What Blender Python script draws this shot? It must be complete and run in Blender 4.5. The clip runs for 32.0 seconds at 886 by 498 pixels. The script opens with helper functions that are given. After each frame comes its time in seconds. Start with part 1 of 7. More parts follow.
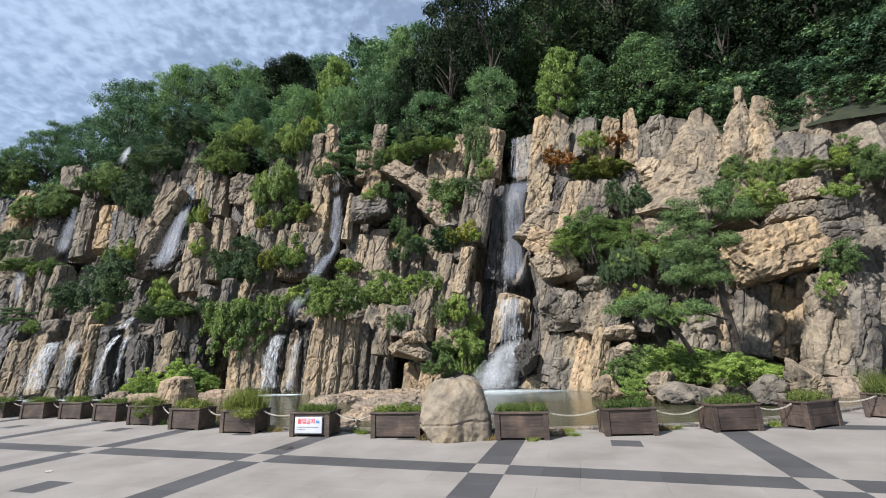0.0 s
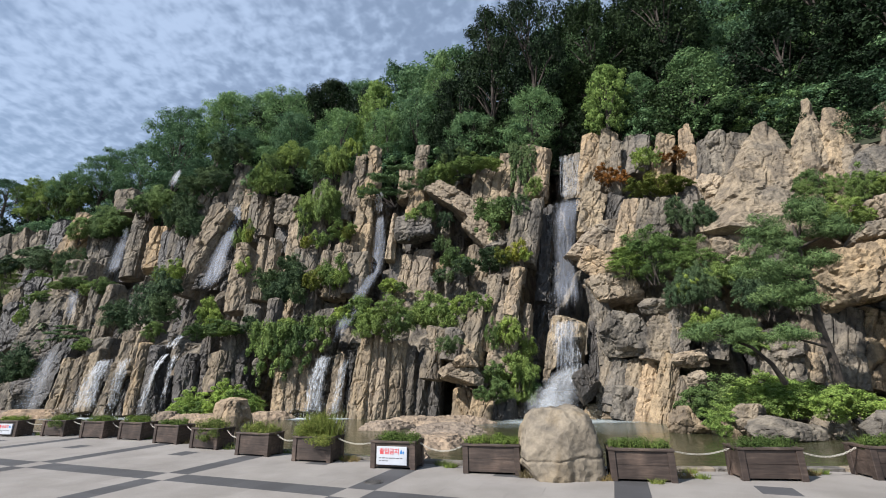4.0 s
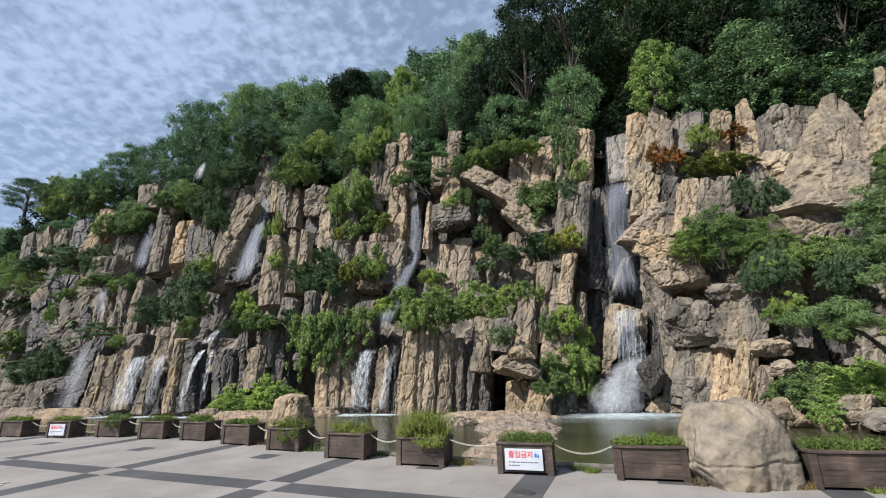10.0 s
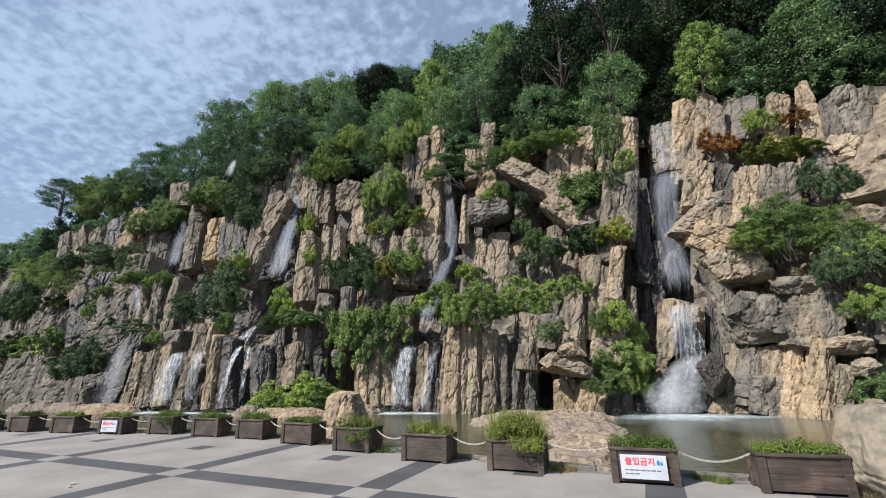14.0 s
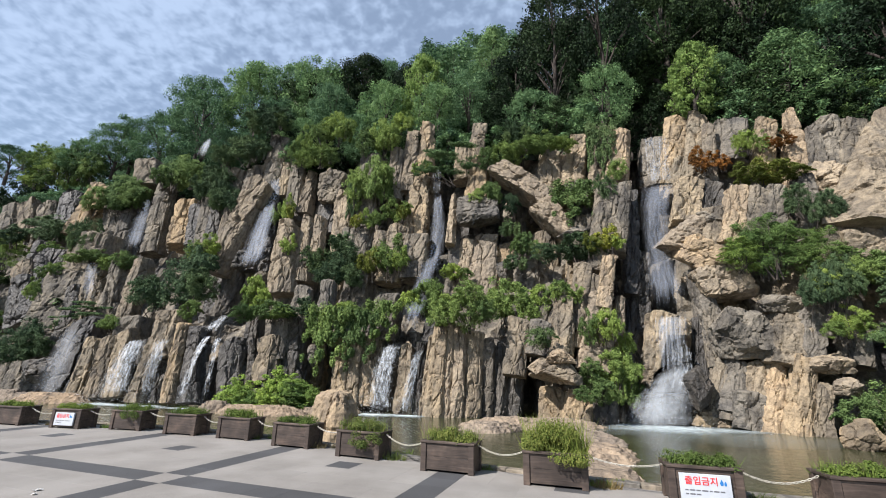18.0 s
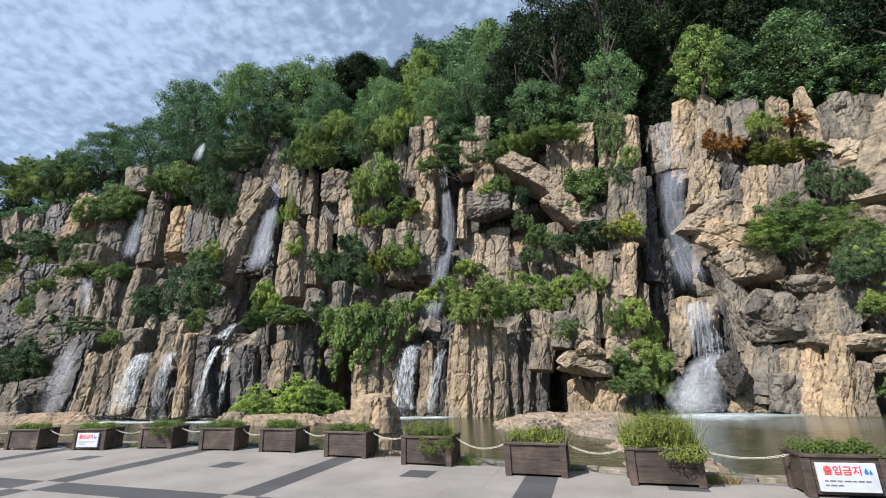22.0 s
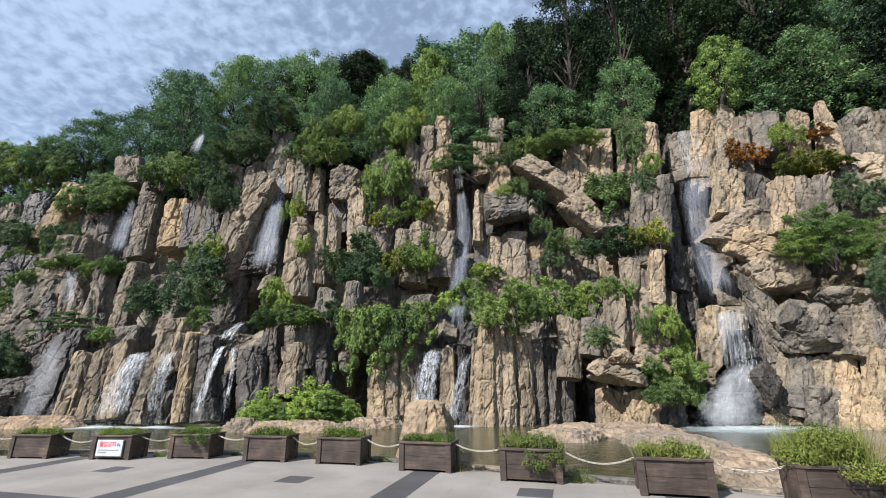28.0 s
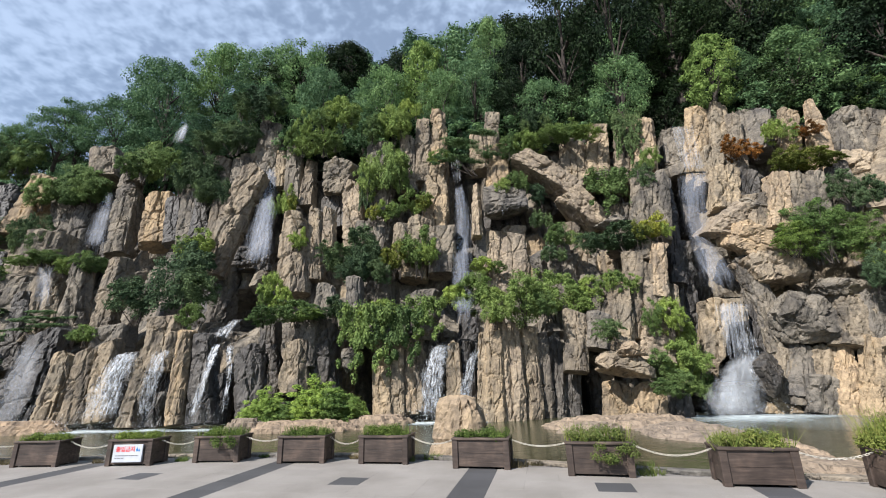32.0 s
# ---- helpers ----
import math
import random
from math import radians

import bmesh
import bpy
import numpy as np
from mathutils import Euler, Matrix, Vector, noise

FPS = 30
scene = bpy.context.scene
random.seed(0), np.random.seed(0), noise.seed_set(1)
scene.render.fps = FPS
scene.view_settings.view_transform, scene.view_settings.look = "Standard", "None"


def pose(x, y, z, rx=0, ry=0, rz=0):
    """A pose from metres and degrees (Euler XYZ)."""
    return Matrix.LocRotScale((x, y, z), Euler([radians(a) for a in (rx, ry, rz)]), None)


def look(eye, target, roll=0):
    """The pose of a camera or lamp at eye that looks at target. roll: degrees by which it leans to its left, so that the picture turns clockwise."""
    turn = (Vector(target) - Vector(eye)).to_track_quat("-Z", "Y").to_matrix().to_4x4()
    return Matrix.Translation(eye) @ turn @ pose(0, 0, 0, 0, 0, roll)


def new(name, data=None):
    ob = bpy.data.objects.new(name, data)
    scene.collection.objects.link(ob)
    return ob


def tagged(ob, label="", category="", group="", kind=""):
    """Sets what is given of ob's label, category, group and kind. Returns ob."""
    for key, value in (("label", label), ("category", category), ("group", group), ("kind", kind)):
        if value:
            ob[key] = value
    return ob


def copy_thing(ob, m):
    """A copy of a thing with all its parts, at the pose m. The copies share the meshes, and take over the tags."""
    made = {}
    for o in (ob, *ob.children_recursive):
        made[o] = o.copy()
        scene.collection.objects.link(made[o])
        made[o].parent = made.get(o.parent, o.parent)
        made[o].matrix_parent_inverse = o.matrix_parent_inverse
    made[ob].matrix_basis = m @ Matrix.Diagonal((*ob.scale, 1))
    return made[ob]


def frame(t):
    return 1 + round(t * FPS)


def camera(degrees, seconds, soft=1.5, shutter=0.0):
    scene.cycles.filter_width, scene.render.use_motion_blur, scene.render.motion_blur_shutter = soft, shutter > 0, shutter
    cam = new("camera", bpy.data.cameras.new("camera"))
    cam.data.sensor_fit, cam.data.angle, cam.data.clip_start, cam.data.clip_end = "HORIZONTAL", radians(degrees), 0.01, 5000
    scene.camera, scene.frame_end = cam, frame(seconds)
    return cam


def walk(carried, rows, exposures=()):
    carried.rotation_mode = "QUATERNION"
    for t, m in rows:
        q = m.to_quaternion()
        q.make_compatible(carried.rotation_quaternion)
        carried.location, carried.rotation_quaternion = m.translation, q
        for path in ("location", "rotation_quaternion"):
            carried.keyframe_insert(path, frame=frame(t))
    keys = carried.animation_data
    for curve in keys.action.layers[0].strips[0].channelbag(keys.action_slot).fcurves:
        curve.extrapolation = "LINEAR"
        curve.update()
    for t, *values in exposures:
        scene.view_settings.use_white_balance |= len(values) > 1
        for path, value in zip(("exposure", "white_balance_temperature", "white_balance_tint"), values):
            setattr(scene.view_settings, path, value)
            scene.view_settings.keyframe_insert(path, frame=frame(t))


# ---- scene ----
cam = camera(91.8, 32.0, soft=1.0)
PATH = [
    (0, (2.895, -8.204, 1.543), (2.568, -6.286, 2.004), -2.0),
    (0.5, (2.745, -8.104, 1.544), (2.416, -6.194, 2.036), -2.1),
    (1, (2.588, -8.043, 1.55), (2.225, -6.148, 2.077), -1.7),
    (1.5, (2.439, -7.99, 1.553), (2.06, -6.103, 2.097), -0.2),
    (2, (2.243, -8.012, 1.571), (1.852, -6.129, 2.119), -2.3),
    (2.5, (2.064, -7.961, 1.552), (1.652, -6.084, 2.107), -2.2),
    (3, (1.887, -7.895, 1.559), (1.456, -6.025, 2.121), -1.8),
    (3.5, (1.718, -7.846, 1.566), (1.28, -5.98, 2.135), -1.2),
    (5.5, (0.969, -7.661, 1.568), (0.536, -5.792, 2.133), -0.7),
    (6, (0.782, -7.617, 1.577), (0.351, -5.747, 2.14), -0.7),
    (6.5, (0.605, -7.582, 1.564), (0.183, -5.708, 2.121), -1.4),
    (7, (0.445, -7.531, 1.563), (0.025, -5.656, 2.119), -2.3),
    (7.5, (0.279, -7.427, 1.57), (-0.145, -5.553, 2.123), -2.2),
    (8, (0.109, -7.362, 1.577), (-0.325, -5.489, 2.129), -1.6),
    (8.5, (-0.109, -7.332, 1.587), (-0.542, -5.459, 2.138), -2.3),
    (9, (-0.287, -7.301, 1.58), (-0.721, -5.425, 2.121), -2.3),
    (9.5, (-0.461, -7.21, 1.58), (-0.909, -5.337, 2.122), -2.0),
    (10, (-0.639, -7.171, 1.574), (-1.115, -5.306, 2.118), -1.6),
    (10.5, (-0.851, -7.142, 1.589), (-1.337, -5.279, 2.131), -2.8),
    (11, (-1.023, -7.083, 1.57), (-1.517, -5.221, 2.107), -3.0),
    (11.5, (-1.19, -6.976, 1.571), (-1.693, -5.117, 2.112), -3.1),
    (12, (-1.333, -6.933, 1.566), (-1.861, -5.082, 2.107), -1.4),
    (12.5, (-1.519, -6.924, 1.58), (-2.062, -5.077, 2.122), -1.2),
    (13, (-1.693, -6.911, 1.578), (-2.238, -5.066, 2.123), -2.8),
    (13.5, (-1.845, -6.848, 1.56), (-2.392, -5.004, 2.108), -2.3),
    (14, (-2.02, -6.78, 1.562), (-2.572, -4.935, 2.101), -1.3),
    (14.5, (-2.135, -6.724, 1.565), (-2.681, -4.876, 2.1), -0.9),
    (16.5, (-2.782, -6.504, 1.564), (-3.243, -4.637, 2.112), 0.2),
    (17, (-3.017, -6.457, 1.583), (-3.464, -4.587, 2.134), 1.0),
    (17.5, (-3.186, -6.423, 1.566), (-3.605, -4.545, 2.112), 1.1),
    (18, (-3.345, -6.385, 1.553), (-3.746, -4.504, 2.1), 1.2),
    (18.5, (-3.497, -6.328, 1.554), (-3.899, -4.447, 2.101), 1.6),
    (19, (-3.693, -6.271, 1.556), (-4.078, -4.385, 2.097), 2.0),
    (19.5, (-3.901, -6.239, 1.55), (-4.25, -4.34, 2.073), 1.8),
    (20, (-4.044, -6.176, 1.54), (-4.363, -4.271, 2.059), 1.9),
    (20.5, (-4.196, -6.107, 1.541), (-4.51, -4.203, 2.066), 1.4),
    (21, (-4.36, -6.092, 1.526), (-4.679, -4.19, 2.057), 0.7),
    (21.5, (-4.592, -6.063, 1.531), (-4.925, -4.167, 2.072), -1.7),
    (22, (-4.745, -6.021, 1.51), (-5.1, -4.131, 2.057), -1.7),
    (22.5, (-4.927, -5.92, 1.506), (-5.295, -4.033, 2.058), -1.5),
    (23, (-5.116, -5.875, 1.507), (-5.49, -3.99, 2.06), 1.0),
    (23.5, (-5.313, -5.826, 1.507), (-5.674, -3.94, 2.067), 1.5),
    (24, (-5.484, -5.808, 1.513), (-5.82, -3.918, 2.075), 1.0),
    (24.5, (-5.641, -5.722, 1.492), (-5.949, -3.831, 2.063), 0.2),
    (25, (-5.78, -5.69, 1.503), (-6.073, -3.798, 2.08), -0.7),
    (25.5, (-5.964, -5.694, 1.513), (-6.244, -3.802, 2.096), -0.9),
    (27.5, (-6.636, -5.521, 1.469), (-6.913, -3.63, 2.057), -0.8),
    (28, (-6.864, -5.494, 1.481), (-7.128, -3.597, 2.059), -0.7),
    (28.5, (-7.031, -5.472, 1.464), (-7.268, -3.567, 2.028), -0.2),
    (29, (-7.199, -5.43, 1.451), (-7.403, -3.521, 2.01), 0.5),
    (29.5, (-7.375, -5.4, 1.453), (-7.571, -3.489, 2.01), 1.6),
    (30, (-7.568, -5.405, 1.486), (-7.754, -3.495, 2.05), -0.0),
    (30.5, (-7.723, -5.399, 1.475), (-7.885, -3.487, 2.04), -0.8),
    (31, (-7.877, -5.317, 1.438), (-8.027, -3.405, 2.006), -1.4),
    (31.5, (-8.022, -5.3, 1.445), (-8.173, -3.387, 2.01), -1.8),
    (32, (-8.184, -5.283, 1.457), (-8.341, -3.371, 2.019), -1.7),
]
walk(cam, [(t, look(eye, target, roll)) for t, eye, target, roll in PATH],
     exposures=((0.0, 0.77), (2.0, 0.78), (2.8, 0.63), (11.0, 0.63), (14.5, 0.64), (17.2, 0.62), (18.0, 0.76), (32.0, 0.78)))

# ---- world and light ----
SUN_AZ, SUN_EL = 221.0, 44.0      # degrees: compass bearing, counted from +y towards +x, and height
world = bpy.data.worlds.new("sky")
scene.world = world
world.use_nodes = True
wn, wl = world.node_tree.nodes, world.node_tree.links
wn.clear()
w_out = wn.new("ShaderNodeOutputWorld")
w_bg = wn.new("ShaderNodeBackground")
w_sky = wn.new("ShaderNodeTexSky")
w_sky.sky_type = "NISHITA"
w_sky.sun_disc = False
w_sky.sun_elevation, w_sky.sun_rotation = radians(SUN_EL), radians(SUN_AZ)
w_sky.air_density, w_sky.dust_density, w_sky.ozone_density = 1.2, 0.3, 3.0
# a broken sheet of small high clouds
w_co = wn.new("ShaderNodeTexCoord")
w_sep = wn.new("ShaderNodeSeparateXYZ")
w_max = wn.new("ShaderNodeMath"); w_max.operation = "ADD"; w_max.inputs[1].default_value = 0.22
w_dx = wn.new("ShaderNodeMath"); w_dx.operation = "DIVIDE"
w_dy = wn.new("ShaderNodeMath"); w_dy.operation = "DIVIDE"
w_cmb = wn.new("ShaderNodeCombineXYZ")
w_n1 = wn.new("ShaderNodeTexNoise")
w_n1.inputs["Scale"].default_value, w_n1.inputs["Detail"].default_value, w_n1.inputs["Roughness"].default_value = 29.0, 2.0, 0.5
w_n1.inputs["Distortion"].default_value = 0.2
w_n2 = wn.new("ShaderNodeTexNoise")
w_n2.inputs["Scale"].default_value, w_n2.inputs["Detail"].default_value = 1.3, 3.0
w_add = wn.new("ShaderNodeMath"); w_add.operation = "MULTIPLY_ADD"; w_add.inputs[1].default_value = 0.6
w_ramp = wn.new("ShaderNodeValToRGB")
w_ramp.color_ramp.elements[0].position, w_ramp.color_ramp.elements[1].position = 0.68, 1.0
w_ramp.color_ramp.interpolation = "EASE"
w_ramp.color_ramp.elements[0].color = (0.37, 0.37, 0.37, 1)
w_ramp.color_ramp.elements[1].color = (0.81, 0.81, 0.81, 1)
w_mix = wn.new("ShaderNodeMix"); w_mix.data_type = "RGBA"
w_mix.inputs["B"].default_value = (6.5, 8.2, 11.2, 1)
wl.new(w_co.outputs["Generated"], w_sep.inputs[0])
wl.new(w_sep.outputs["Z"], w_max.inputs[0])
for div, ax in ((w_dx, "X"), (w_dy, "Y")):
    wl.new(w_sep.outputs[ax], div.inputs[0]); wl.new(w_max.outputs[0], div.inputs[1])
wl.new(w_dx.outputs[0], w_cmb.inputs[0]); wl.new(w_dy.outputs[0], w_cmb.inputs[1])
wl.new(w_cmb.outputs[0], w_n1.inputs["Vector"]); wl.new(w_cmb.outputs[0], w_n2.inputs["Vector"])
wl.new(w_n1.outputs["Fac"], w_add.inputs[0]); wl.new(w_n2.outputs["Fac"], w_add.inputs[2])
wl.new(w_add.outputs[0], w_ramp.inputs[0])
wl.new(w_ramp.outputs[0], w_mix.inputs["Factor"])
wl.new(w_sky.outputs[0], w_mix.inputs["A"])
wl.new(w_mix.outputs["Result"], w_bg.inputs["Color"])
w_bg.inputs["Strength"].default_value = 0.057
wl.new(w_bg.outputs[0], w_out.inputs["Surface"])

sun_data = bpy.data.lights.new("sun", "SUN")
sun_data.energy, sun_data.angle, sun_data.color = 5.0, radians(0.6), (1.0, 0.955, 0.925)
sun = new("sun", sun_data)
_s = Vector((math.sin(radians(SUN_AZ)) * math.cos(radians(SUN_EL)), math.cos(radians(SUN_AZ)) * math.cos(radians(SUN_EL)), math.sin(radians(SUN_EL))))
sun.matrix_world = look(_s * 100, (0, 0, 0))


# ---- number helpers ----
def hash3(i, j, k, seed):
    h = (i * 374761393 + j * 668265263 + k * 2147483647 + seed * 974634777) & 0xFFFFFFFF
    h = ((h ^ (h >> 13)) * 1274126177) & 0xFFFFFFFF
    h = ((h ^ (h >> 16)) * 2246822519) & 0xFFFFFFFF
    return ((h ^ (h >> 15)) & 0xFFFFFF) / float(0xFFFFFF)


def vnoise(p, seed=0):
    """Smooth value noise in -1..1 at the rows of p."""
    p = np.asarray(p, float)
    f0 = np.floor(p).astype(np.int64)
    f = p - f0
    f = f * f * (3 - 2 * f)
    out = 0.0
    for a in (0, 1):
        for b in (0, 1):
            for c in (0, 1):
                w = (f[:, 0] if a else 1 - f[:, 0]) * (f[:, 1] if b else 1 - f[:, 1]) * (f[:, 2] if c else 1 - f[:, 2])
                out = out + w * hash3(f0[:, 0] + a, f0[:, 1] + b, f0[:, 2] + c, seed)
    return out * 2 - 1


def fbm(p, seed=0, octaves=3, gain=0.5):
    total, amp, q = 0.0, 1.0, np.asarray(p, float)
    for o in range(octaves):
        total = total + amp * vnoise(q, seed + 17 * o)
        amp, q = amp * gain, q * 2.03
    return total


def knots(x, *pairs):
    """A line through pairs of (place, value)."""
    return np.interp(x, [a for a, b in pairs], [b for a, b in pairs])


# ---- mesh helpers ----
def mesh_of(name, verts, faces, material=None, smooth=False):
    me = bpy.data.meshes.new(name)
    me.from_pydata([tuple(v) for v in verts] if not isinstance(verts, np.ndarray) else verts.tolist(), [], faces)
    if material:
        me.materials.append(material)
    if smooth:
        me.polygons.foreach_set("use_smooth", [True] * len(me.polygons))
    me.update()
    return me


def part(name, bm, material, parent, label="", smooth=False):
    """Links a bmesh, or a mesh, as one object under a thing or a part."""
    if isinstance(bm, bpy.types.Mesh):
        me = bm
    else:
        me = bpy.data.meshes.new(name)
        bm.to_mesh(me)
        bm.free()
        me.materials.append(material)
        if smooth:
            me.polygons.foreach_set("use_smooth", [True] * len(me.polygons))
    ob = new(name, me)
    ob.parent = parent
    if label:
        tagged(ob, label)
    return ob


def box(bm, x0, x1, y0, y1, z0, z1, bevel=0.0):
    """A box with bevelled edges added to bm; returns its vertices."""
    made = bmesh.ops.create_cube(bm, size=1.0)["verts"]
    bmesh.ops.scale(bm, vec=(x1 - x0, y1 - y0, z1 - z0), verts=made)
    bmesh.ops.translate(bm, vec=((x0 + x1) / 2, (y0 + y1) / 2, (z0 + z1) / 2), verts=made)
    if bevel:
        edges = list({e for v in made for e in v.link_edges})
        out = bmesh.ops.bevel(bm, geom=edges, offset=bevel, segments=1, affect="EDGES")
        made = list({v for f in out["faces"] for v in f.verts} | {v for v in made if v.is_valid})
    return made


def empty(name, m, label, category, group="", kind=""):
    ob = new(name)
    ob.matrix_world = m
    ob.empty_display_size = 0.2
    return tagged(ob, label, category, group, kind)


# ---- materials ----
def material(name):
    m = bpy.data.materials.new(name)
    m.use_nodes = True
    nt = m.node_tree
    return m, nt, nt.nodes["Principled BSDF"]


def n_(nt, kind, **values):
    node = nt.nodes.new(kind)
    for key, value in values.items():
        node.inputs[key.replace("_", " ")].default_value = value
    return node


def ramp(nt, src, *stops):
    node = nt.nodes.new("ShaderNodeValToRGB")
    el = node.color_ramp.elements
    while len(el) < len(stops):
        el.new(0.5)
    for e, (pos, col) in zip(el, stops):
        e.position, e.color = pos, (*col, 1) if len(col) == 3 else col
    nt.links.new(src, node.inputs[0])
    return node


def mixc(nt, fac, a, b, mode="MIX"):
    node = nt.nodes.new("ShaderNodeMix")
    node.data_type, node.blend_type = "RGBA", mode
    for key, v in (("Factor", fac), ("A", a), ("B", b)):
        sock = [s for s in node.inputs if s.name == key and (s.type == "RGBA" if key != "Factor" else s.type == "VALUE")][0]
        if isinstance(v, (int, float)):
            sock.default_value = v
        elif isinstance(v, tuple):
            sock.default_value = (*v, 1)
        else:
            nt.links.new(v, sock)
    return [s for s in node.outputs if s.type == "RGBA"][0]


def coords(nt, scale=(1, 1, 1), what="Position"):
    if what == "Position":
        src = nt.nodes.new("ShaderNodeNewGeometry").outputs["Position"]
    else:
        src = nt.nodes.new("ShaderNodeTexCoord").outputs["Object"]
    mp = nt.nodes.new("ShaderNodeMapping")
    mp.inputs["Scale"].default_value = scale
    nt.links.new(src, mp.inputs["Vector"])
    return mp.outputs[0]


def bump(nt, height, strength, distance, base=None):
    b = nt.nodes.new("ShaderNodeBump")
    b.inputs["Strength"].default_value, b.inputs["Distance"].default_value = strength, distance
    nt.links.new(height, b.inputs["Height"])
    if base:
        nt.links.new(base, b.inputs["Normal"])
    return b.outputs[0]


def noise_(nt, vec, scale, detail=4.0, rough=0.55, dist=0.0):
    n = n_(nt, "ShaderNodeTexNoise", Scale=scale, Detail=detail, Roughness=rough, Distortion=dist)
    nt.links.new(vec, n.inputs["Vector"])
    return n.outputs["Fac"]


def rock_material(name, light, mid, dark, streak=0.5, wet=0.0, cracked=0.42, relief=1.0):
    """Cast rock: broad tones, dark run marks, chipped relief and fine grain."""
    m, nt, bsdf = material(name)
    p = coords(nt)
    pv = coords(nt, (1.0, 1.0, 0.3))
    big = noise_(nt, p, 0.45, 4.0)
    tone = ramp(nt, big, (0.36, mid), (0.5, light), (0.7, light))
    oi = nt.nodes.new("ShaderNodeObjectInfo").outputs["Random"]
    per = ramp(nt, oi, (0.0, (0.74, 0.75, 0.78)), (0.5, (0.98, 0.97, 0.94)), (1.0, (1.12, 1.02, 0.88)))
    tone = mixc(nt, 1.0, tone.outputs[0], per.outputs[0], "MULTIPLY")
    vert = noise_(nt, pv, 1.3, 3.0, 0.55, 0.5)
    st = ramp(nt, vert, (0.38, (0, 0, 0)), (0.55, (1, 1, 1)))
    tone = mixc(nt, st.outputs[0], mixc(nt, streak, tone, dark), tone)
    blot = ramp(nt, noise_(nt, p, 3.4, 5.0, 0.65, 0.6), (0.33, (0.62, 0.62, 0.64)), (0.56, (1.05, 1.03, 1.0)))
    tone = mixc(nt, 1.0, tone, blot.outputs[0], "MULTIPLY")
    fine = noise_(nt, p, 14.0, 6.0, 0.7)
    fr = ramp(nt, fine, (0.3, (0.78, 0.77, 0.75)), (0.7, (1.12, 1.1, 1.07)))
    tone = mixc(nt, 1.0, tone, fr.outputs[0], "MULTIPLY")
    nt.links.new(tone, bsdf.inputs["Base Color"])
    bsdf.inputs["Roughness"].default_value = 0.88 - 0.5 * wet
    bsdf.inputs["Specular IOR Level"].default_value = 0.22 + 0.3 * wet
    warp = nt.nodes.new("ShaderNodeVectorMath"); warp.operation = "MULTIPLY_ADD"
    nz = n_(nt, "ShaderNodeTexNoise", Scale=2.6, Detail=3.0)
    nt.links.new(p, nz.inputs["Vector"])
    warp.inputs[1].default_value = (0.35, 0.35, 0.35)
    pc = coords(nt, (1.0, 1.0, 0.6))
    nt.links.new(nz.outputs["Color"], warp.inputs[0]); nt.links.new(pc, warp.inputs[2])
    chip = n_(nt, "ShaderNodeTexVoronoi", Scale=5.2)
    nt.links.new(warp.outputs[0], chip.inputs["Vector"])
    rough = noise_(nt, p, 3.6, 6.0, 0.68, 0.9)
    h1 = bump(nt, chip.outputs["Distance"], 1.1 * cracked, 0.16)
    h2 = bump(nt, rough, 0.55 * relief, 0.16 * relief, h1)
    h3 = bump(nt, fine, 0.4, 0.04, h2)
    nt.links.new(h3, bsdf.inputs["Normal"])
    return m


ROCK = rock_material("tan_rock", (0.335, 0.28, 0.204), (0.246, 0.217, 0.172), (0.1, 0.088, 0.076), 0.62)
ROCK_GREY = rock_material("grey_rock", (0.23, 0.21, 0.178), (0.158, 0.15, 0.138), (0.06, 0.057, 0.054), 0.7)
# wet stone by the falls; its near-black also stands in for shade in recesses
ROCK_WET_SHADE = rock_material("wet_and_shaded_rock", (0.0819, 0.0764, 0.0702), (0.0585, 0.0546, 0.0515), (0.0234, 0.0234, 0.0234), 0.7, 0.7)
ROCK_PALE = rock_material("pale_rock", (0.355, 0.298, 0.226), (0.292, 0.252, 0.2), (0.14, 0.12, 0.1), 0.5)


def leaf_material(name, col, col2, trans=0.25):
    m, nt, bsdf = material(name)
    isl = nt.nodes.new("ShaderNodeNewGeometry").outputs["Random Per Island"]
    oi = nt.nodes.new("ShaderNodeObjectInfo").outputs["Random"]
    p = coords(nt)
    big = noise_(nt, p, 0.45, 2.0)
    base = ramp(nt, isl, (0.0, col), (1.0, col2)).outputs[0]
    shade = ramp(nt, big, (0.3, (0.7, 0.75, 0.7)), (0.7, (1.2, 1.15, 1.0))).outputs[0]
    base = mixc(nt, 1.0, base, shade, "MULTIPLY")
    per = ramp(nt, oi, (0.0, (0.56, 0.62, 0.7)), (0.5, (0.95, 0.96, 0.97)), (1.0, (1.42, 1.34, 1.1))).outputs[0]
    base = mixc(nt, 1.0, base, per, "MULTIPLY")
    nt.links.new(base, bsdf.inputs["Base Color"])
    bsdf.inputs["Roughness"].default_value = 0.75
    bsdf.inputs["Specular IOR Level"].default_value = 0.1
    tr = nt.nodes.new("ShaderNodeBsdfTranslucent")
    nt.links.new(base, tr.inputs["Color"])
    mx = nt.nodes.new("ShaderNodeMixShader")
    mx.inputs[0].default_value = trans
    out = nt.nodes["Material Output"]
    nt.links.new(bsdf.outputs[0], mx.inputs[1]); nt.links.new(tr.outputs[0], mx.inputs[2])
    nt.links.new(mx.outputs[0], out.inputs["Surface"])
    return m


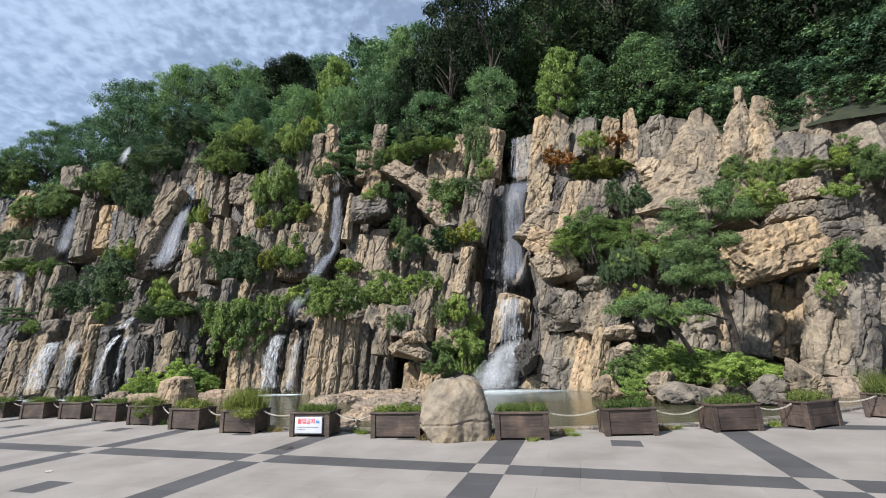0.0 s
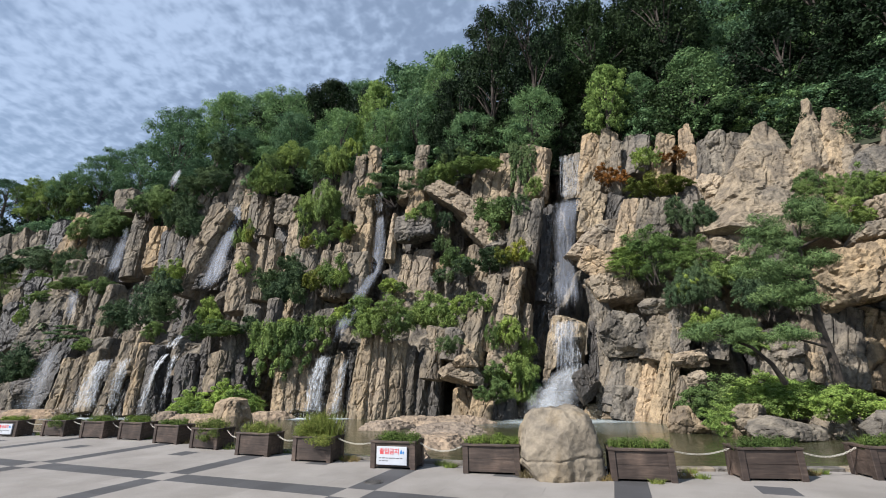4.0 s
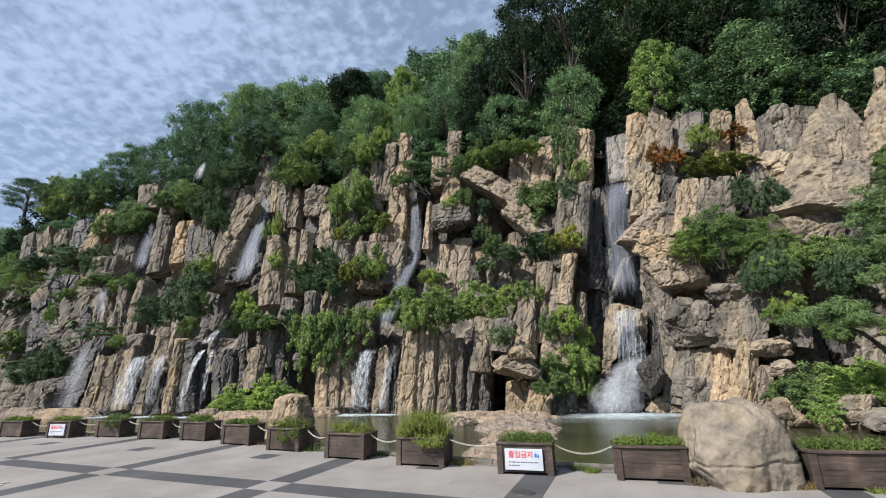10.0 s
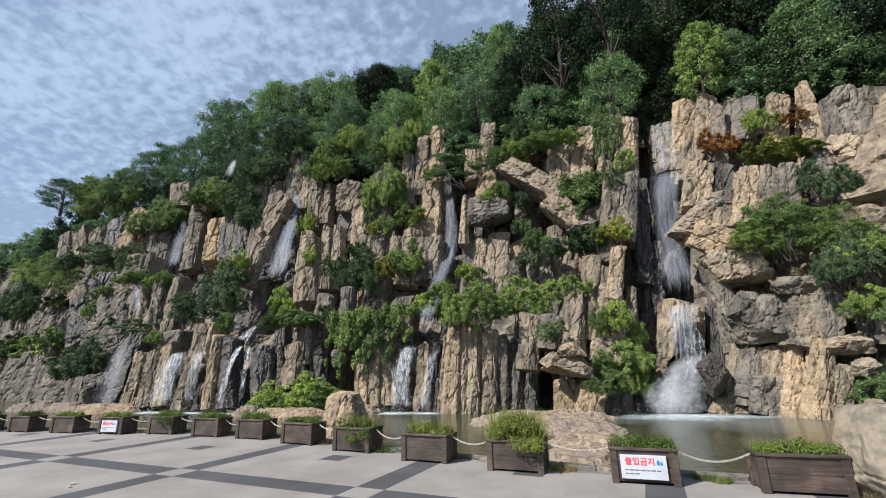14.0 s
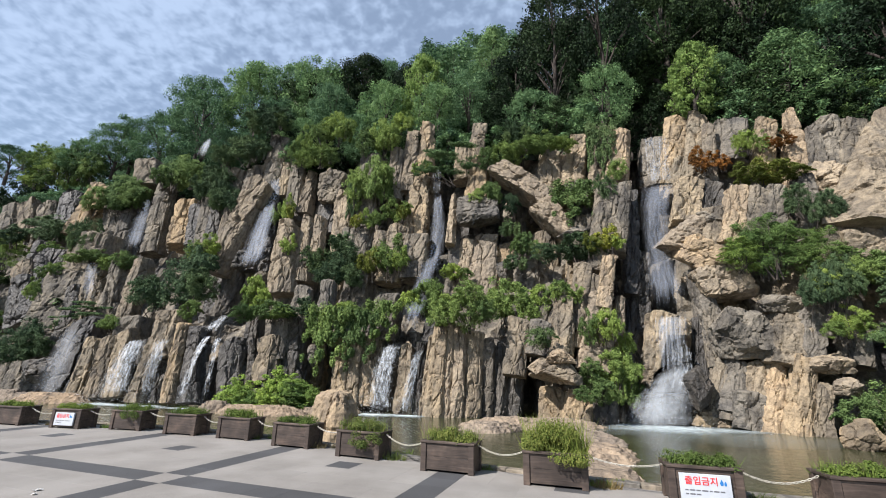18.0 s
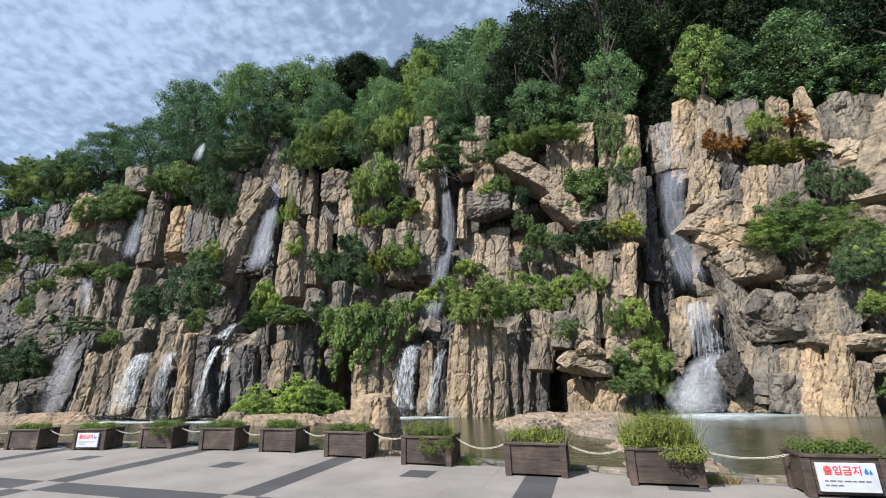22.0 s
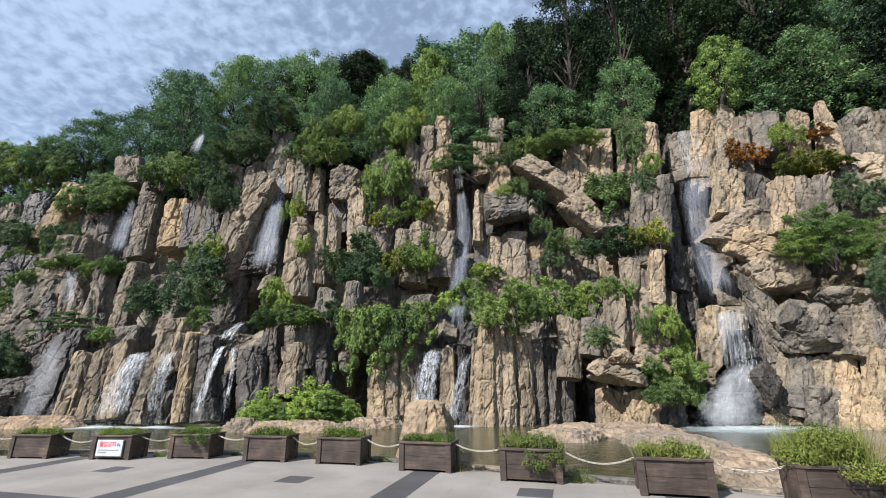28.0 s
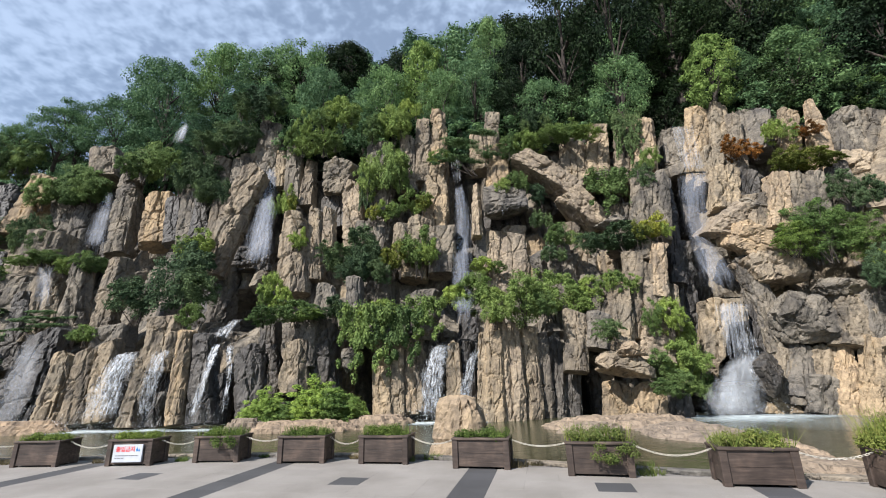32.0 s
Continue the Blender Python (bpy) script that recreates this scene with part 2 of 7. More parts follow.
LEAF_DARK = leaf_material("dark_leaves", (0.046, 0.076, 0.042), (0.115, 0.172, 0.088), 0.16)
# near-black green: the shade deep in the wood is put into the leaf colour
LEAF_SHADED = leaf_material("shade_darkened_leaves", (0.005, 0.01, 0.006), (0.034, 0.062, 0.03), 0.1)
LEAF_FRESH = leaf_material("fresh_green_leaves", (0.125, 0.205, 0.062), (0.3, 0.41, 0.13), 0.3)
LEAF_MID = leaf_material("green_leaves", (0.088, 0.14, 0.05), (0.22, 0.305, 0.115), 0.25)
LEAF_LIGHT = leaf_material("light_green_leaves", (0.135, 0.2, 0.055), (0.26, 0.345, 0.115))
LEAF_YELLOW = leaf_material("yellow_green_leaves", (0.101, 0.133, 0.0234), (0.226, 0.242, 0.0663))
LEAF_RUST = leaf_material("rust_leaves", (0.2, 0.078, 0.028), (0.29, 0.145, 0.048))
LEAF_PINE = leaf_material("pine_needles", (0.085, 0.14, 0.042), (0.245, 0.345, 0.105), 0.24)
LEAF_NEEDLE = leaf_material("blue_green_needles", (0.06, 0.105, 0.045), (0.18, 0.265, 0.11), 0.18)
LEAF_FERN = leaf_material("feathery_leaves", (0.07, 0.135, 0.06), (0.2, 0.305, 0.13), 0.25)
# bluish green: the haze over far trees is mixed into the leaf colour
LEAF_HILL = leaf_material("hazy_hillside_leaves", (0.05, 0.108, 0.06), (0.178, 0.288, 0.155), 0.24)

BARK, _nt, _b = material("bark")
_p = coords(_nt, (1, 1, 0.25))
_f = noise_(_nt, _p, 9.0, 5.0)
_nt.links.new(ramp(_nt, _f, (0.35, (0.02, 0.016, 0.013)), (0.7, (0.075, 0.06, 0.048))).outputs[0], _b.inputs["Base Color"])
_nt.links.new(bump(_nt, _f, 0.7, 0.03), _b.inputs["Normal"])
_b.inputs["Roughness"].default_value = 0.9

# soil colour taken down to near-black for the shade in gaps between trees
SOIL, _nt, _b = material("shade_dark_soil")
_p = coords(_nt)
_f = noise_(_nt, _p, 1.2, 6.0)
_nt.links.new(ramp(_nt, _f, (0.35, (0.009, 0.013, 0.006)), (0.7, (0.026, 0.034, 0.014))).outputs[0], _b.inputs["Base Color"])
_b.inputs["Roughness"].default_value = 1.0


def paving_material(name, light, dark):
    m, nt, bsdf = material(name)
    p = coords(nt)
    oi = nt.nodes.new("ShaderNodeObjectInfo").outputs["Random"]
    isl = nt.nodes.new("ShaderNodeNewGeometry").outputs["Random Per Island"]
    add = nt.nodes.new("ShaderNodeMath"); add.operation = "ADD"
    nt.links.new(oi, add.inputs[0]); nt.links.new(isl, add.inputs[1])
    fr = nt.nodes.new("ShaderNodeMath"); fr.operation = "FRACT"
    nt.links.new(add.outputs[0], fr.inputs[0])
    tone = ramp(nt, fr.outputs[0], (0.0, dark), (1.0, light)).outputs[0]
    stain = ramp(nt, noise_(nt, p, 0.9, 5.0, 0.6), (0.35, (0.8, 0.79, 0.77)), (0.62, (1.04, 1.04, 1.03))).outputs[0]
    tone = mixc(nt, 1.0, tone, stain, "MULTIPLY")
    speck = noise_(nt, p, 60.0, 3.0, 0.7)
    tone = mixc(nt, 1.0, tone, ramp(nt, speck, (0.3, (0.86, 0.86, 0.86)), (0.7, (1.08, 1.08, 1.08))).outputs[0], "MULTIPLY")
    nt.links.new(tone, bsdf.inputs["Base Color"])
    bsdf.inputs["Roughness"].default_value = 0.75
    nt.links.new(bump(nt, speck, 0.25, 0.004), bsdf.inputs["Normal"])
    return m


PAVE_LIGHT = paving_material("light_paving", (0.243, 0.226, 0.208), (0.222, 0.207, 0.191))
PAVE_DARK = paving_material("dark_paving", (0.0663, 0.0663, 0.0702), (0.0515, 0.0515, 0.0546))
PAVE_BED = paving_material("paving_joint", (0.185, 0.173, 0.16), (0.172, 0.161, 0.15))

WOOD, _nt, _b = material("stained_planks")
_p = coords(_nt, (1.2, 8, 14), "Object")
_f = noise_(_nt, _p, 2.0, 6.0, 0.65, 0.6)
_g = noise_(_nt, coords(_nt), 3.0, 3.0)
_c = ramp(_nt, _f, (0.3, (0.028, 0.019, 0.015)), (0.55, (0.06, 0.043, 0.034)), (0.8, (0.108, 0.084, 0.068))).outputs[0]
_c = mixc(_nt, 1.0, _c, ramp(_nt, _g, (0.32, (0.55, 0.52, 0.5)), (0.52, (0.95, 0.93, 0.92)), (0.72, (1.9, 1.85, 1.75))).outputs[0], "MULTIPLY")
_nt.links.new(_c, _b.inputs["Base Color"])
_b.inputs["Roughness"].default_value = 0.62
_nt.links.new(bump(_nt, _f, 0.5, 0.008), _b.inputs["Normal"])

WATER, _nt, _b = material("pool_water")
_p = coords(_nt, (1.0, 1.6, 1.0))
_f = noise_(_nt, _p, 2.6, 5.0, 0.6, 0.6)
_g = noise_(_nt, _p, 0.5, 2.0)
_nt.links.new(ramp(_nt, _g, (0.35, (0.036, 0.036, 0.018)), (0.7, (0.055, 0.058, 0.03))).outputs[0], _b.inputs["Base Color"])
_b.inputs["Roughness"].default_value = 0.08
_b.inputs["IOR"].default_value = 1.33
_nt.links.new(bump(_nt, _f, 0.4, 0.05), _b.inputs["Normal"])


# ---- ground: one sheet to the horizon, the pool sunk into it, paving on top ----
WATER_Z = -0.38
TURN = radians(-7.6)              # the paving lies a little askew to x
CU, SU = math.cos(TURN), math.sin(TURN)
MOD = 0.4625


def row_y(x):
    """The line of the fronts of the planters, a gentle curve."""
    return knots(x, (-40, 2.6), (-24, 2.7), (-17, 2.9), (-13.5, 3.1), (-10.5, 2.8), (-8.8, 2.35), (-7.1, 1.75), (-5.3, 1.05), (-3.6, 0.58),
                 (-1.7, 0.17), (0, 0.0), (2.3, -0.15), (4.2, 0.12), (6.1, 0.42), (8.2, 1.25), (10, 2.4), (13, 4.6), (30, 12))


def foot_y(x):
    """The foot of the cliff."""
    return knots(x, (-120, 27), (-60, 23), (-45, 20.5), (-36, 17.8), (-30, 15.6), (-26, 14.2), (-20, 13.1), (-12, 14.0), (-7, 13.9), (-2, 13.4), (1, 13.6),
                 (3, 15.2), (4.5, 15.0), (6, 12.8), (10, 11.8), (14, 11.2), (20, 8.6), (26, 5.0), (40, -4))


def back_y(x, z):
    """The body of the cliff: how far back it stands at a height."""
    lean = knots(x, (-30, 1.0), (-5, 1.0), (1, 0.92), (4, 0.75), (8, 0.72), (14, 0.55), (30, 0.4))
    return foot_y(x) + lean * knots(z, (-2, -0.2), (0, 0.0), (3.4, 0.5), (4.6, 1.9), (8, 3.6), (12, 5.4), (16, 6.8), (20, 8.6), (24, 12), (40, 28))


gx = np.concatenate([[-900, -300, -140], np.arange(-80, 40.1, 1.0), [80, 200, 900]])
gverts, gfaces = [], []
rows_n = 7
for gxx in gx:
    fy, ry = float(foot_y(gxx)), float(row_y(gxx)) + 0.82
    fy = max(fy + 6.0, ry + 0.6)
    for yy, zz in ((-900, 0), (-40, 0), (ry, 0), (ry + 0.02, -0.9), (fy, -0.9), (fy + 0.02, 0.0), (fy + 900, 0.0)):
        gverts.append((gxx, yy, zz))
for a in range(len(gx) - 1):
    for b in range(rows_n - 1):
        q = a * rows_n + b
        gfaces.append((q, q + rows_n, q + rows_n + 1, q + 1))
ground = tagged(new("ground", mesh_of("ground", [(x, y, z - 0.012) for x, y, z in gverts], gfaces, PAVE_BED)), "pale grey plaza ground with a sunken pool basin", "ground", kind="structure")

# the pool
px_ = np.arange(-60, 36.1, 2.0)
pv, pf = [], []
for i, xx in enumerate(px_):
    pv += [(xx, float(row_y(xx)) + 0.75, WATER_Z), (xx, max(float(foot_y(xx)) + 6.2, float(row_y(xx)) + 1.5), WATER_Z)]
    if i:
        q = 2 * i
        pf.append((q - 2, q, q + 1, q - 1))
water = tagged(new("water", mesh_of("water", pv, pf, WATER)), "shallow greenish pool at the foot of the falls", "water", kind="structure")

# ---- cliff body ----
CAVES = ((-6.4, 10.2, 1.3, 0.7), (-3.2, 9.9, 1.0, 1.1), (-3.9, 0.8, 0.9, 1.3), (-13.2, 1.3, 1.2, 1.5), (-17.0, 9.4, 0.8, 2.0), (1.3, 5.0, 0.9, 5.5), (2.6, 9.0, 1.5, 5.5),
         (-20.3, 11.5, 0.9, 3.6), (-9.4, 8.5, 0.8, 4.6), (-21.5, 5.0, 1.6, 1.2))   # hollows: x, z and half sizes


def hollow(x, z):
    """How deep the hollows go at a place, 0 to 1."""
    deep = 0.0 * x
    for cx, cz, rx, rz in CAVES:
        deep = np.maximum(deep, np.clip(1.6 - 1.2 * np.hypot((x - cx) / rx, (z - cz) / rz), 0, 1))
    return deep


def cliff_sheet():
    xs, zs = np.arange(-110, 36.01, 0.3), np.arange(-1.2, 21.01, 0.3)
    X, Z = np.meshgrid(xs, zs, indexing="ij")
    x, z = X.ravel(), Z.ravel()
    P = np.stack([x, z, 0 * x], 1)
    u = x + 0.7 * vnoise(P * (0.35, 0.2, 1), 3)
    cell = np.floor(u / 1.25).astype(np.int64)
    fr = u / 1.25 - cell
    seg = z / 3.3 + hash3(cell, cell * 0, cell * 0, 5) * 2
    s0 = np.floor(seg).astype(np.int64)
    sf = seg - s0
    off = (hash3(cell, s0, s0 * 0, 9) - 0.5) * 1.3
    edge = np.minimum(fr, 1 - fr) * 1.25
    se = np.minimum(sf, 1 - sf) * 3.3
    y = back_y(x, z) + 1.7 + off + 0.55 * np.exp(-(edge / 0.17) ** 2) + 0.3 * np.exp(-(se / 0.2) ** 2)
    y += 0.35 * fbm(np.stack([x, z * 0.5, 0 * x], 1) * 0.9, 21, 3)
    y += 2.6 * hollow(x, z)
    n, m = len(xs), len(zs)
    top = knots(xs, (-110, 15), (-75, 17), (-52, 18.5), (-38, 15), (-28, 16), (-24, 19.5), (-20, 16), (-14, 15), (-10, 17), (-4, 16), (2, 16.6), (6, 16), (9, 15), (11.5, 12.6), (20, 11.6), (34, 11))
    zz = np.minimum(z, np.repeat(top, m) + 0.4 * vnoise(P * 0.8, 31))
    yy = y + 1.1 * (z - zz)
    verts = np.stack([x, yy, zz], 1)
    faces = [(a * m + b, (a + 1) * m + b, (a + 1) * m + b + 1, a * m + b + 1) for a in range(n - 1) for b in range(m - 1)]
    return mesh_of("cliff_wall", verts, faces, ROCK_GREY)


cliff = tagged(new("cliff_wall", cliff_sheet()), "tall tan and grey artificial rock cliff with deep cracks", "cliff", kind="structure")

# ---- hillside behind ----
def hill_sheet():
    xs, ds = np.arange(-140, 80.1, 2.0), np.concatenate([np.arange(0, 30, 1.5), np.arange(30, 120, 6.0)])
    X, D = np.meshgrid(xs, ds, indexing="ij")
    x, d = X.ravel(), D.ravel()
    top = knots(x, (-140, 12), (-75, 15), (-52, 17.5), (-38, 14.5), (-28, 15.5), (-24, 18.5), (-20, 15.5), (-4, 15.8), (6, 15.6), (9, 14.8), (11.5, 12.4), (20, 11.4), (80, 11))
    rise = knots(x, (-140, 0.25), (-60, 0.4), (-35, 0.75), (-20, 0.95), (0, 0.95), (20, 1.0), (80, 0.9))
    y = back_y(x, top) + 1.0 + d
    z = top - 0.3 + rise * np.minimum(d, 26) + 0.06 * np.maximum(d - 26, 0) + 0.5 * vnoise(np.stack([x, y, 0 * x], 1) * 0.2, 4)
    m = len(ds)
    faces = [(a * m + b, (a + 1) * m + b, (a + 1) * m + b + 1, a * m + b + 1) for a in range(len(xs) - 1) for b in range(m - 1)]
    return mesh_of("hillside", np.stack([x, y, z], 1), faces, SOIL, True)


hill = tagged(new("hillside", hill_sheet()), "forest floor on a steep hillside, coloured near-black for shade", "hillside", kind="structure")


def hill_z(x, d):
    top = knots(x, (-140, 12), (-75, 15), (-52, 17.5), (-38, 14.5), (-28, 15.5), (-24, 18.5), (-20, 15.5), (-4, 15.8), (6, 15.6), (9, 14.8), (11.5, 12.4), (20, 11.4), (80, 11))
    rise = knots(x, (-140, 0.25), (-60, 0.4), (-35, 0.75), (-20, 0.95), (0, 0.95), (20, 1.0), (80, 0.9))
    return float(back_y(x, top) + 1.0 + d), float(top - 0.3 + rise * min(d, 26) + 0.06 * max(d - 26, 0))


# ---- plants ----
def leaf_cloud(rng, centres, radii, count, size, flat=0.6, droop=0.0, narrow=0.45, three=False):
    """Many small pointed leaves round clump centres: arrays of vertices and faces."""
    which = rng.integers(0, len(centres), count)
    d = rng.normal(size=(count, 3))
    d /= np.linalg.norm(d, axis=1)[:, None]
    r = rng.random(count) ** 0.38
    c = centres[which] + d * (radii[which] * r)[:, None] * (1, 1, flat)
    n = d * 0.9 + rng.normal(size=(count, 3)) * 0.38 + (0, 0, 0.55)
    n /= np.linalg.norm(n, axis=1)[:, None]
    a = rng.normal(size=(count, 3)) + d * 0.6 - np.array((0, 0, droop))
    a -= n * (a * n).sum(1)[:, None]
    a /= np.linalg.norm(a, axis=1)[:, None] + 1e-9
    b = np.cross(n, a)
    s = size * (0.6 + 0.8 * rng.random(count))[:, None]
    bend = n * s * 0.18
    if three:
        v = np.stack([c - a * s * 0.5 + b * s * narrow * 0.5, c - a * s * 0.4 - b * s * narrow * 0.6, c + a * s * 0.6 - bend], 1).reshape(-1, 3)
        return v, [(3 * i, 3 * i + 1, 3 * i + 2) for i in range(count)]
    v = np.stack([c - a * s * 0.5, c + b * s * narrow * 0.5 + bend, c + a * s * 0.5 - n * s * 0.1, c - b * s * narrow * 0.5 + bend], 1)
    v = v.reshape(-1, 3)
    f = [(4 * i, 4 * i + 1, 4 * i + 2, 4 * i + 3) for i in range(count)]
    return v, f


def tube(points, radii, sides=7):
    """A tapered tube along points: vertices and faces."""
    verts, faces = [], []
    pts = [Vector(p) for p in points]
    for i, p in enumerate(pts):
        d = (pts[min(i + 1, len(pts) - 1)] - pts[max(i - 1, 0)]).normalized()
        side = d.orthogonal().normalized()
        if i:
            side = (prev - d * prev.dot(d)).normalized()
        prev = side
        up = d.cross(side)
        for k in range(sides):
            a = 2 * math.pi * k / sides
            verts.append(p + (side * math.cos(a) + up * math.sin(a)) * radii[i])
    for i in range(len(pts) - 1):
        for k in range(sides):
            k2 = (k + 1) % sides
            faces.append((i * sides + k, i * sides + k2, (i + 1) * sides + k2, (i + 1) * sides + k))
    n = (len(pts) - 1) * sides
    faces.append(tuple(n + k for k in range(sides)))
    return verts, faces


def joined(pieces):
    verts, faces = [], []
    for v, f in pieces:
        o = len(verts)
        verts += [tuple(p) for p in v]
        faces += [tuple(i + o for i in q) for q in f]
    return verts, faces


def make_tree(name, label, leaf, seed, height, spread, clumps, leaves, leaf_size, low=0.25, shape="round", category="tree", group="trees on the hillside"):
    """A tree with a tapered trunk, limbs and a crown of small leaves in clumps; its foot at the origin."""
    rng = np.random.default_rng(seed)
    tree = empty(name, Matrix(), label, category, group)
    lean = rng.normal(size=2) * 0.05 * height
    trunk = [Vector((lean[0] * t ** 1.5, lean[1] * t ** 1.5, height * 0.8 * t)) for t in np.linspace(0, 1, 7)]
    r0 = 0.022 * height + 0.03
    pieces = [tube(trunk, [r0 * (1 - 0.85 * t) for t in np.linspace(0, 1, 7)])]
    centres, radii = [], []
    for i in range(clumps):
        t = low + (1 - low) * (i + rng.random()) / clumps
        ang = 2.4 * i + rng.random()
        if shape == "cone":
            reach = spread * (1.08 - t) * (0.55 + 0.5 * rng.random())
        elif shape == "flat":
            reach = spread * (0.35 + 0.65 * rng.random())
        else:
            reach = spread * math.sqrt(max(0.05, 1 - ((t - low) / (1 - low) * 1.7 - 0.75) ** 2)) * (0.35 + 0.65 * rng.random() ** 0.6)
        c = Vector((lean[0] * t + math.cos(ang) * reach, lean[1] * t + math.sin(ang) * reach, height * t))
        if t > 0.84:
            c.x, c.y, c.z = c.x * 0.7, c.y * 0.7, height * (0.84 + (t - 0.84) * 0.6)
        centres.append(c)
        radii.append(spread * (0.17 + 0.14 * rng.random()) * (0.75 if shape == "cone" else 1.0))
        if i % 5 == 0:
            b = trunk[min(6, max(1, int(t * 6.5) - 1))]
            mid = b.lerp(c, 0.55) + Vector((0, 0, 0.08 * height * (0.2 + rng.random() * 0.4)))
            pieces.append(tube([b, mid, c], [r0 * 0.36, r0 * 0.2, r0 * 0.05], 5))
    v, f = joined(pieces)
    part("trunk", mesh_of("trunk", v, f, BARK, True), BARK, tree)
    v, f = leaf_cloud(rng, np.array([tuple(c) for c in centres]), np.array(radii), leaves, leaf_size, {"round": 0.72, "flat": 0.55, "cone": 0.5}[shape], 0.3, 0.75, True)
    part("crown", mesh_of("crown", v, f, leaf), leaf, tree)
    return tree


protos = [
    make_tree("tree", "tall broad-leaved tree, crown coloured dark for forest shade", LEAF_SHADED, 1, 10.0, 3.6, 84, 13000, 0.155),
    make_tree("tree", "tall broad-leaved tree, ragged crown coloured dark for forest shade", LEAF_SHADED, 2, 11.0, 3.2, 84, 13000, 0.155, 0.3),
    make_tree("tree", "green broad-leaved tree on the hillside", LEAF_HILL, 3, 9.0, 3.4, 80, 13000, 0.145),
    make_tree("tree", "green feathery tree with layered boughs", LEAF_HILL, 4, 8.0, 3.0, 80, 13000, 0.13, 0.2, "flat"),
    make_tree("tree", "light green young tree", LEAF_FRESH, 5, 6.5, 2.2, 70, 10000, 0.14, 0.2),
    make_tree("tree", "conical tree with drooping boughs, coloured dark for shade", LEAF_SHADED, 6, 11.0, 2.8, 100, 12000, 0.15, 0.15, "cone"),
    make_tree("tree", "distant broad-leaved tree on the hilltop, coloured dark for shade", LEAF_SHADED, 7, 10.0, 3.6, 76, 8000, 0.22),
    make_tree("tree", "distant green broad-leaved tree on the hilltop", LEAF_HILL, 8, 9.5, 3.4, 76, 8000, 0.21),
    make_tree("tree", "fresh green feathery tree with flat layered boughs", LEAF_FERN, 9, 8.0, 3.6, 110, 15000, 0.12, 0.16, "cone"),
    make_tree("bush", "bush in the undergrowth along the cliff top, coloured dark for shade", LEAF_SHADED, 10, 4.0, 1.7, 50, 3600, 0.125, 0.06, "round", "bush", "undergrowth along the cliff top"),
    make_tree("bush", "green bush in the undergrowth along the cliff top", LEAF_HILL, 11, 3.8, 1.6, 50, 3600, 0.125, 0.06, "round", "bush", "undergrowth along the cliff top"),
]


def crest(x, y):
    """How high the treetops stand: the wood falls away towards the far end of the hill."""
    az, far = math.degrees(math.atan2(x + 3.0, y + 6.5)), math.hypot(x + 3.0, y + 6.5)
    return 1.5 + far * math.tan(radians(float(knots(az, (-90, 14), (-70, 18.5), (-58, 19.8), (-52, 24.2), (-44, 31.2), (-41, 34.4), (-37, 34.2), (-31, 36.6), (-26, 38.8), (-20, 38.2), (-12, 40.5), (0, 50), (20, 62), (90, 62)))))


def plant(proto, x, y, z, size, turn, wide=1.0):
    tall = max(v[2] for v in proto.children[1].bound_box)
    size = min(size, (crest(x, y) - z) / tall)
    if size < 0.3:
        return None
    return copy_thing(proto, pose(x, y, z, 0, 0, turn) @ Matrix.Diagonal((size * wide, size * wide, size, 1)))


# ---- rocks of the cliff ----
def cells(P, size, seed):
    """Broken pieces: for each row of P the tilt-and-step of the piece that it lies in, and the gap to the next piece."""
    q = P / np.asarray(size, float)
    f0 = np.floor(q).astype(np.int64)
    d1, d2, step = np.full(len(q), 9.0), np.full(len(q), 9.0), np.zeros(len(q))
    for i in (-1, 0, 1):
        for j in (-1, 0, 1):
            for k in (-1, 0, 1):
                ci, cj, ck = f0[:, 0] + i, f0[:, 1] + j, f0[:, 2] + k
                a, b, c = hash3(ci, cj, ck, seed), hash3(ci, cj, ck, seed + 1), hash3(ci, cj, ck, seed + 2)
                v = q - np.stack([ci + a, cj + b, ck + c], 1)
                d = np.sqrt((v * v).sum(1))
                near = d < d1
                d2 = np.where(near, d1, np.minimum(d2, d))
                d1 = np.where(near, d, d1)
                tilt = v[:, 0] * (b - 0.5) + v[:, 1] * (c - 0.5) + v[:, 2] * (a - 0.5)
                step = np.where(near, (a + b + c) / 1.5 - 1 + 1.3 * tilt, step)
    return step, d2 - d1


def broken(P, seed, size=1.0, tall=3.2):
    """How far a rock face stands out at each row of P: large broken pieces, small chips, and cracks between them."""
    warp = np.stack([vnoise(P * 1.6, seed + 31), vnoise(P * 1.6, seed + 32), vnoise(P * 1.1, seed + 33)], 1)
    Q = P + 0.13 * size * warp
    big, gap = cells(Q, np.array((0.62, 0.62, 0.62 * tall)) * size, seed)
    small, gap2 = cells(Q + 0.04 * warp, np.array((0.27, 0.27, 0.27 * (1 + 0.55 * tall))) * size, seed + 7)
    out = 0.10 * size * big - 0.11 * size * np.exp(-(gap / 0.06) ** 2)
    out += 0.032 * size * small - 0.02 * size * np.exp(-(gap2 / 0.12) ** 2)
    return out + 0.035 * fbm(P * (2.2, 2.2, 1.4), seed + 9, 3, 0.55)


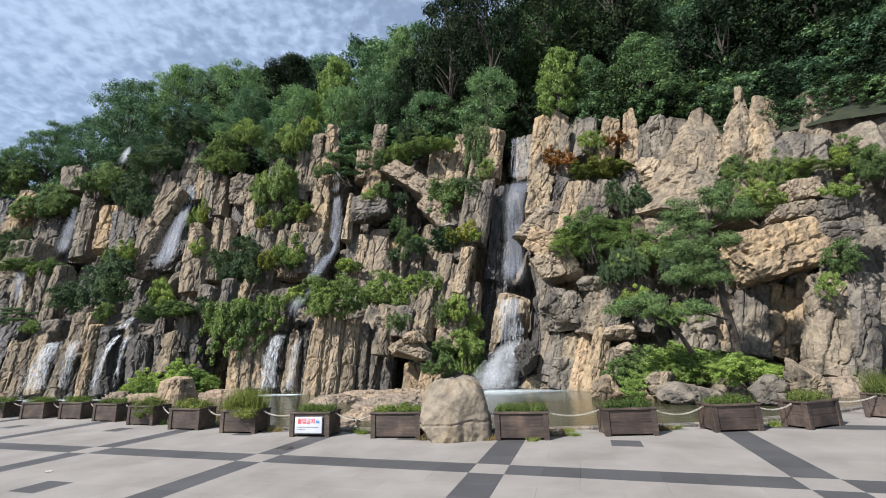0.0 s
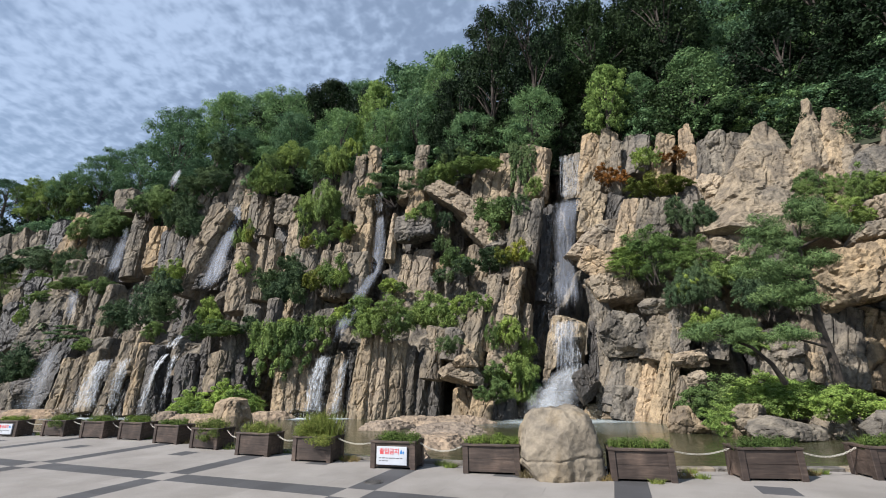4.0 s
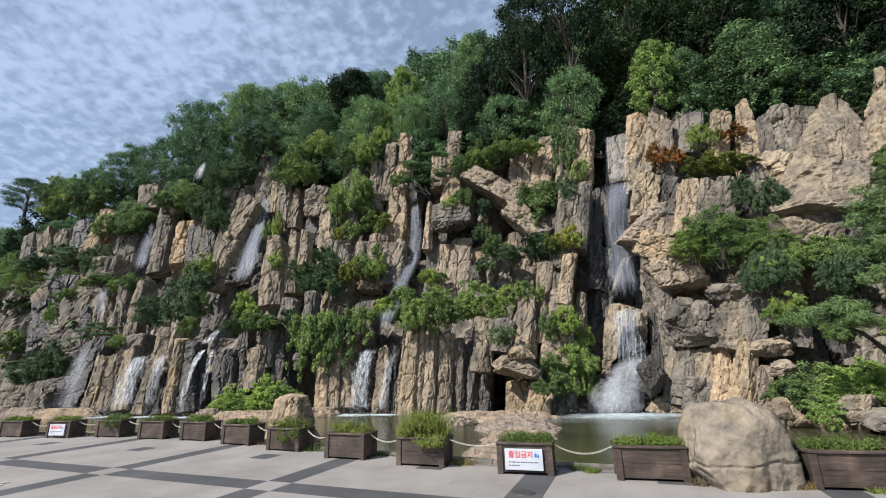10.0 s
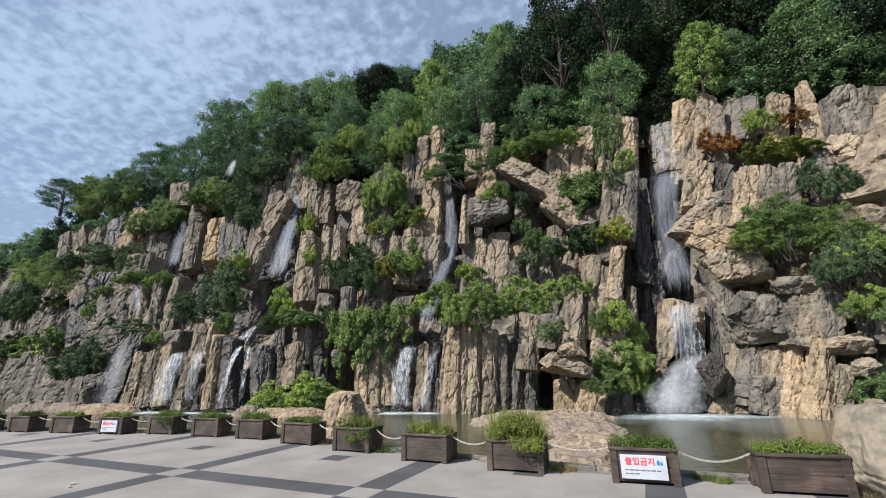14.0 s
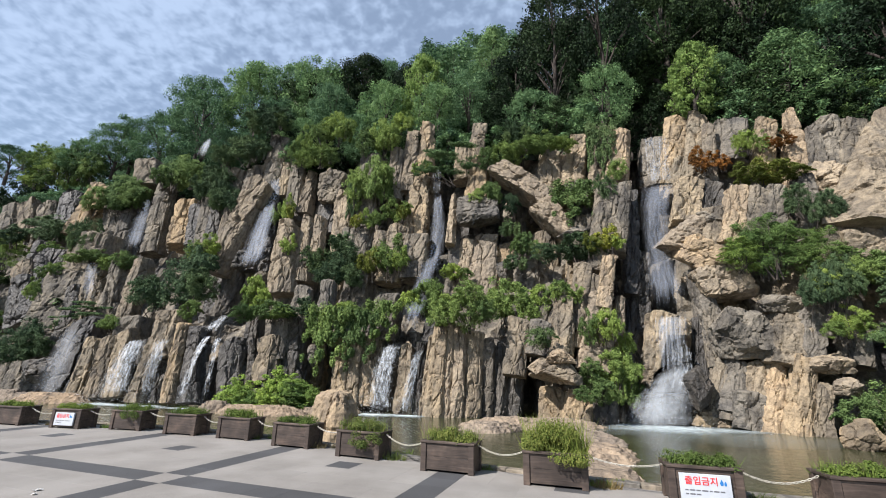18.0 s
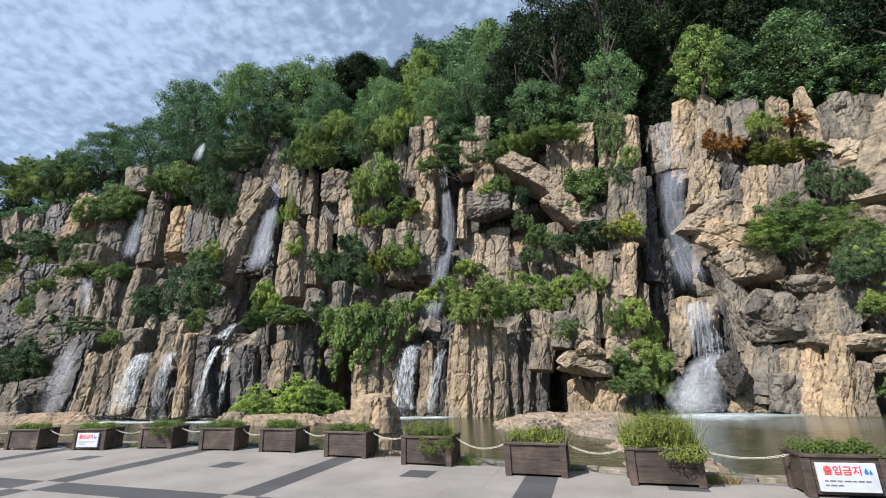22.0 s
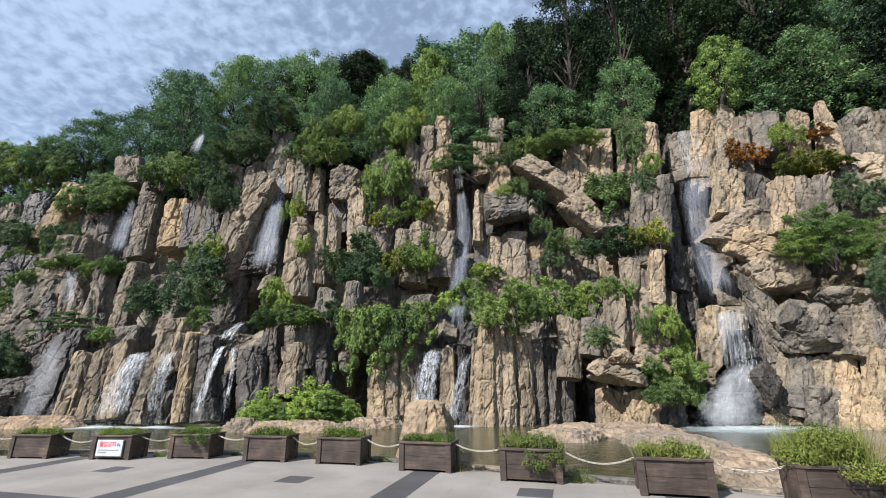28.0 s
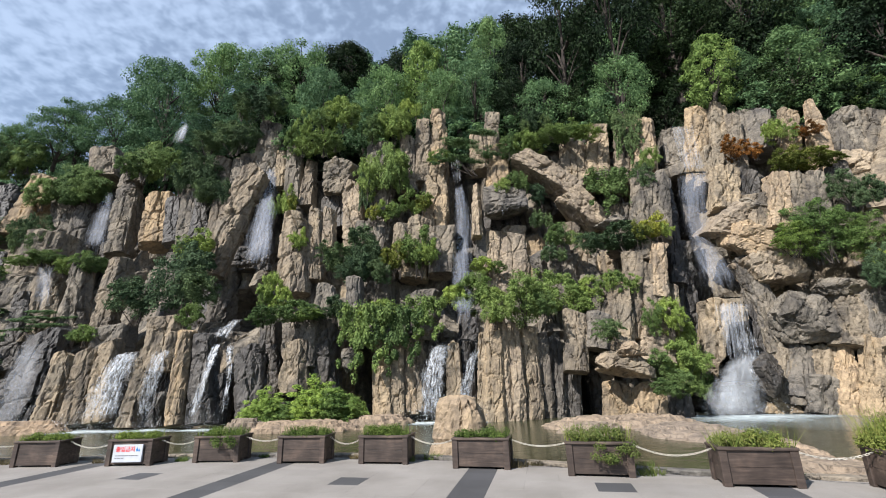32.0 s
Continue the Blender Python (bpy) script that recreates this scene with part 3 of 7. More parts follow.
def rock_mesh(w, d, h, seed, mat, style=0, fine=1.0):
    """A broken rock with its foot at z = 0. style 0: a column with a cut top; 1: a boulder; 2: a pinnacle; 3: a pyramid; 4: a squared block."""
    rng = np.random.default_rng(seed)
    front = np.linspace(-1, 1, int(50 * fine))
    back = np.linspace(1, 2, int(9 * fine) + 2)[1:-1]
    th = -np.pi / 2 + np.concatenate([front * radians(118), radians(118) + (back - 1) * radians(124)])
    nt_ = len(th)
    tall = style in (0, 2, 3) or (style == 4 and h > 1.3 * w)
    if tall:
        nz_ = int(min(64, max(16, h / 0.075)) * fine)
        taper = {0: 0.03, 2: 0.34 * w / h, 3: 0.66 * w / h, 4: 0.0}[style]
        T, Z = np.meshgrid(th, np.linspace(0, 1, nz_) * h, indexing="ij")
        r = np.full(T.shape, 9.0)
        yaw = rng.normal() * 0.14
        for k in range(8):
            # four broad faces and four chamfers
            a = yaw + k * np.pi / 4 + rng.normal() * 0.1
            sup = 0.5 * (abs(np.cos(a)) * w + abs(np.sin(a)) * d)
            sup *= (0.93 + 0.1 * rng.random()) if k % 2 == 0 else (0.8 + 0.16 * rng.random())
            tilt = rng.normal() * 0.035 + taper
            den = np.cos(T - a)
            r = np.minimum(r, np.where(den > 0.05, (sup - tilt * (Z - h * 0.35)) / np.maximum(den, 0.05), 9.0))
        for k in range(3):
            a, n_z = rng.random() * 2 * np.pi, 0.84 + 0.13 * rng.random()
            top_h = h * (0.93 + 0.07 * rng.random()) * n_z + 0.14 * w
            den = np.cos(T - a) * math.sqrt(1 - n_z ** 2)
            r = np.minimum(r, np.maximum(np.where(den > 0.05, (top_h - n_z * Z) / np.maximum(den, 0.05), 9.0), 0.06 * w))
        r = np.maximum(r * np.clip((h * 1.015 - Z) / (0.10 * w), 0.25, 1) ** 0.4, 0.05 * w)
        P = np.stack([(r * np.cos(T)).ravel(), (r * np.sin(T)).ravel(), Z.ravel()], 1)
        size = min(1.25, max(0.6, w / 1.3))
        rad = np.hypot(P[:, 0], P[:, 1]) + 1e-6
        out = broken(P + seed * 3.1, seed, size, 3.2)
        for _ in range(int(h / 1.6)):
            z0, tl = rng.random() * h * 0.9, rng.normal() * 0.35
            out -= 0.06 * size * np.exp(-((P[:, 2] - z0 - tl * P[:, 0]) / 0.045) ** 2)
        sc = np.maximum(0.15, 1 + out / rad * np.minimum(1, rad / (0.25 * w)))
        P[:, 0] *= sc
        P[:, 1] *= sc
        P[:, 2] += 0.06 * min(w, 1.5) * vnoise(P * 1.7, seed + 2) * (P[:, 2] / h)
    else:
        nz_ = int(40 * fine)
        T, Q = np.meshgrid(th, np.linspace(-np.pi / 2 + 0.02, np.pi / 2 - 0.02, nz_), indexing="ij")
        D = np.stack([np.cos(Q) * np.cos(T), np.cos(Q) * np.sin(T), np.sin(Q)], -1).reshape(-1, 3)
        r = np.full(len(D), 9.0)
        ways = rng.normal(size=(16 if style == 4 else 22, 3))
        if style == 4:
            ways[:6] = np.array([(1, 0, 0), (-1, 0, 0), (0, 1, 0), (0, -1, 0), (0, 0, 1), (0, 0, -1)]) * 2.2 + rng.normal(size=(6, 3)) * 0.3
        for k, n in enumerate(ways):
            n = n / np.linalg.norm(n)
            hgt = 0.78 + 0.1 * rng.random() if style == 4 and k < 6 else (0.98 if style == 4 else 0.76) + 0.3 * rng.random()
            den = D @ n
            r = np.minimum(r, np.where(den > 0.05, hgt / np.maximum(den, 0.05), 9.0))
        P = D * r[:, None] * (w / 2, d / 2, h / 2) * (1.12 if style == 4 else 1.0)
        size = min(1.2, max(0.5, 0.5 * (w + h) / 1.5))
        out = broken(P + seed * 3.1, seed, size, 0.9) + 0.03 * size * vnoise(P * (0.8, 0.8, 5.5), seed + 4)
        P *= (1 + out / (np.linalg.norm(P, axis=1) + 0.15))[:, None]
        P[:, 2] += h / 2
    faces = [(a * nz_ + b, ((a + 1) % nt_) * nz_ + b, ((a + 1) % nt_) * nz_ + b + 1, a * nz_ + b + 1) for a in range(nt_) for b in range(nz_ - 1)]
    faces.append(tuple(a * nz_ for a in reversed(range(nt_))))
    tip = len(P)
    P = np.vstack([P, P[nz_ - 1::nz_].mean(0) + (0, 0, 0.02 * w)])
    faces += [(a * nz_ + nz_ - 1, ((a + 1) % nt_) * nz_ + nz_ - 1, tip) for a in range(nt_)]
    return mesh_of("rock", P, faces, mat)


ROCK_KINDS = (ROCK, ROCK_GREY, ROCK_WET_SHADE, ROCK_PALE)
# left of x = -19 extra grey and near-black stones stand in for grazing light
# x, y, foot, height, width, depth, lean in degrees, kind of stone
ROCKS_A = (
    (-54.93, 25.16, 14.62, 3.24, 1.76, 1.49, -28, 1),
    (-53.37, 25.68, 14.7, 3.52, 1.97, 1.68, -29, 1),
    (-50.64, 25.62, 14.4, 3.26, 2.14, 1.82, -24, 1),
    (-46.3, 24.42, 13.64, 4.48, 2.24, 1.9, -21, 2),
    (-42.01, 22.82, 13.12, 5.15, 1.3, 1.1, -15, 0),
    (-38.56, 22.27, 12.13, 3.54, 1.58, 1.34, -18, 1),
    (-36.99, 21.9, 10.43, 4.6, 1.54, 1.31, -5, 1),
    (-32.95, 21.19, 10.85, 6.28, 1.42, 1.21, -8, 1),
    (-29.86, 20.71, 11.17, 3.24, 1.82, 1.55, -9, 0),
    (-27.88, 19.66, 10.92, 2.75, 1.07, 0.91, -11, 2),
    (-26.27, 19.11, 10.54, 3.59, 1.33, 1.13, -9, 1),
    (-36.45, 22.95, 10.75, 6.06, 1.95, 1.65, -12, 2),
)
ROCKS_B = (
    (-36.47, 22.72, 17.24, 2.25, 2.07, 1.76, -18, 1),
    (-33.55, 21.81, 16.59, 1.4, 0.96, 0.9, -15, 1),
    (-39.96, 19.41, 5.47, 5.42, 1.72, 1.46, -19, 2),
    (4.39, 13.9, 0.1, 2.22, 1.2, 1.02, 15, 1),
    (5.13, 13.66, 0.63, 1.6, 1.06, 0.9, 18, 0),
    (-42.14, 19.67, 5.74, 4.12, 1.75, 1.48, -26, 1),
    (-35.14, 19.06, 4.77, 4.65, 2, 1.7, -6, 1),
    (-31.94, 18, 4.65, 4.43, 1.34, 1.14, -13, 1),
    (-27.37, 15.17, 4.11, 4, 1.11, 0.94, 0, 0),
    (-36.87, 18.4, 3.61, 4.67, 1.25, 1.06, -13, 2),
    (-35.62, 18.24, 3.22, 4, 1.22, 1.04, -10, 2),
    (-22.08, 20.04, 15.04, 4.13, 1.62, 1.38, -2, 1),
)
ROCKS_C = (
    (-23.75, 20.04, 13.41, 3.06, 1.83, 1.55, 1, 1),
    (-23.3, 17.54, 8.19, 6.56, 1.57, 1.33, 12, 0),
    (-25.04, 19.9, 13.7, 2.66, 1.53, 1.3, -7, 1),
    (-25.5, 18.92, 10.78, 3.41, 1.25, 1.06, -10, 2),
    (-23.75, 18.33, 10.4, 2.24, 1.4, 1.19, -7, 1),
    (-21.69, 18.92, 8.48, 5.86, 1.77, 1.5, -2, 2),
    (-20.85, 19.83, 13.49, 3.09, 0.75, 0.9, -7, 0),
    (-19.69, 19.42, 11.38, 5.78, 1.03, 0.9, -7, 1),
    (-18.91, 19.52, 12.8, 2.85, 0.8, 0.9, -2, 0),
    (-16.85, 19.74, 10.26, 2.58, 1.75, 1.49, -7, 2),
    (-18.2, 16.64, 6.63, 4.11, 1.37, 1.16, -5, 0),
    (-17.32, 17.21, 7.44, 3.87, 0.89, 0.9, -5, 0),
)
ROCKS_D = (
    (-16.7, 17.72, 8.53, 2.72, 0.65, 0.9, -4, 3),
    (-15.46, 18.43, 9.55, 3.96, 1.14, 0.97, -5, 3),
    (-13.93, 18.47, 9.22, 3.9, 1.26, 1.07, -2, 1),
    (-12.27, 19.29, 13.28, 3.56, 0.98, 0.9, -2, 1),
    (-14.1, 19.68, 13.48, 3.06, 1.57, 1.33, -3, 1),
    (-11.37, 19.57, 13.95, 4.5, 0.93, 0.9, 0, 0),
    (-10.5, 19.86, 13.97, 5.3, 1.29, 1.1, 0, 20),
    (-10.51, 18.78, 8.96, 5.42, 1.51, 1.28, -1, 0),
    (-10.1, 17.39, 6.59, 2.94, 1.37, 1.16, -2, 1),
    (-11.65, 17.53, 7.31, 3.12, 1.4, 1.19, 4, 0),
    (-12.5, 17.48, 7.69, 2.31, 0.8, 0.9, 2, 0),
    (-14.75, 18.09, 8.26, 2.09, 1.16, 0.98, -2, 1),
)
ROCKS_E = (
    (-6.99, 20.69, 16.16, 2.82, 1.01, 0.9, 7, 0),
    (-7.71, 20.19, 14.77, 2.15, 1.13, 0.96, -1, 0),
    (-6.64, 19.3, 12.62, 2.86, 1.39, 1.18, 5, 0),
    (-8.12, 18.29, 9.82, 2.69, 0.41, 0.9, 1, 3),
    # back of a hollow, its shade put into the near-black stone
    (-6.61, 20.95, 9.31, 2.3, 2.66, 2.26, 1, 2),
    (-6.39, 18.46, 6.24, 3.52, 1.45, 1.23, 4, 3),
    (-7.47, 18.52, 6.8, 2.73, 0.8, 0.9, 3, 3),
    (-7.96, 18.84, 8.24, 2.63, 0.76, 0.9, -4, 1),
    (-1.97, 19.47, 13.03, 2.48, 1.49, 1.26, 6, 0),
    (-0.8, 19.11, 12.77, 3.75, 1.46, 1.24, 11, 0),
    (0.88, 18.57, 12.41, 4.13, 1.35, 1.15, 11, 1),
    (1.59, 18.05, 12.15, 3.94, 1.14, 0.97, 11, 3),
)
ROCKS_F = (
    (0.1, 15.72, 7.22, 4.36, 1.2, 1.02, 12, 1),
    (0.85, 15.78, 7.37, 4.27, 0.73, 0.9, 12, 1),
    (-0.63, 16.93, 8.05, 2.12, 1.1, 0.93, 11, 1),
    # cave darkness painted as near-black stone
    (-2.47, 20.25, 10.85, 2.6, 1.63, 1.38, 4, 2),
    (4.13, 19.61, 12.09, 3.68, 1.91, 1.62, 5, 1),
    (4.73, 18.18, 12.36, 4.35, 1.24, 1.05, 11, 0),
    (5.67, 17.67, 12.73, 3.84, 1.09, 0.93, 14, 0),
    (5.82, 16.83, 10.47, 4.97, 0.71, 0.9, 12, 0),
    (7.21, 17.77, 13.66, 2.18, 0.91, 0.9, 14, 1),
    (4.8, 17.32, 11.55, 1.79, 1.22, 1.04, 15, 0),
    (4.46, 16.11, 9.68, 1.89, 1.29, 1.09, 15, 0),
    # rock in shadow, coloured near-black for it
    (5.54, 16.1, 9.18, 2.31, 0.87, 0.9, 14, 2),
)
ROCKS_G = (
    (5.89, 14.76, 8.17, 2.3, 1.08, 0.92, 16, 3),
    (6.79, 14.67, 8.56, 1.71, 0.93, 0.9, 18, 1),
    (7.58, 14.68, 8.83, 1.46, 0.78, 0.9, 15, 1),
    (5.23, 15.21, 8.05, 1.4, 1.33, 1.13, 11, 1),
    (7.66, 17.3, 13.32, 2.32, 1.16, 0.99, 16, 1),
    (8.62, 16.72, 12.55, 2.52, 0.96, 0.9, 18, 0),
    (9.96, 16.36, 12.05, 3.47, 1.04, 0.9, 7, 23),
    (-41.18, 19.06, 4.82, 3.4, 1.98, 1.68, -25, 2),
    (-30.77, 15.52, -0.36, 4.75, 1.93, 1.64, -4, 2),
    (-35.1, 19.27, 4.43, 4.36, 1.64, 1.39, -17, 2),
    (-28.19, 14.17, -0.28, 3.32, 1.18, 1, -1, 0),
    (-26.45, 13.7, -0.26, 3.46, 0.98, 0.9, -5, 1),
)
ROCKS_H = (
    (-25.24, 13.62, -0.17, 3.79, 1.03, 0.9, -7, 0),
    (-23.83, 13.7, 1.52, 1.33, 0.64, 0.9, -7, 2),
    (-23.48, 13.35, -0.36, 3.63, 0.84, 0.9, 2, 1),
    (-21.04, 12.84, -0.25, 4.05, 0.7, 0.9, -5, 0),
    (-20.07, 12.95, -0.23, 3.91, 0.95, 0.9, -7, 2),
    (-19.7, 13.39, -0.3, 2.14, 0.9, 0.9, -2, 2),
    (-25.15, 14.21, -0.42, 2.81, 1.09, 0.93, 4, 2),
    (-22.93, 13.95, -0.39, 3.07, 0.9, 0.9, 3, 2),
    (-23.03, 13.97, 2.76, 1.81, 1.41, 1.2, -7, 1),
    (-26.25, 14.72, 2.97, 1.31, 1.55, 1.32, -7, 1),
    (-17.91, 13.03, -0.17, 3.24, 1.13, 0.96, -11, 2),
    (-18.09, 14.43, 2.82, 1.45, 0.85, 0.9, -6, 2),
)
ROCKS_I = (
    (-16.21, 13.21, 0.88, 2.25, 1.12, 0.95, -5, 1),
    (-17.19, 13.63, 0.6, 2.37, 0.45, 0.9, -7, 2),
    (-15.96, 13.72, 2.78, 1.74, 0.97, 0.9, -5, 1),
    (-15.17, 14, 0.64, 3.58, 1.31, 1.12, -6, 2),
    (-15.57, 14.67, 4.41, 1.56, 0.97, 0.9, -3, 1),
    (-14.15, 14.68, 4.11, 2.21, 0.75, 0.9, -4, 1),
    (-10.98, 15.22, 3.86, 1.67, 1.47, 1.25, 3, 1),
    (-12.43, 13.67, -0.19, 3.43, 0.82, 0.9, -3, 0),
    (-11.77, 13.72, -0.17, 3.42, 0.57, 0.9, -3, 0),
    (-11.37, 14.07, -0.14, 3.36, 0.48, 0.9, -3, 3),
    (-11.02, 14.28, -0.05, 3.34, 0.63, 0.9, -2, 1),
    (-10.86, 14.76, -0.65, 3.85, 1.14, 0.97, 6, 2),
)
ROCKS_J = (
    (-9.5, 14.09, -0.59, 3.55, 0.62, 0.9, 1, 0),
    (-9.06, 14.61, -0.62, 3.68, 0.97, 0.9, 2, 2),
    (-8.26, 13.81, -0.6, 3.86, 0.46, 0.9, 1, 0),
    (-7.82, 13.4, -0.54, 4.38, 0.77, 0.9, 2, 0),
    (-7.29, 13.64, -0.51, 4.52, 0.55, 0.9, 1, 3),
    (-6.86, 13.62, -0.53, 4.18, 0.64, 0.9, 1, 3),
    (-6.28, 13.98, -0.55, 3.97, 0.69, 0.9, 2, 0),
    (-5.74, 14.41, -0.57, 3.73, 0.74, 0.9, 4, 1),
    (-5.12, 14.66, -0.57, 3.81, 0.56, 0.9, 5, 1),
    (-4.26, 14, 1.39, 2.73, 1, 0.9, 6, 1),
    (-4.46, 14.95, -0.58, 2.07, 0.74, 0.9, 6, 2),
    (-3.27, 14.11, 2.29, 1.68, 0.96, 0.9, 9, 1),
)
ROCKS_K = (
    (-2.67, 14.33, -0.45, 1.42, 1.14, 0.97, 7, 0),
    (-1.66, 13.43, -0.37, 1.31, 1.19, 1.01, 7, 0),
    (-0.65, 13.38, -0.44, 1.14, 0.89, 0.9, 6, 2),
    (-1.32, 14.71, 3.53, 3.61, 0.76, 0.9, 9, 1),
    (0.02, 14.69, 5.31, 1.99, 0.71, 0.9, 12, 3),
    (-0.61, 14.77, 4.03, 2.24, 0.95, 0.9, 10, 1),
    (-0.64, 14.35, 2.55, 2.81, 1.27, 1.08, 10, 3),
    (0.19, 14.92, 2.12, 3.04, 0.51, 0.9, 10, 3),
    (-2.14, 14.26, 3.01, 2.14, 1.01, 0.9, 10, 0),
    (-2.74, 15.14, 3.7, 1.9, 1.12, 0.95, 9, 1),
    # wall left of the main fall: wet, with the recess shade in its colour
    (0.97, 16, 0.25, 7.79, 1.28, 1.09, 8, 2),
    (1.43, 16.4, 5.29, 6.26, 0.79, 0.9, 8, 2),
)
ROCKS_L = (
    (2.1, 15.02, 0.8, 3.58, 1.82, 1.54, 10, 40),
    (3.57, 15.01, 1.04, 3.07, 0.62, 0.9, 8, 2),
    (4.45, 14.63, 1.94, 2.81, 0.92, 0.9, -1, 1),
    (4.11, 14.04, -0.17, 2.37, 1.06, 0.9, 12, 1),
    (4.39, 14.92, 4.01, 2.33, 0.91, 0.9, -9, 1),
    (4.63, 13.4, -0.45, 1.49, 1.26, 1.07, 12, 1),
    (11.04, 16.08, 11.6, 2.73, 1.44, 1.23, 13, 1),
    (11.77, 15.71, 11.38, 2.79, 1.2, 1.02, 15, 1),
    (9.14, 13.96, 6.35, 1.81, 1.06, 0.9, 10, 1),
    (7.06, 13.05, 2.62, 1.85, 0.85, 0.9, 12, 1),
    (8.6, 13.12, 2.86, 1.85, 0.7, 0.9, 13, 1),
    (9.92, 11.42, 1.19, 1.81, 1.36, 1.16, 16, 1),
)
ROCKS_M = (
    (10.8, 11.5, 1.1, 1.19, 0.6, 0.9, 11, 0),
    (9.06, 14.79, 8.3, 2.52, 0.88, 0.9, 8, 1),
    (17.33, 13.94, 10, 4.17, 1.65, 1.4, 18, 0),
    (18.09, 14.04, 9.68, 3.96, 1.59, 1.35, 19, 0),
    (18.77, 13.85, 9.48, 4.16, 1.7, 1.45, 19, 1),
    (17.88, 14.05, 10.25, 3.11, 1.74, 1.48, 16, 1),
    (18.48, 13.79, 9.7, 3.69, 1.37, 1.16, 19, 1),
    (16.13, 13.46, 8.25, 2.82, 2.57, 2.19, 18, 1),
    (12.11, 11.54, 0.84, 3.28, 0.94, 0.9, 17, 1),
    (12.89, 11.49, 0.76, 3.18, 1.09, 0.93, 18, 0),
    (13.7, 11.22, 1.14, 3.14, 0.91, 0.9, 17, 0),
    (13.75, 11.84, -0.15, 1.61, 1.26, 1.07, 19, 1),
)
ROCKS_N = (
    (13.34, 9.64, 0.14, 3.96, 1.35, 1.15, 19, 1),
    (11.63, 11.82, 0.84, 2.94, 0.96, 0.9, 16, 1),
    (12.64, 11.71, -0.72, 1.36, 1.06, 0.9, 17, 0),
    (11.04, 11.83, 0.75, 2.96, 0.92, 0.9, 15, 1),
    (13.97, 9.51, 0.14, 4.02, 1.23, 1.04, 20, 1),
    (16.02, 14.05, 9.67, 1.9, 1.49, 1.27, 14, 1),
    (-16.77, 19.56, 12.64, 2.18, 2.05, 2.12, 0, 41),
    (-14.12, 13.78, 1.79, 0.98, 0.6, 0.8, 0, 11),
    (-6.4, 18.59, 10.26, 1.68, 2.43, 2.06, 0, 41),
    (-4.42, 19.49, 12.85, 1.32, 3.3, 2.31, 36, 43),
    (-2.48, 18.73, 9.93, 1.44, 3.11, 2.28, 54, 43),
    (-3.27, 19.34, 11.74, 1.3, 2.47, 1.88, 42, 43),
)
ROCKS_O = (
    (-0.6, 17.12, 8.49, 0.88, 1.6, 1.24, -8, 11),
    (-0.71, 18.86, 12.03, 0.75, 2.02, 1.38, -6, 11),
    (-4.93, 17.73, 6.73, 0.92, 0.81, 0.87, 0, 11),
    (-2.39, 12.77, 1.91, 0.66, 1.13, 0.9, 4, 13),
    (-3.1, 13.06, 1.41, 0.72, 0.99, 0.85, -6, 13),
    (-2.3, 13.2, 1.05, 0.94, 1.64, 1.29, 4, 10),
    (3.83, 15.8, 7.35, 1.72, 1.95, 1.84, 40, 43),
    (5.18, 15.15, 4.92, 1.73, 2.19, 1.96, -20, 43),
    (3.86, 14.94, 6.51, 1.3, 1.73, 1.51, 40, 43),
    (5.12, 13.92, 2.3, 2.11, 2.41, 2.26, -14, 11),
    (3.01, 13.68, 0.47, 1.39, 1.16, 1.28, 4, 12),
    (3.65, 14.23, -0.39, 0.72, 1.74, 1.23, 0, 10),
)
ROCKS_P = (
    (6.46, 15, 8.42, 0.79, 1.54, 1.17, 0, 10),
    (-33.56, 16.17, 0.08, 1.79, 2.77, 2.28, 0, 12),
    (5.27, 15.28, 8.31, 0.9, 1.57, 1.24, 0, 11),
    (-20.79, 16.39, 7.33, 1.16, 1.34, 1.25, 0, 12),
    (7.24, 12.57, 1.74, 0.71, 1.66, 1.19, 0, 13),
    (7.3, 11.81, 0.96, 0.64, 0.87, 0.8, 0, 13),
    (10.15, 11.42, 1.8, 0.64, 1.43, 1.04, 0, 11),
    (15.31, 11.78, 7.31, 0.9, 1.34, 1.12, -6, 43),
    (14.82, 11.87, 6.37, 0.89, 1.81, 1.35, -4, 41),
    (15.72, 10.93, 6.05, 0.94, 1.59, 1.27, -6, 41),
    (13.52, 11.4, 3.9, 2.17, 3.21, 2.6, -8, 40),
    (13.05, 11.64, 1.89, 0.65, 0.69, 0.8, 15, 11),
)
ROCKS_Q = (
    (15.5, 11.02, 5.17, 0.83, 1.69, 1.26, -5, 41),
    (12.28, 14.83, 8.94, 5.59, 3.82, 2.6, 15, 30),
    (14.32, 14.47, 9.01, 6.24, 2.1, 1.79, 12, 30),
    (15.04, 14.18, 8.8, 5.56, 1.94, 1.65, 18, 20),
    (11.93, 15.65, 10.04, 2.75, 1.44, 1.22, 20, 0),
    (10.87, 16.25, 10.9, 3.53, 1.41, 1.2, 19, 1),
    (10.45, 16, 11.04, 2.89, 0.92, 0.9, 10, 1),
    (11.77, 16.22, 10.88, 3.3, 0.97, 0.9, 19, 1),
    (6.22, 13.32, 1.92, 2.78, 1.4, 1.19, 17, 1),
    (5.83, 12.47, -0.62, 3.17, 0.86, 0.9, 16, 0),
    (5.22, 13.08, -0.68, 3.05, 0.85, 0.9, 16, 3),
    (6.34, 12.42, -0.62, 2.16, 0.64, 0.9, 17, 0),
)
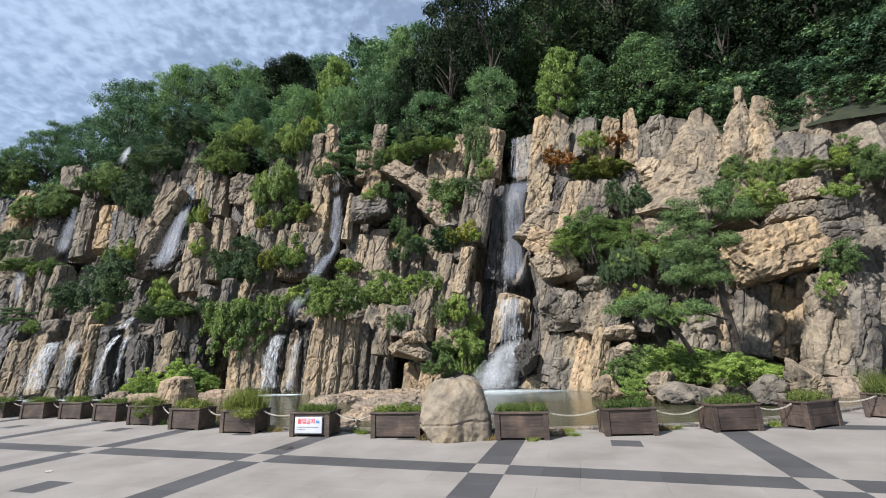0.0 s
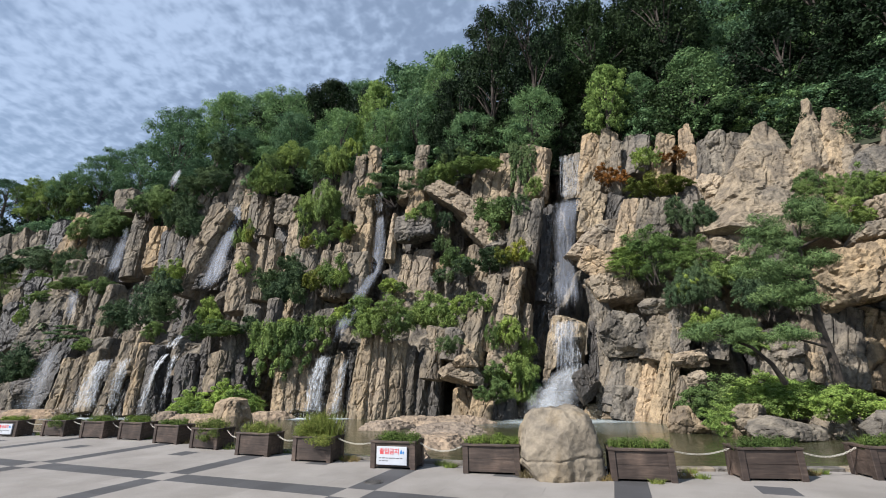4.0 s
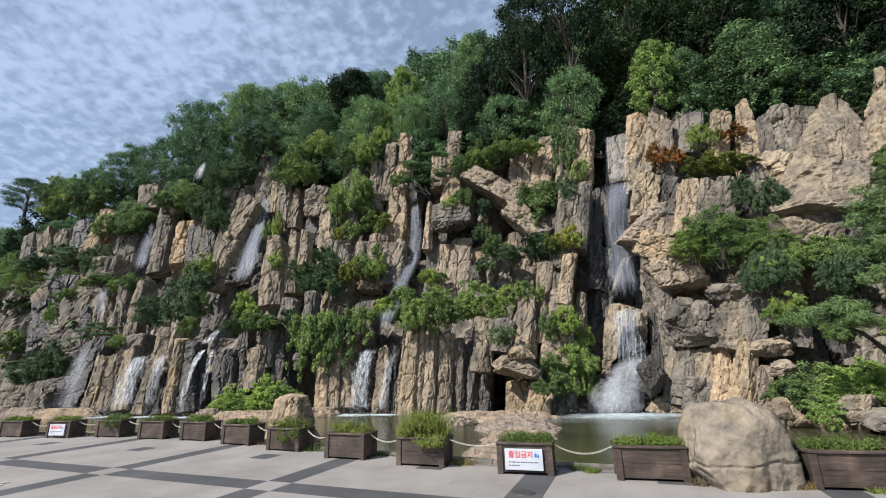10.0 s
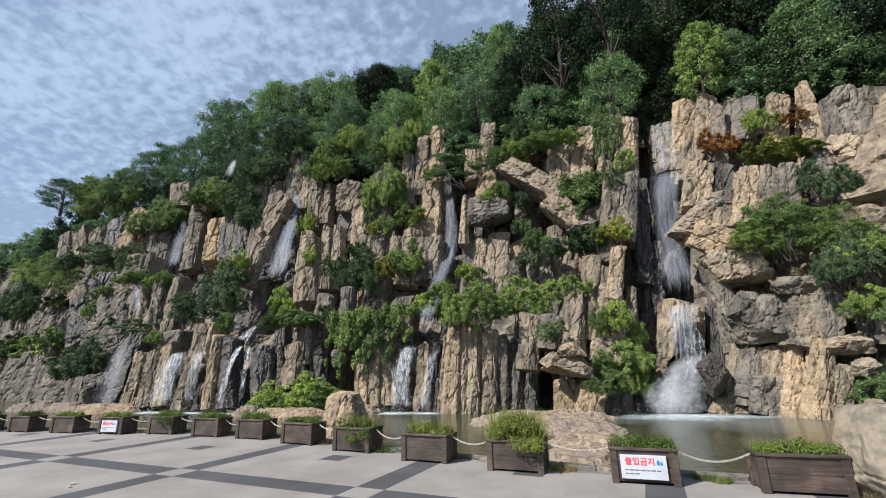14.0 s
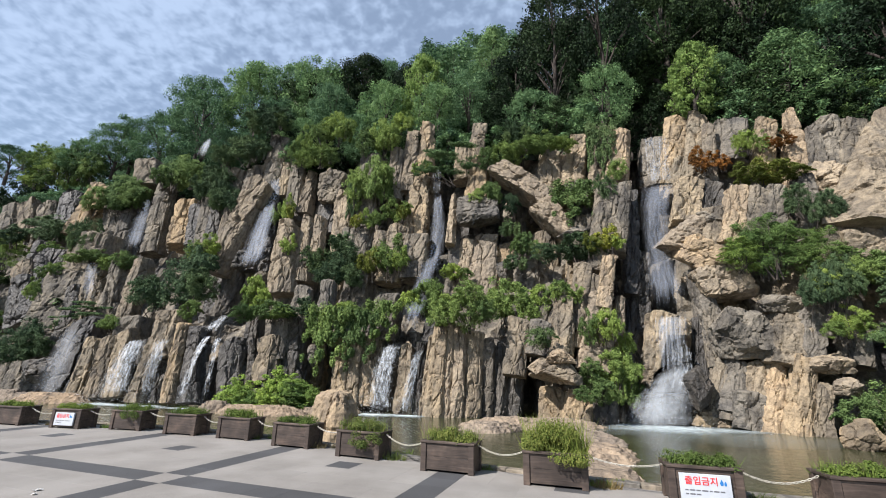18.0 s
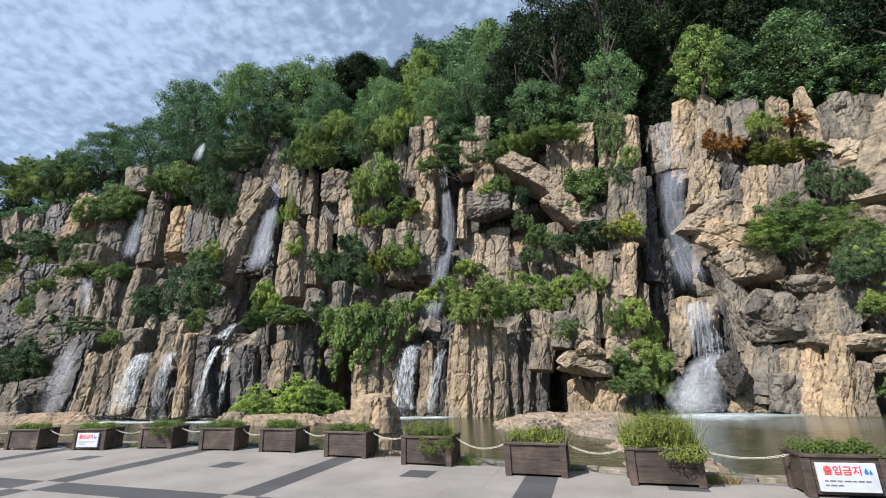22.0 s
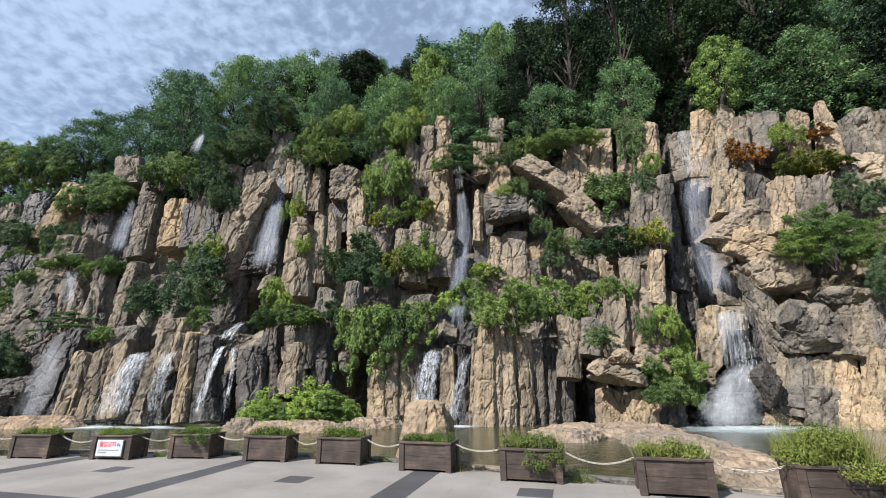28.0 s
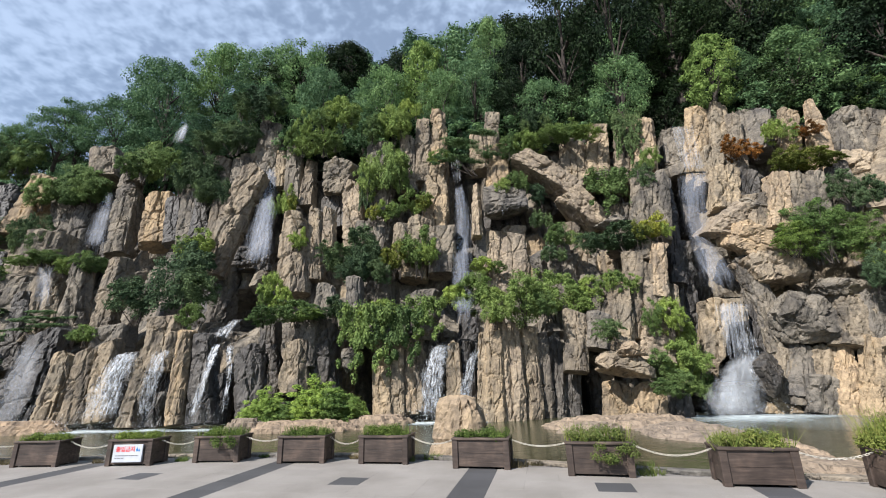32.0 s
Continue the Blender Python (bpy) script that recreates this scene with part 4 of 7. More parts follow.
ROCKS_R = (
    (4.86, 13.93, -0.33, 1.93, 0.8, 0.9, 17, 1),
    (10.1, 14.25, 5.57, 2.04, 1.83, 1.94, 6, 40),
    (11.27, 14.03, 5.95, 1.89, 1.68, 1.78, 4, 41),
    (12.31, 15.36, 8.22, 1.39, 4.02, 2.6, -6, 40),
    (13.88, 14.98, 8.34, 1.53, 2.62, 2.08, 4, 41),
    (10.47, 15.6, 9.74, 1.79, 1.11, 1.45, 8, 13),
    (10.56, 14.87, 7.32, 2.14, 2.05, 2.09, 16, 40),
    (9.49, 14.35, 6.43, 1.54, 1.32, 1.43, 24, 41),
    (11.2, 15.4, 9.57, 1.19, 1.42, 1.31, 10, 11),
    (11.49, 14.37, 6.87, 1.51, 1.73, 1.62, 8, 41),
    (6.61, 13.45, 3.94, 0.92, 1.92, 1.42, 6, 11),
    (-51.28, 27.8, 15.5, 4.01, 3.54, 3, 3, 2),
)
ROCKS_S = (
    (-42.37, 22.74, 13.14, 4.36, 2.4, 2.03, 5, 0),
    (-39.19, 22.77, 11.9, 3.99, 2.09, 1.78, 14, 1),
    (-38.04, 18.93, 2.18, 6.33, 3.26, 2.77, 6, 1),
    (-51.6, 26.72, 13.02, 3.79, 2.64, 2.24, 0, 1),
    (-43.09, 20.89, 7.41, 3.88, 2.61, 2.22, 0, 2),
    (-38.3, 21.23, 8.9, 2.92, 3.55, 3, 0, 1),
)
ROCKS = (ROCKS_A, ROCKS_B, ROCKS_C, ROCKS_D, ROCKS_E, ROCKS_F, ROCKS_G, ROCKS_H, ROCKS_I, ROCKS_J, ROCKS_K, ROCKS_L, ROCKS_M, ROCKS_N, ROCKS_O, ROCKS_P, ROCKS_Q, ROCKS_R, ROCKS_S)
for group_n, group_rows in enumerate(ROCKS):
    for n, (x, y, z, h, w, d, lean, kind) in enumerate(group_rows):
        if kind < 10 or 20 <= kind < 40:
            # the foot runs down behind the rocks below, but not into a hollow
            low = (0.9 if kind < 10 else 2.0) if z > 2.5 and float(hollow(x, z - 0.7)) < 0.2 else 0.0
            x, y, z, h = x - low * math.sin(radians(lean)), y - 0.14 * low + 0.1 * (low > 0), z - low * math.cos(radians(lean)), h + low
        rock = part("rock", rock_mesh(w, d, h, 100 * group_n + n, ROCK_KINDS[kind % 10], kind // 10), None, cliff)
        rock.matrix_world = pose(x, y, z, -8 if kind // 10 in (0, 2, 3) else 0, lean, 0)

# plain columns between them, tier by tier
rng_c = random.Random(3)
count = 0
for z0, z1, step in ((-0.7, 4.2, 1.25), (3.6, 9.6, 1.45), (8.8, 14.6, 1.6)):
    x = -37.0
    while x < 19.0:
        w, h = step * (0.85 + 0.5 * rng_c.random()), (z1 - z0) * (0.72 + 0.4 * rng_c.random())
        x += w * 0.92
        if 0.6 < x < 4.6 or (z0 > 8 and x > 6) or float(hollow(x, z0 + 0.5 * h)) > 0.3 or float(hollow(x, z0 + 0.2 * h)) > 0.3:
            continue
        count += 1
        # no tan stone at the far left: darker colours for its weaker sunlight
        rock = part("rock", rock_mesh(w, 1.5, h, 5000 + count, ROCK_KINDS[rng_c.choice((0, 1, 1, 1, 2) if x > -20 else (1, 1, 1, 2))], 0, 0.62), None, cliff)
        rock.matrix_world = pose(x, float(back_y(x, z0 + 0.45 * h)) + 1.75 + 0.6 * rng_c.random(), z0, -11, rng_c.uniform(-3, 5) + (5 if x < -20 else 0), 0)


# ---- falling water ----
def fall_material(name, seed, across, along, low, high, most, white):
    """Water in loose threads: clear between them, ragged towards the sides."""
    m, nt, bsdf = material(name)
    at = nt.nodes.new("ShaderNodeAttribute")
    at.attribute_name = "flow"
    both = []
    for sx, sy in ((across, along), (across * 3.1, along * 5.0)):
        mp = nt.nodes.new("ShaderNodeMapping")
        mp.inputs["Scale"].default_value = (sx, sy, 1.0)
        mp.inputs["Location"].default_value = (seed, seed * 0.3, 0)
        nt.links.new(at.outputs["Vector"], mp.inputs["Vector"])
        both.append(noise_(nt, mp.outputs[0], 1.0, 3.0, 0.6, 0.3))
    half = nt.nodes.new("ShaderNodeMath"); half.operation = "MULTIPLY_ADD"; half.inputs[1].default_value = 0.8
    nt.links.new(both[1], half.inputs[0]); nt.links.new(both[0], half.inputs[2])
    side = nt.nodes.new("ShaderNodeAttribute"); side.attribute_name = "edge"
    rag = nt.nodes.new("ShaderNodeMath"); rag.operation = "MULTIPLY_ADD"; rag.inputs[1].default_value = 0.6
    nt.links.new(side.outputs["Fac"], rag.inputs[0]); nt.links.new(half.outputs[0], rag.inputs[2])
    less = nt.nodes.new("ShaderNodeMath"); less.operation = "MULTIPLY_ADD"
    less.inputs[1].default_value, less.inputs[2].default_value = 0.5, -0.25
    nt.links.new(rag.outputs[0], less.inputs[0])
    den = ramp(nt, less.outputs[0], (low, (0, 0, 0)), (high, (most, most, most)))
    fade = nt.nodes.new("ShaderNodeMath"); fade.operation = "MULTIPLY"
    soft = nt.nodes.new("ShaderNodeMath"); soft.operation = "MULTIPLY"; soft.inputs[1].default_value = 2.5; soft.use_clamp = True
    nt.links.new(side.outputs["Fac"], soft.inputs[0])
    nt.links.new(den.outputs[0], fade.inputs[0]); nt.links.new(soft.outputs[0], fade.inputs[1])
    bsdf.inputs["Base Color"].default_value = white
    bsdf.inputs["Roughness"].default_value = 0.45
    tr = nt.nodes.new("ShaderNodeBsdfTransparent")
    mx = nt.nodes.new("ShaderNodeMixShader")
    nt.links.new(fade.outputs[0], mx.inputs[0])
    nt.links.new(tr.outputs[0], mx.inputs[1]); nt.links.new(bsdf.outputs[0], mx.inputs[2])
    nt.links.new(mx.outputs[0], nt.nodes["Material Output"].inputs["Surface"])
    return m


# a value of 0.5 is the middle of the threads where the water is full
# the veil's grey-blue base colour carries the shade of its cleft
FALLS = {"veil": fall_material("shaded_veil_water", 4.0, 7.0, 0.35, 0.36, 0.8, 0.27, (0.46, 0.5, 0.58, 1)),
         "slide": fall_material("sliding_water", 2.0, 9.0, 0.25, 0.50, 0.70, 0.34, (0.64, 0.68, 0.74, 1)),
         "white": fall_material("white_water", 1.0, 11.0, 2.6, 0.495, 0.66, 0.54, (0.8, 0.84, 0.88, 1)),
         "spray": fall_material("spray_mist", 3.0, 1.6, 1.1, 0.28, 0.74, 0.28, (0.8, 0.84, 0.88, 1)),
         "mist": fall_material("mist", 6.0, 0.9, 0.7, 0.25, 0.9, 0.13, (0.66, 0.7, 0.76, 1))}
fall_count = 0


def fall(label, *points, style="veil"):
    """A ribbon of falling water through points of x, y, z, width and fullness, in three loose layers."""
    global fall_count
    fall_count += 1
    pts = np.array(points, float)
    length = np.r_[0, np.cumsum(np.linalg.norm(np.diff(pts[:, :3], axis=0), axis=1))]
    n = max(6, int(length[-1] / 0.16))
    s = np.linspace(0, length[-1], n)
    line = np.stack([np.interp(s, length, pts[:, k]) for k in range(5)], 1)
    thing = empty("waterfall", Matrix(), label, "waterfall", "falls on the cliff")
    for layer in range(3):
        across = 14
        u = np.linspace(-0.5, 0.5, across)
        U, S = np.meshgrid(u, s, indexing="ij")
        base = np.repeat(line[None], across, 0)
        wob = vnoise(np.stack([U.ravel() * 4 + layer * 9, S.ravel() * 0.9, 0 * U.ravel() + fall_count], 1), 60 + layer).reshape(U.shape)
        wide = base[..., 3] * ((1.2 if style == "white" else 0.9) + 0.2 * layer)
        x = base[..., 0] + U * wide * (1 + 0.12 * wob)
        y = base[..., 1] - 0.07 * layer - 0.10 * np.cos(U * np.pi) + 0.09 * wob
        z = base[..., 2] + 0.03 * wob
        verts = np.stack([x, y, z], -1).reshape(-1, 3)
        faces = [(a * n + b, a * n + b + 1, (a + 1) * n + b + 1, (a + 1) * n + b) for a in range(across - 1) for b in range(n - 1)]
        me = mesh_of("stream", verts, faces, FALLS[style], True)
        flow = me.attributes.new("flow", "FLOAT_VECTOR", "POINT")
        flow.data.foreach_set("vector", np.stack([U * wide + 3.7 * layer, S, 0 * S + fall_count], -1).reshape(-1).astype(np.float32))
        edge = me.attributes.new("edge", "FLOAT", "POINT")
        e = np.clip((0.5 - np.abs(U)) * 3.2, 0, 1) * np.clip(S / 0.5 + 0.2, 0, 1) * np.clip((length[-1] - S) / (1.6 if style == "veil" else 0.5) + 0.15, 0, 1) * base[..., 4]
        edge.data.foreach_set("value", e.reshape(-1).astype(np.float32))
        part("stream", me, None, thing)
    return thing


fall("thin threads of water sliding down the head of the main fall", (3.94, 17.60, 14.91, 2.67, 1), (3.66, 17.20, 13.07, 2.27, 1), (3.41, 16.70, 11.28, 1.71, 1.1), style="slide")
fall("long grey veil of water down the main fall", (3.51, 16.70, 11.44, 1.77, 1.25), (3.13, 16.50, 10.02, 1.67, 1.1), (2.92, 16.40, 8.62, 1.47, 0.9), (2.90, 16.10, 7.08, 1.53, 0.9), (2.72, 15.07, 5.49, 1.79, 1), (2.65, 14.82, 4.34, 1.88, 1), style="veil")
fall("white water spilling over a square rock block", (2.54, 14.20, 4.32, 2.02, 1.3), (2.40, 14.12, 3.27, 1.89, 1.2), (2.31, 14.07, 2.13, 1.71, 1.1), (2.13, 13.97, 1.03, 1.45, 0.8), style="slide")
fall("broken white water down the face of a square rock block", (2.79, 14.07, 3.27, 0.84, 0.8), (2.68, 13.97, 2.47, 1.01, 0.95), (2.57, 13.92, 1.58, 1.23, 1), (2.29, 13.82, 0.82, 1.57, 1), style="white")
fall("soft mist at the foot of the main fall", (2.69, 13.92, 2.13, 0.82, 0.5), (2.13, 13.72, 1.34, 1.75, 0.8), (1.58, 13.57, 0.44, 2.30, 0.95), (1.28, 13.41, -0.50, 2.51, 0.9), style="spray")
fall("spray fanning out at the foot of the main fall", (2.69, 13.97, 2.02, 0.69, 0.8), (2.16, 13.82, 1.34, 1.44, 0.9), (1.71, 13.72, 0.44, 1.82, 0.85), (1.44, 13.57, -0.55, 1.83, 0.7), style="white")
fall("white fall in a leaning cleft", (-21.36, 19.35, 14.90, 0.80, 1), (-21.26, 19.05, 13.16, 1.17, 1.1), (-20.35, 17.16, 10.19, 1.56, 1.15), (-19.97, 16.21, 8.42, 1.81, 1.1), (-19.44, 15.06, 6.83, 1.82, 0.8), style="veil")
fall("water sliding over dark rock", (-18.83, 13.99, 4.32, 0.41, 0.9), (-19.49, 13.96, 4.12, 0.70, 1), (-19.91, 13.83, 3.68, 0.98, 1), (-19.85, 13.46, 3.11, 0.85, 1.1), style="white")
fall("thin threads of water on pale rock", (-9.26, 19.06, 14.64, 1.10, 1), (-9.17, 18.59, 12.29, 0.99, 1), style="slide")
fall("thin bluish fall behind shrubs", (-9.06, 18.80, 12.52, 0.78, 0.9), (-8.91, 18.37, 10.22, 1.03, 0.95), (-9.01, 17.82, 8.12, 1.11, 1), (-9.02, 15.13, 5.76, 1.09, 1), (-8.85, 13.11, 3.93, 1.06, 0.9), (-8.95, 13.04, 2.98, 1.15, 0.9), style="veil")
fall("pale fall in a narrow cleft", (-34.61, 21.48, 15.06, 0.92, 0.9), (-34.78, 21.48, 13.35, 1.64, 1), (-34.61, 21.13, 11.69, 1.87, 1), (-33.52, 20.06, 9.96, 1.44, 1), style="veil")
fall("broad white cascade over the lower ledge", (-23.35, 13.09, 2.96, 0.74, 1), (-23.85, 13.06, 2.68, 1.31, 1.15), (-24.34, 13.00, 1.65, 1.75, 1.05), (-24.43, 12.88, 0.44, 2.27, 1), (-24.65, 13.00, -0.20, 2.54, 0.95), style="white")
fall("white cascade over the lower ledge", (-21.74, 12.95, 3.06, 0.56, 1), (-22.05, 12.81, 2.67, 0.83, 1.1), (-22.34, 12.84, 1.41, 1.04, 1), (-22.51, 12.90, -0.18, 1.13, 0.9), style="white")
fall("thin white stream down dark rock", (-20.12, 13.79, 3.25, 0.43, 1.2), (-19.63, 12.64, 2.22, 0.40, 1.1), (-19.90, 12.48, 0.81, 0.47, 1.05), (-20.12, 12.50, -0.23, 0.52, 1), style="white")
fall("thin white stream down dark rock", (-19.62, 13.90, 3.20, 0.29, 1.1), (-18.87, 12.82, 2.10, 0.27, 1), (-18.74, 12.53, 0.83, 0.31, 0.95), (-18.80, 12.56, -0.10, 0.36, 0.9), style="white")
fall("white cascade between rock columns", (-9.62, 13.49, 2.92, 0.67, 1.1), (-10.00, 13.60, 2.52, 1.03, 1.1), (-10.30, 13.49, 1.28, 1.21, 1.05), (-10.39, 13.53, -0.47, 1.43, 1), style="white")
fall("narrow cascade beside a rock column", (-8.22, 12.92, 2.69, 0.34, 1.1), (-8.58, 13.13, 2.12, 0.54, 1.1), (-8.96, 13.40, 0.79, 0.64, 1.05), (-9.21, 13.56, -0.50, 0.68, 1), style="white")
fall("thin veil of water on the far rocks", (-35.88, 19.21, 9.55, 1.08, 0.8), (-34.63, 18.36, 7.54, 1.26, 0.9), (-33.89, 17.90, 5.56, 1.37, 1), style="veil")
fall("misty fall at the far end", (-32.78, 16.88, 4.30, 1.01, 0.6), (-30.25, 14.49, 2.93, 1.47, 0.8), (-29.73, 13.81, 1.30, 1.70, 0.9), (-29.95, 13.78, -0.17, 1.97, 0.9), style="mist")
fall("thin drip of water under an overhanging rock", (-6.60, 17.6, 10.67, 0.08, 1.0), (-6.67, 17.65, 9.6, 0.08, 1.0), style="white")
fall("small fall high up among the trees", (-28.52, 20.27, 19.40, 0.5, 1.3), (-28.55, 20.04, 18.46, 0.9, 1.5), (-28.5, 19.61, 17.2, 1.3, 1.5), style="veil")


# spray where the falls meet the pool: many small drops and foam on the water
FOAM, _nt, _b = material("foam")
_p = coords(_nt)
_f = noise_(_nt, _p, 3.5, 5.0, 0.7)
_b.inputs["Base Color"].default_value = (0.57, 0.65, 0.67, 1)
_b.inputs["Roughness"].default_value = 0.5
_e = _nt.nodes.new("ShaderNodeAttribute"); _e.attribute_name = "edge"
_m = _nt.nodes.new("ShaderNodeMath"); _m.operation = "MULTIPLY"
_nt.links.new(ramp(_nt, _f, (0.25, (0.25, 0.25, 0.25)), (0.6, (0.95, 0.95, 0.95))).outputs[0], _m.inputs[0]); _nt.links.new(_e.outputs["Fac"], _m.inputs[1])
_t = _nt.nodes.new("ShaderNodeBsdfTransparent"); _x = _nt.nodes.new("ShaderNodeMixShader")
_nt.links.new(_m.outputs[0], _x.inputs[0]); _nt.links.new(_t.outputs[0], _x.inputs[1]); _nt.links.new(_b.outputs[0], _x.inputs[2])
_nt.links.new(_x.outputs[0], _nt.nodes["Material Output"].inputs["Surface"])
DROP, _nt, _b = material("water_drops")
_b.inputs["Base Color"].default_value = (0.85, 0.88, 0.9, 1)
_b.inputs["Roughness"].default_value = 0.3


def foam(x, y, rx, ry, drops, high, seed, full=1.0):
    rng = np.random.default_rng(seed)
    rings, spokes = 8, 28
    lift = 0.012 if full == 1.0 else 0.006
    verts, edge, faces = [(x, y, WATER_Z + lift)], [full], []
    for r in range(1, rings + 1):
        for k in range(spokes):
            a = 2 * math.pi * k / spokes
            q = r / rings * (1 + 0.15 * math.sin(3 * a + seed) + 0.1 * math.sin(5 * a + seed * 2))
            verts.append((x + rx * q * math.cos(a), y + ry * q * math.sin(a), WATER_Z + lift + (0.03 if full == 1.0 else 0.003) * (1 - r / rings) * rng.random()))
            edge.append(full * (1 - r / rings) ** 0.8)
    for k in range(spokes):
        faces.append((0, 1 + k, 1 + (k + 1) % spokes))
    for r in range(rings - 1):
        for k in range(spokes):
            a, b = 1 + r * spokes + k, 1 + r * spokes + (k + 1) % spokes
            faces.append((a, a + spokes, b + spokes, b))
    me = mesh_of("foam", verts, faces, FOAM, True)
    at = me.attributes.new("edge", "FLOAT", "POINT")
    at.data.foreach_set("value", edge)
    tagged(new("foam", me), "white foam on the pool under a fall", "foam", "foam under the falls", "stuff")
    if drops:
        c = np.stack([x + rng.normal(size=drops) * rx * 0.3, y + rng.normal(size=drops) * ry * 0.3, WATER_Z + np.abs(rng.normal(size=drops)) * high], 1)
        s = 0.003 + 0.006 * rng.random(drops)
        o = np.array([(1, 0, -0.7), (-1, 0, -0.7), (0, 1, -0.7), (0, 0, 1.3)])
        v = (c[:, None] + o[None] * s[:, None, None]).reshape(-1, 3)
        f = [q for i in range(drops) for q in ((4 * i, 4 * i + 1, 4 * i + 3), (4 * i + 1, 4 * i + 2, 4 * i + 3), (4 * i + 2, 4 * i, 4 * i + 3), (4 * i, 4 * i + 2, 4 * i + 1))]
        tagged(new("spray", mesh_of("spray", v, f, DROP)), "flying white water drops under a fall", "spray", "spray under the falls", "stuff")


foam(1.7, 12.6, 3.2, 1.6, 500, 0.35, 1)
foam(2.2, 11.4, 4.8, 2.8, 0, 0, 11, 0.18)
foam(-24.6, 12.2, 2.6, 0.9, 700, 0.45, 2)
foam(-21.9, 12.2, 1.6, 0.7, 300, 0.4, 3)
foam(-19.4, 12.0, 1.4, 0.6, 300, 0.4, 4)
foam(-10.6, 12.9, 1.7, 0.8, 500, 0.4, 5)
foam(-8.9, 13.0, 1.2, 0.6, 250, 0.4, 6)
foam(-29.5, 13.6, 2.0, 0.8, 500, 0.8, 7)


# ---- shrubs on the ledges ----
def make_shrub(key, label, leaf, seed, leaves, size, flat, droop, clumps, narrow=0.5):
    """A shrub of unit size standing on the origin: stems and leaves. I hangs down like a curtain, P grows in flat pads, the rest are uneven mounds."""
    rng = np.random.default_rng(seed)
    thing = empty("shrub", Matrix(), label, "shrub", "shrubs on the cliff")
    centres, radii, pieces = [], [], []
    pads = [(0.34 * math.cos(2.4 * k), 0.34 * math.sin(2.4 * k), 0.2 + 0.75 * k / 7, 0.34 - 0.025 * k) for k in range(7)]
    lumps = rng.normal(size=(7, 3))
    lumps /= np.linalg.norm(lumps, axis=1)[:, None]
    for i in range(clumps):
        if key == "I":
            x, q = rng.uniform(-0.48, 0.48), rng.random()
            c = Vector((x, -0.12 + 0.24 * rng.random() - 0.12 * (1 - q), 1 - (1 - q) * (0.5 + 0.3 * math.sin(7 * x + seed) ** 2 + 0.3 * rng.random() ** 2)))
            radii.append(0.05 + 0.09 * rng.random() * (0.35 + 0.65 * q))
        elif key == "P":
            px, py, pz, pr = pads[i % 7]
            a, q = rng.random() * 6.28, math.sqrt(rng.random())
            c = Vector((px + pr * q * math.cos(a), py + pr * q * math.sin(a), pz + 0.1 * (1 - q * q)))
            radii.append(0.08 + 0.05 * rng.random())
        else:
            d = rng.normal(size=3)
            d /= np.linalg.norm(d)
            out = (0.42 + 0.58 * rng.random() ** 0.6) * (0.52 + 0.62 * max(0.0, float((lumps @ d).max()) - 0.35) / 0.65)
            if rng.random() < 0.4 and d[2] > -0.3:
                # a loose spray reaching out of the mound
                for k in (1, 2, 3):
                    centres.append(Vector((0.43 * d[0] * (out + 0.11 * k), 0.43 * d[1] * (out + 0.11 * k), 0.42 + 0.46 * d[2] * (out + 0.09 * k) - 0.008 * k * k)))
                    radii.append(0.062 - 0.012 * k)
            c = Vector((0.43 * d[0] * out, 0.43 * d[1] * out, 0.42 + 0.46 * d[2] * out))
            radii.append(0.065 + 0.075 * rng.random())
        centres.append(c)
        if i % 14 == 0 and key != "I":
            foot = Vector((0.06 * rng.normal(), 0.06 * rng.normal() + 0.1, -0.12))
            pieces.append(tube([foot, foot.lerp(c, 0.5) + Vector((0, 0, 0.05)), c], [0.010, 0.007, 0.002], 5))
    if not pieces:
        pieces.append(tube([(-0.4, 0.1, 0.98), (0.0, 0.05, 1.0), (0.4, 0.1, 0.97)], [0.012, 0.014, 0.01], 5))
    v, f = joined(pieces)
    part("stem", mesh_of("stem", v, f, BARK, True), BARK, thing)
    v, f = leaf_cloud(rng, np.array([tuple(c) for c in centres]), np.array(radii), leaves, size, flat, droop, narrow * 1.3, True)
    part("foliage", mesh_of("foliage", v, f, leaf), leaf, thing)
    return thing


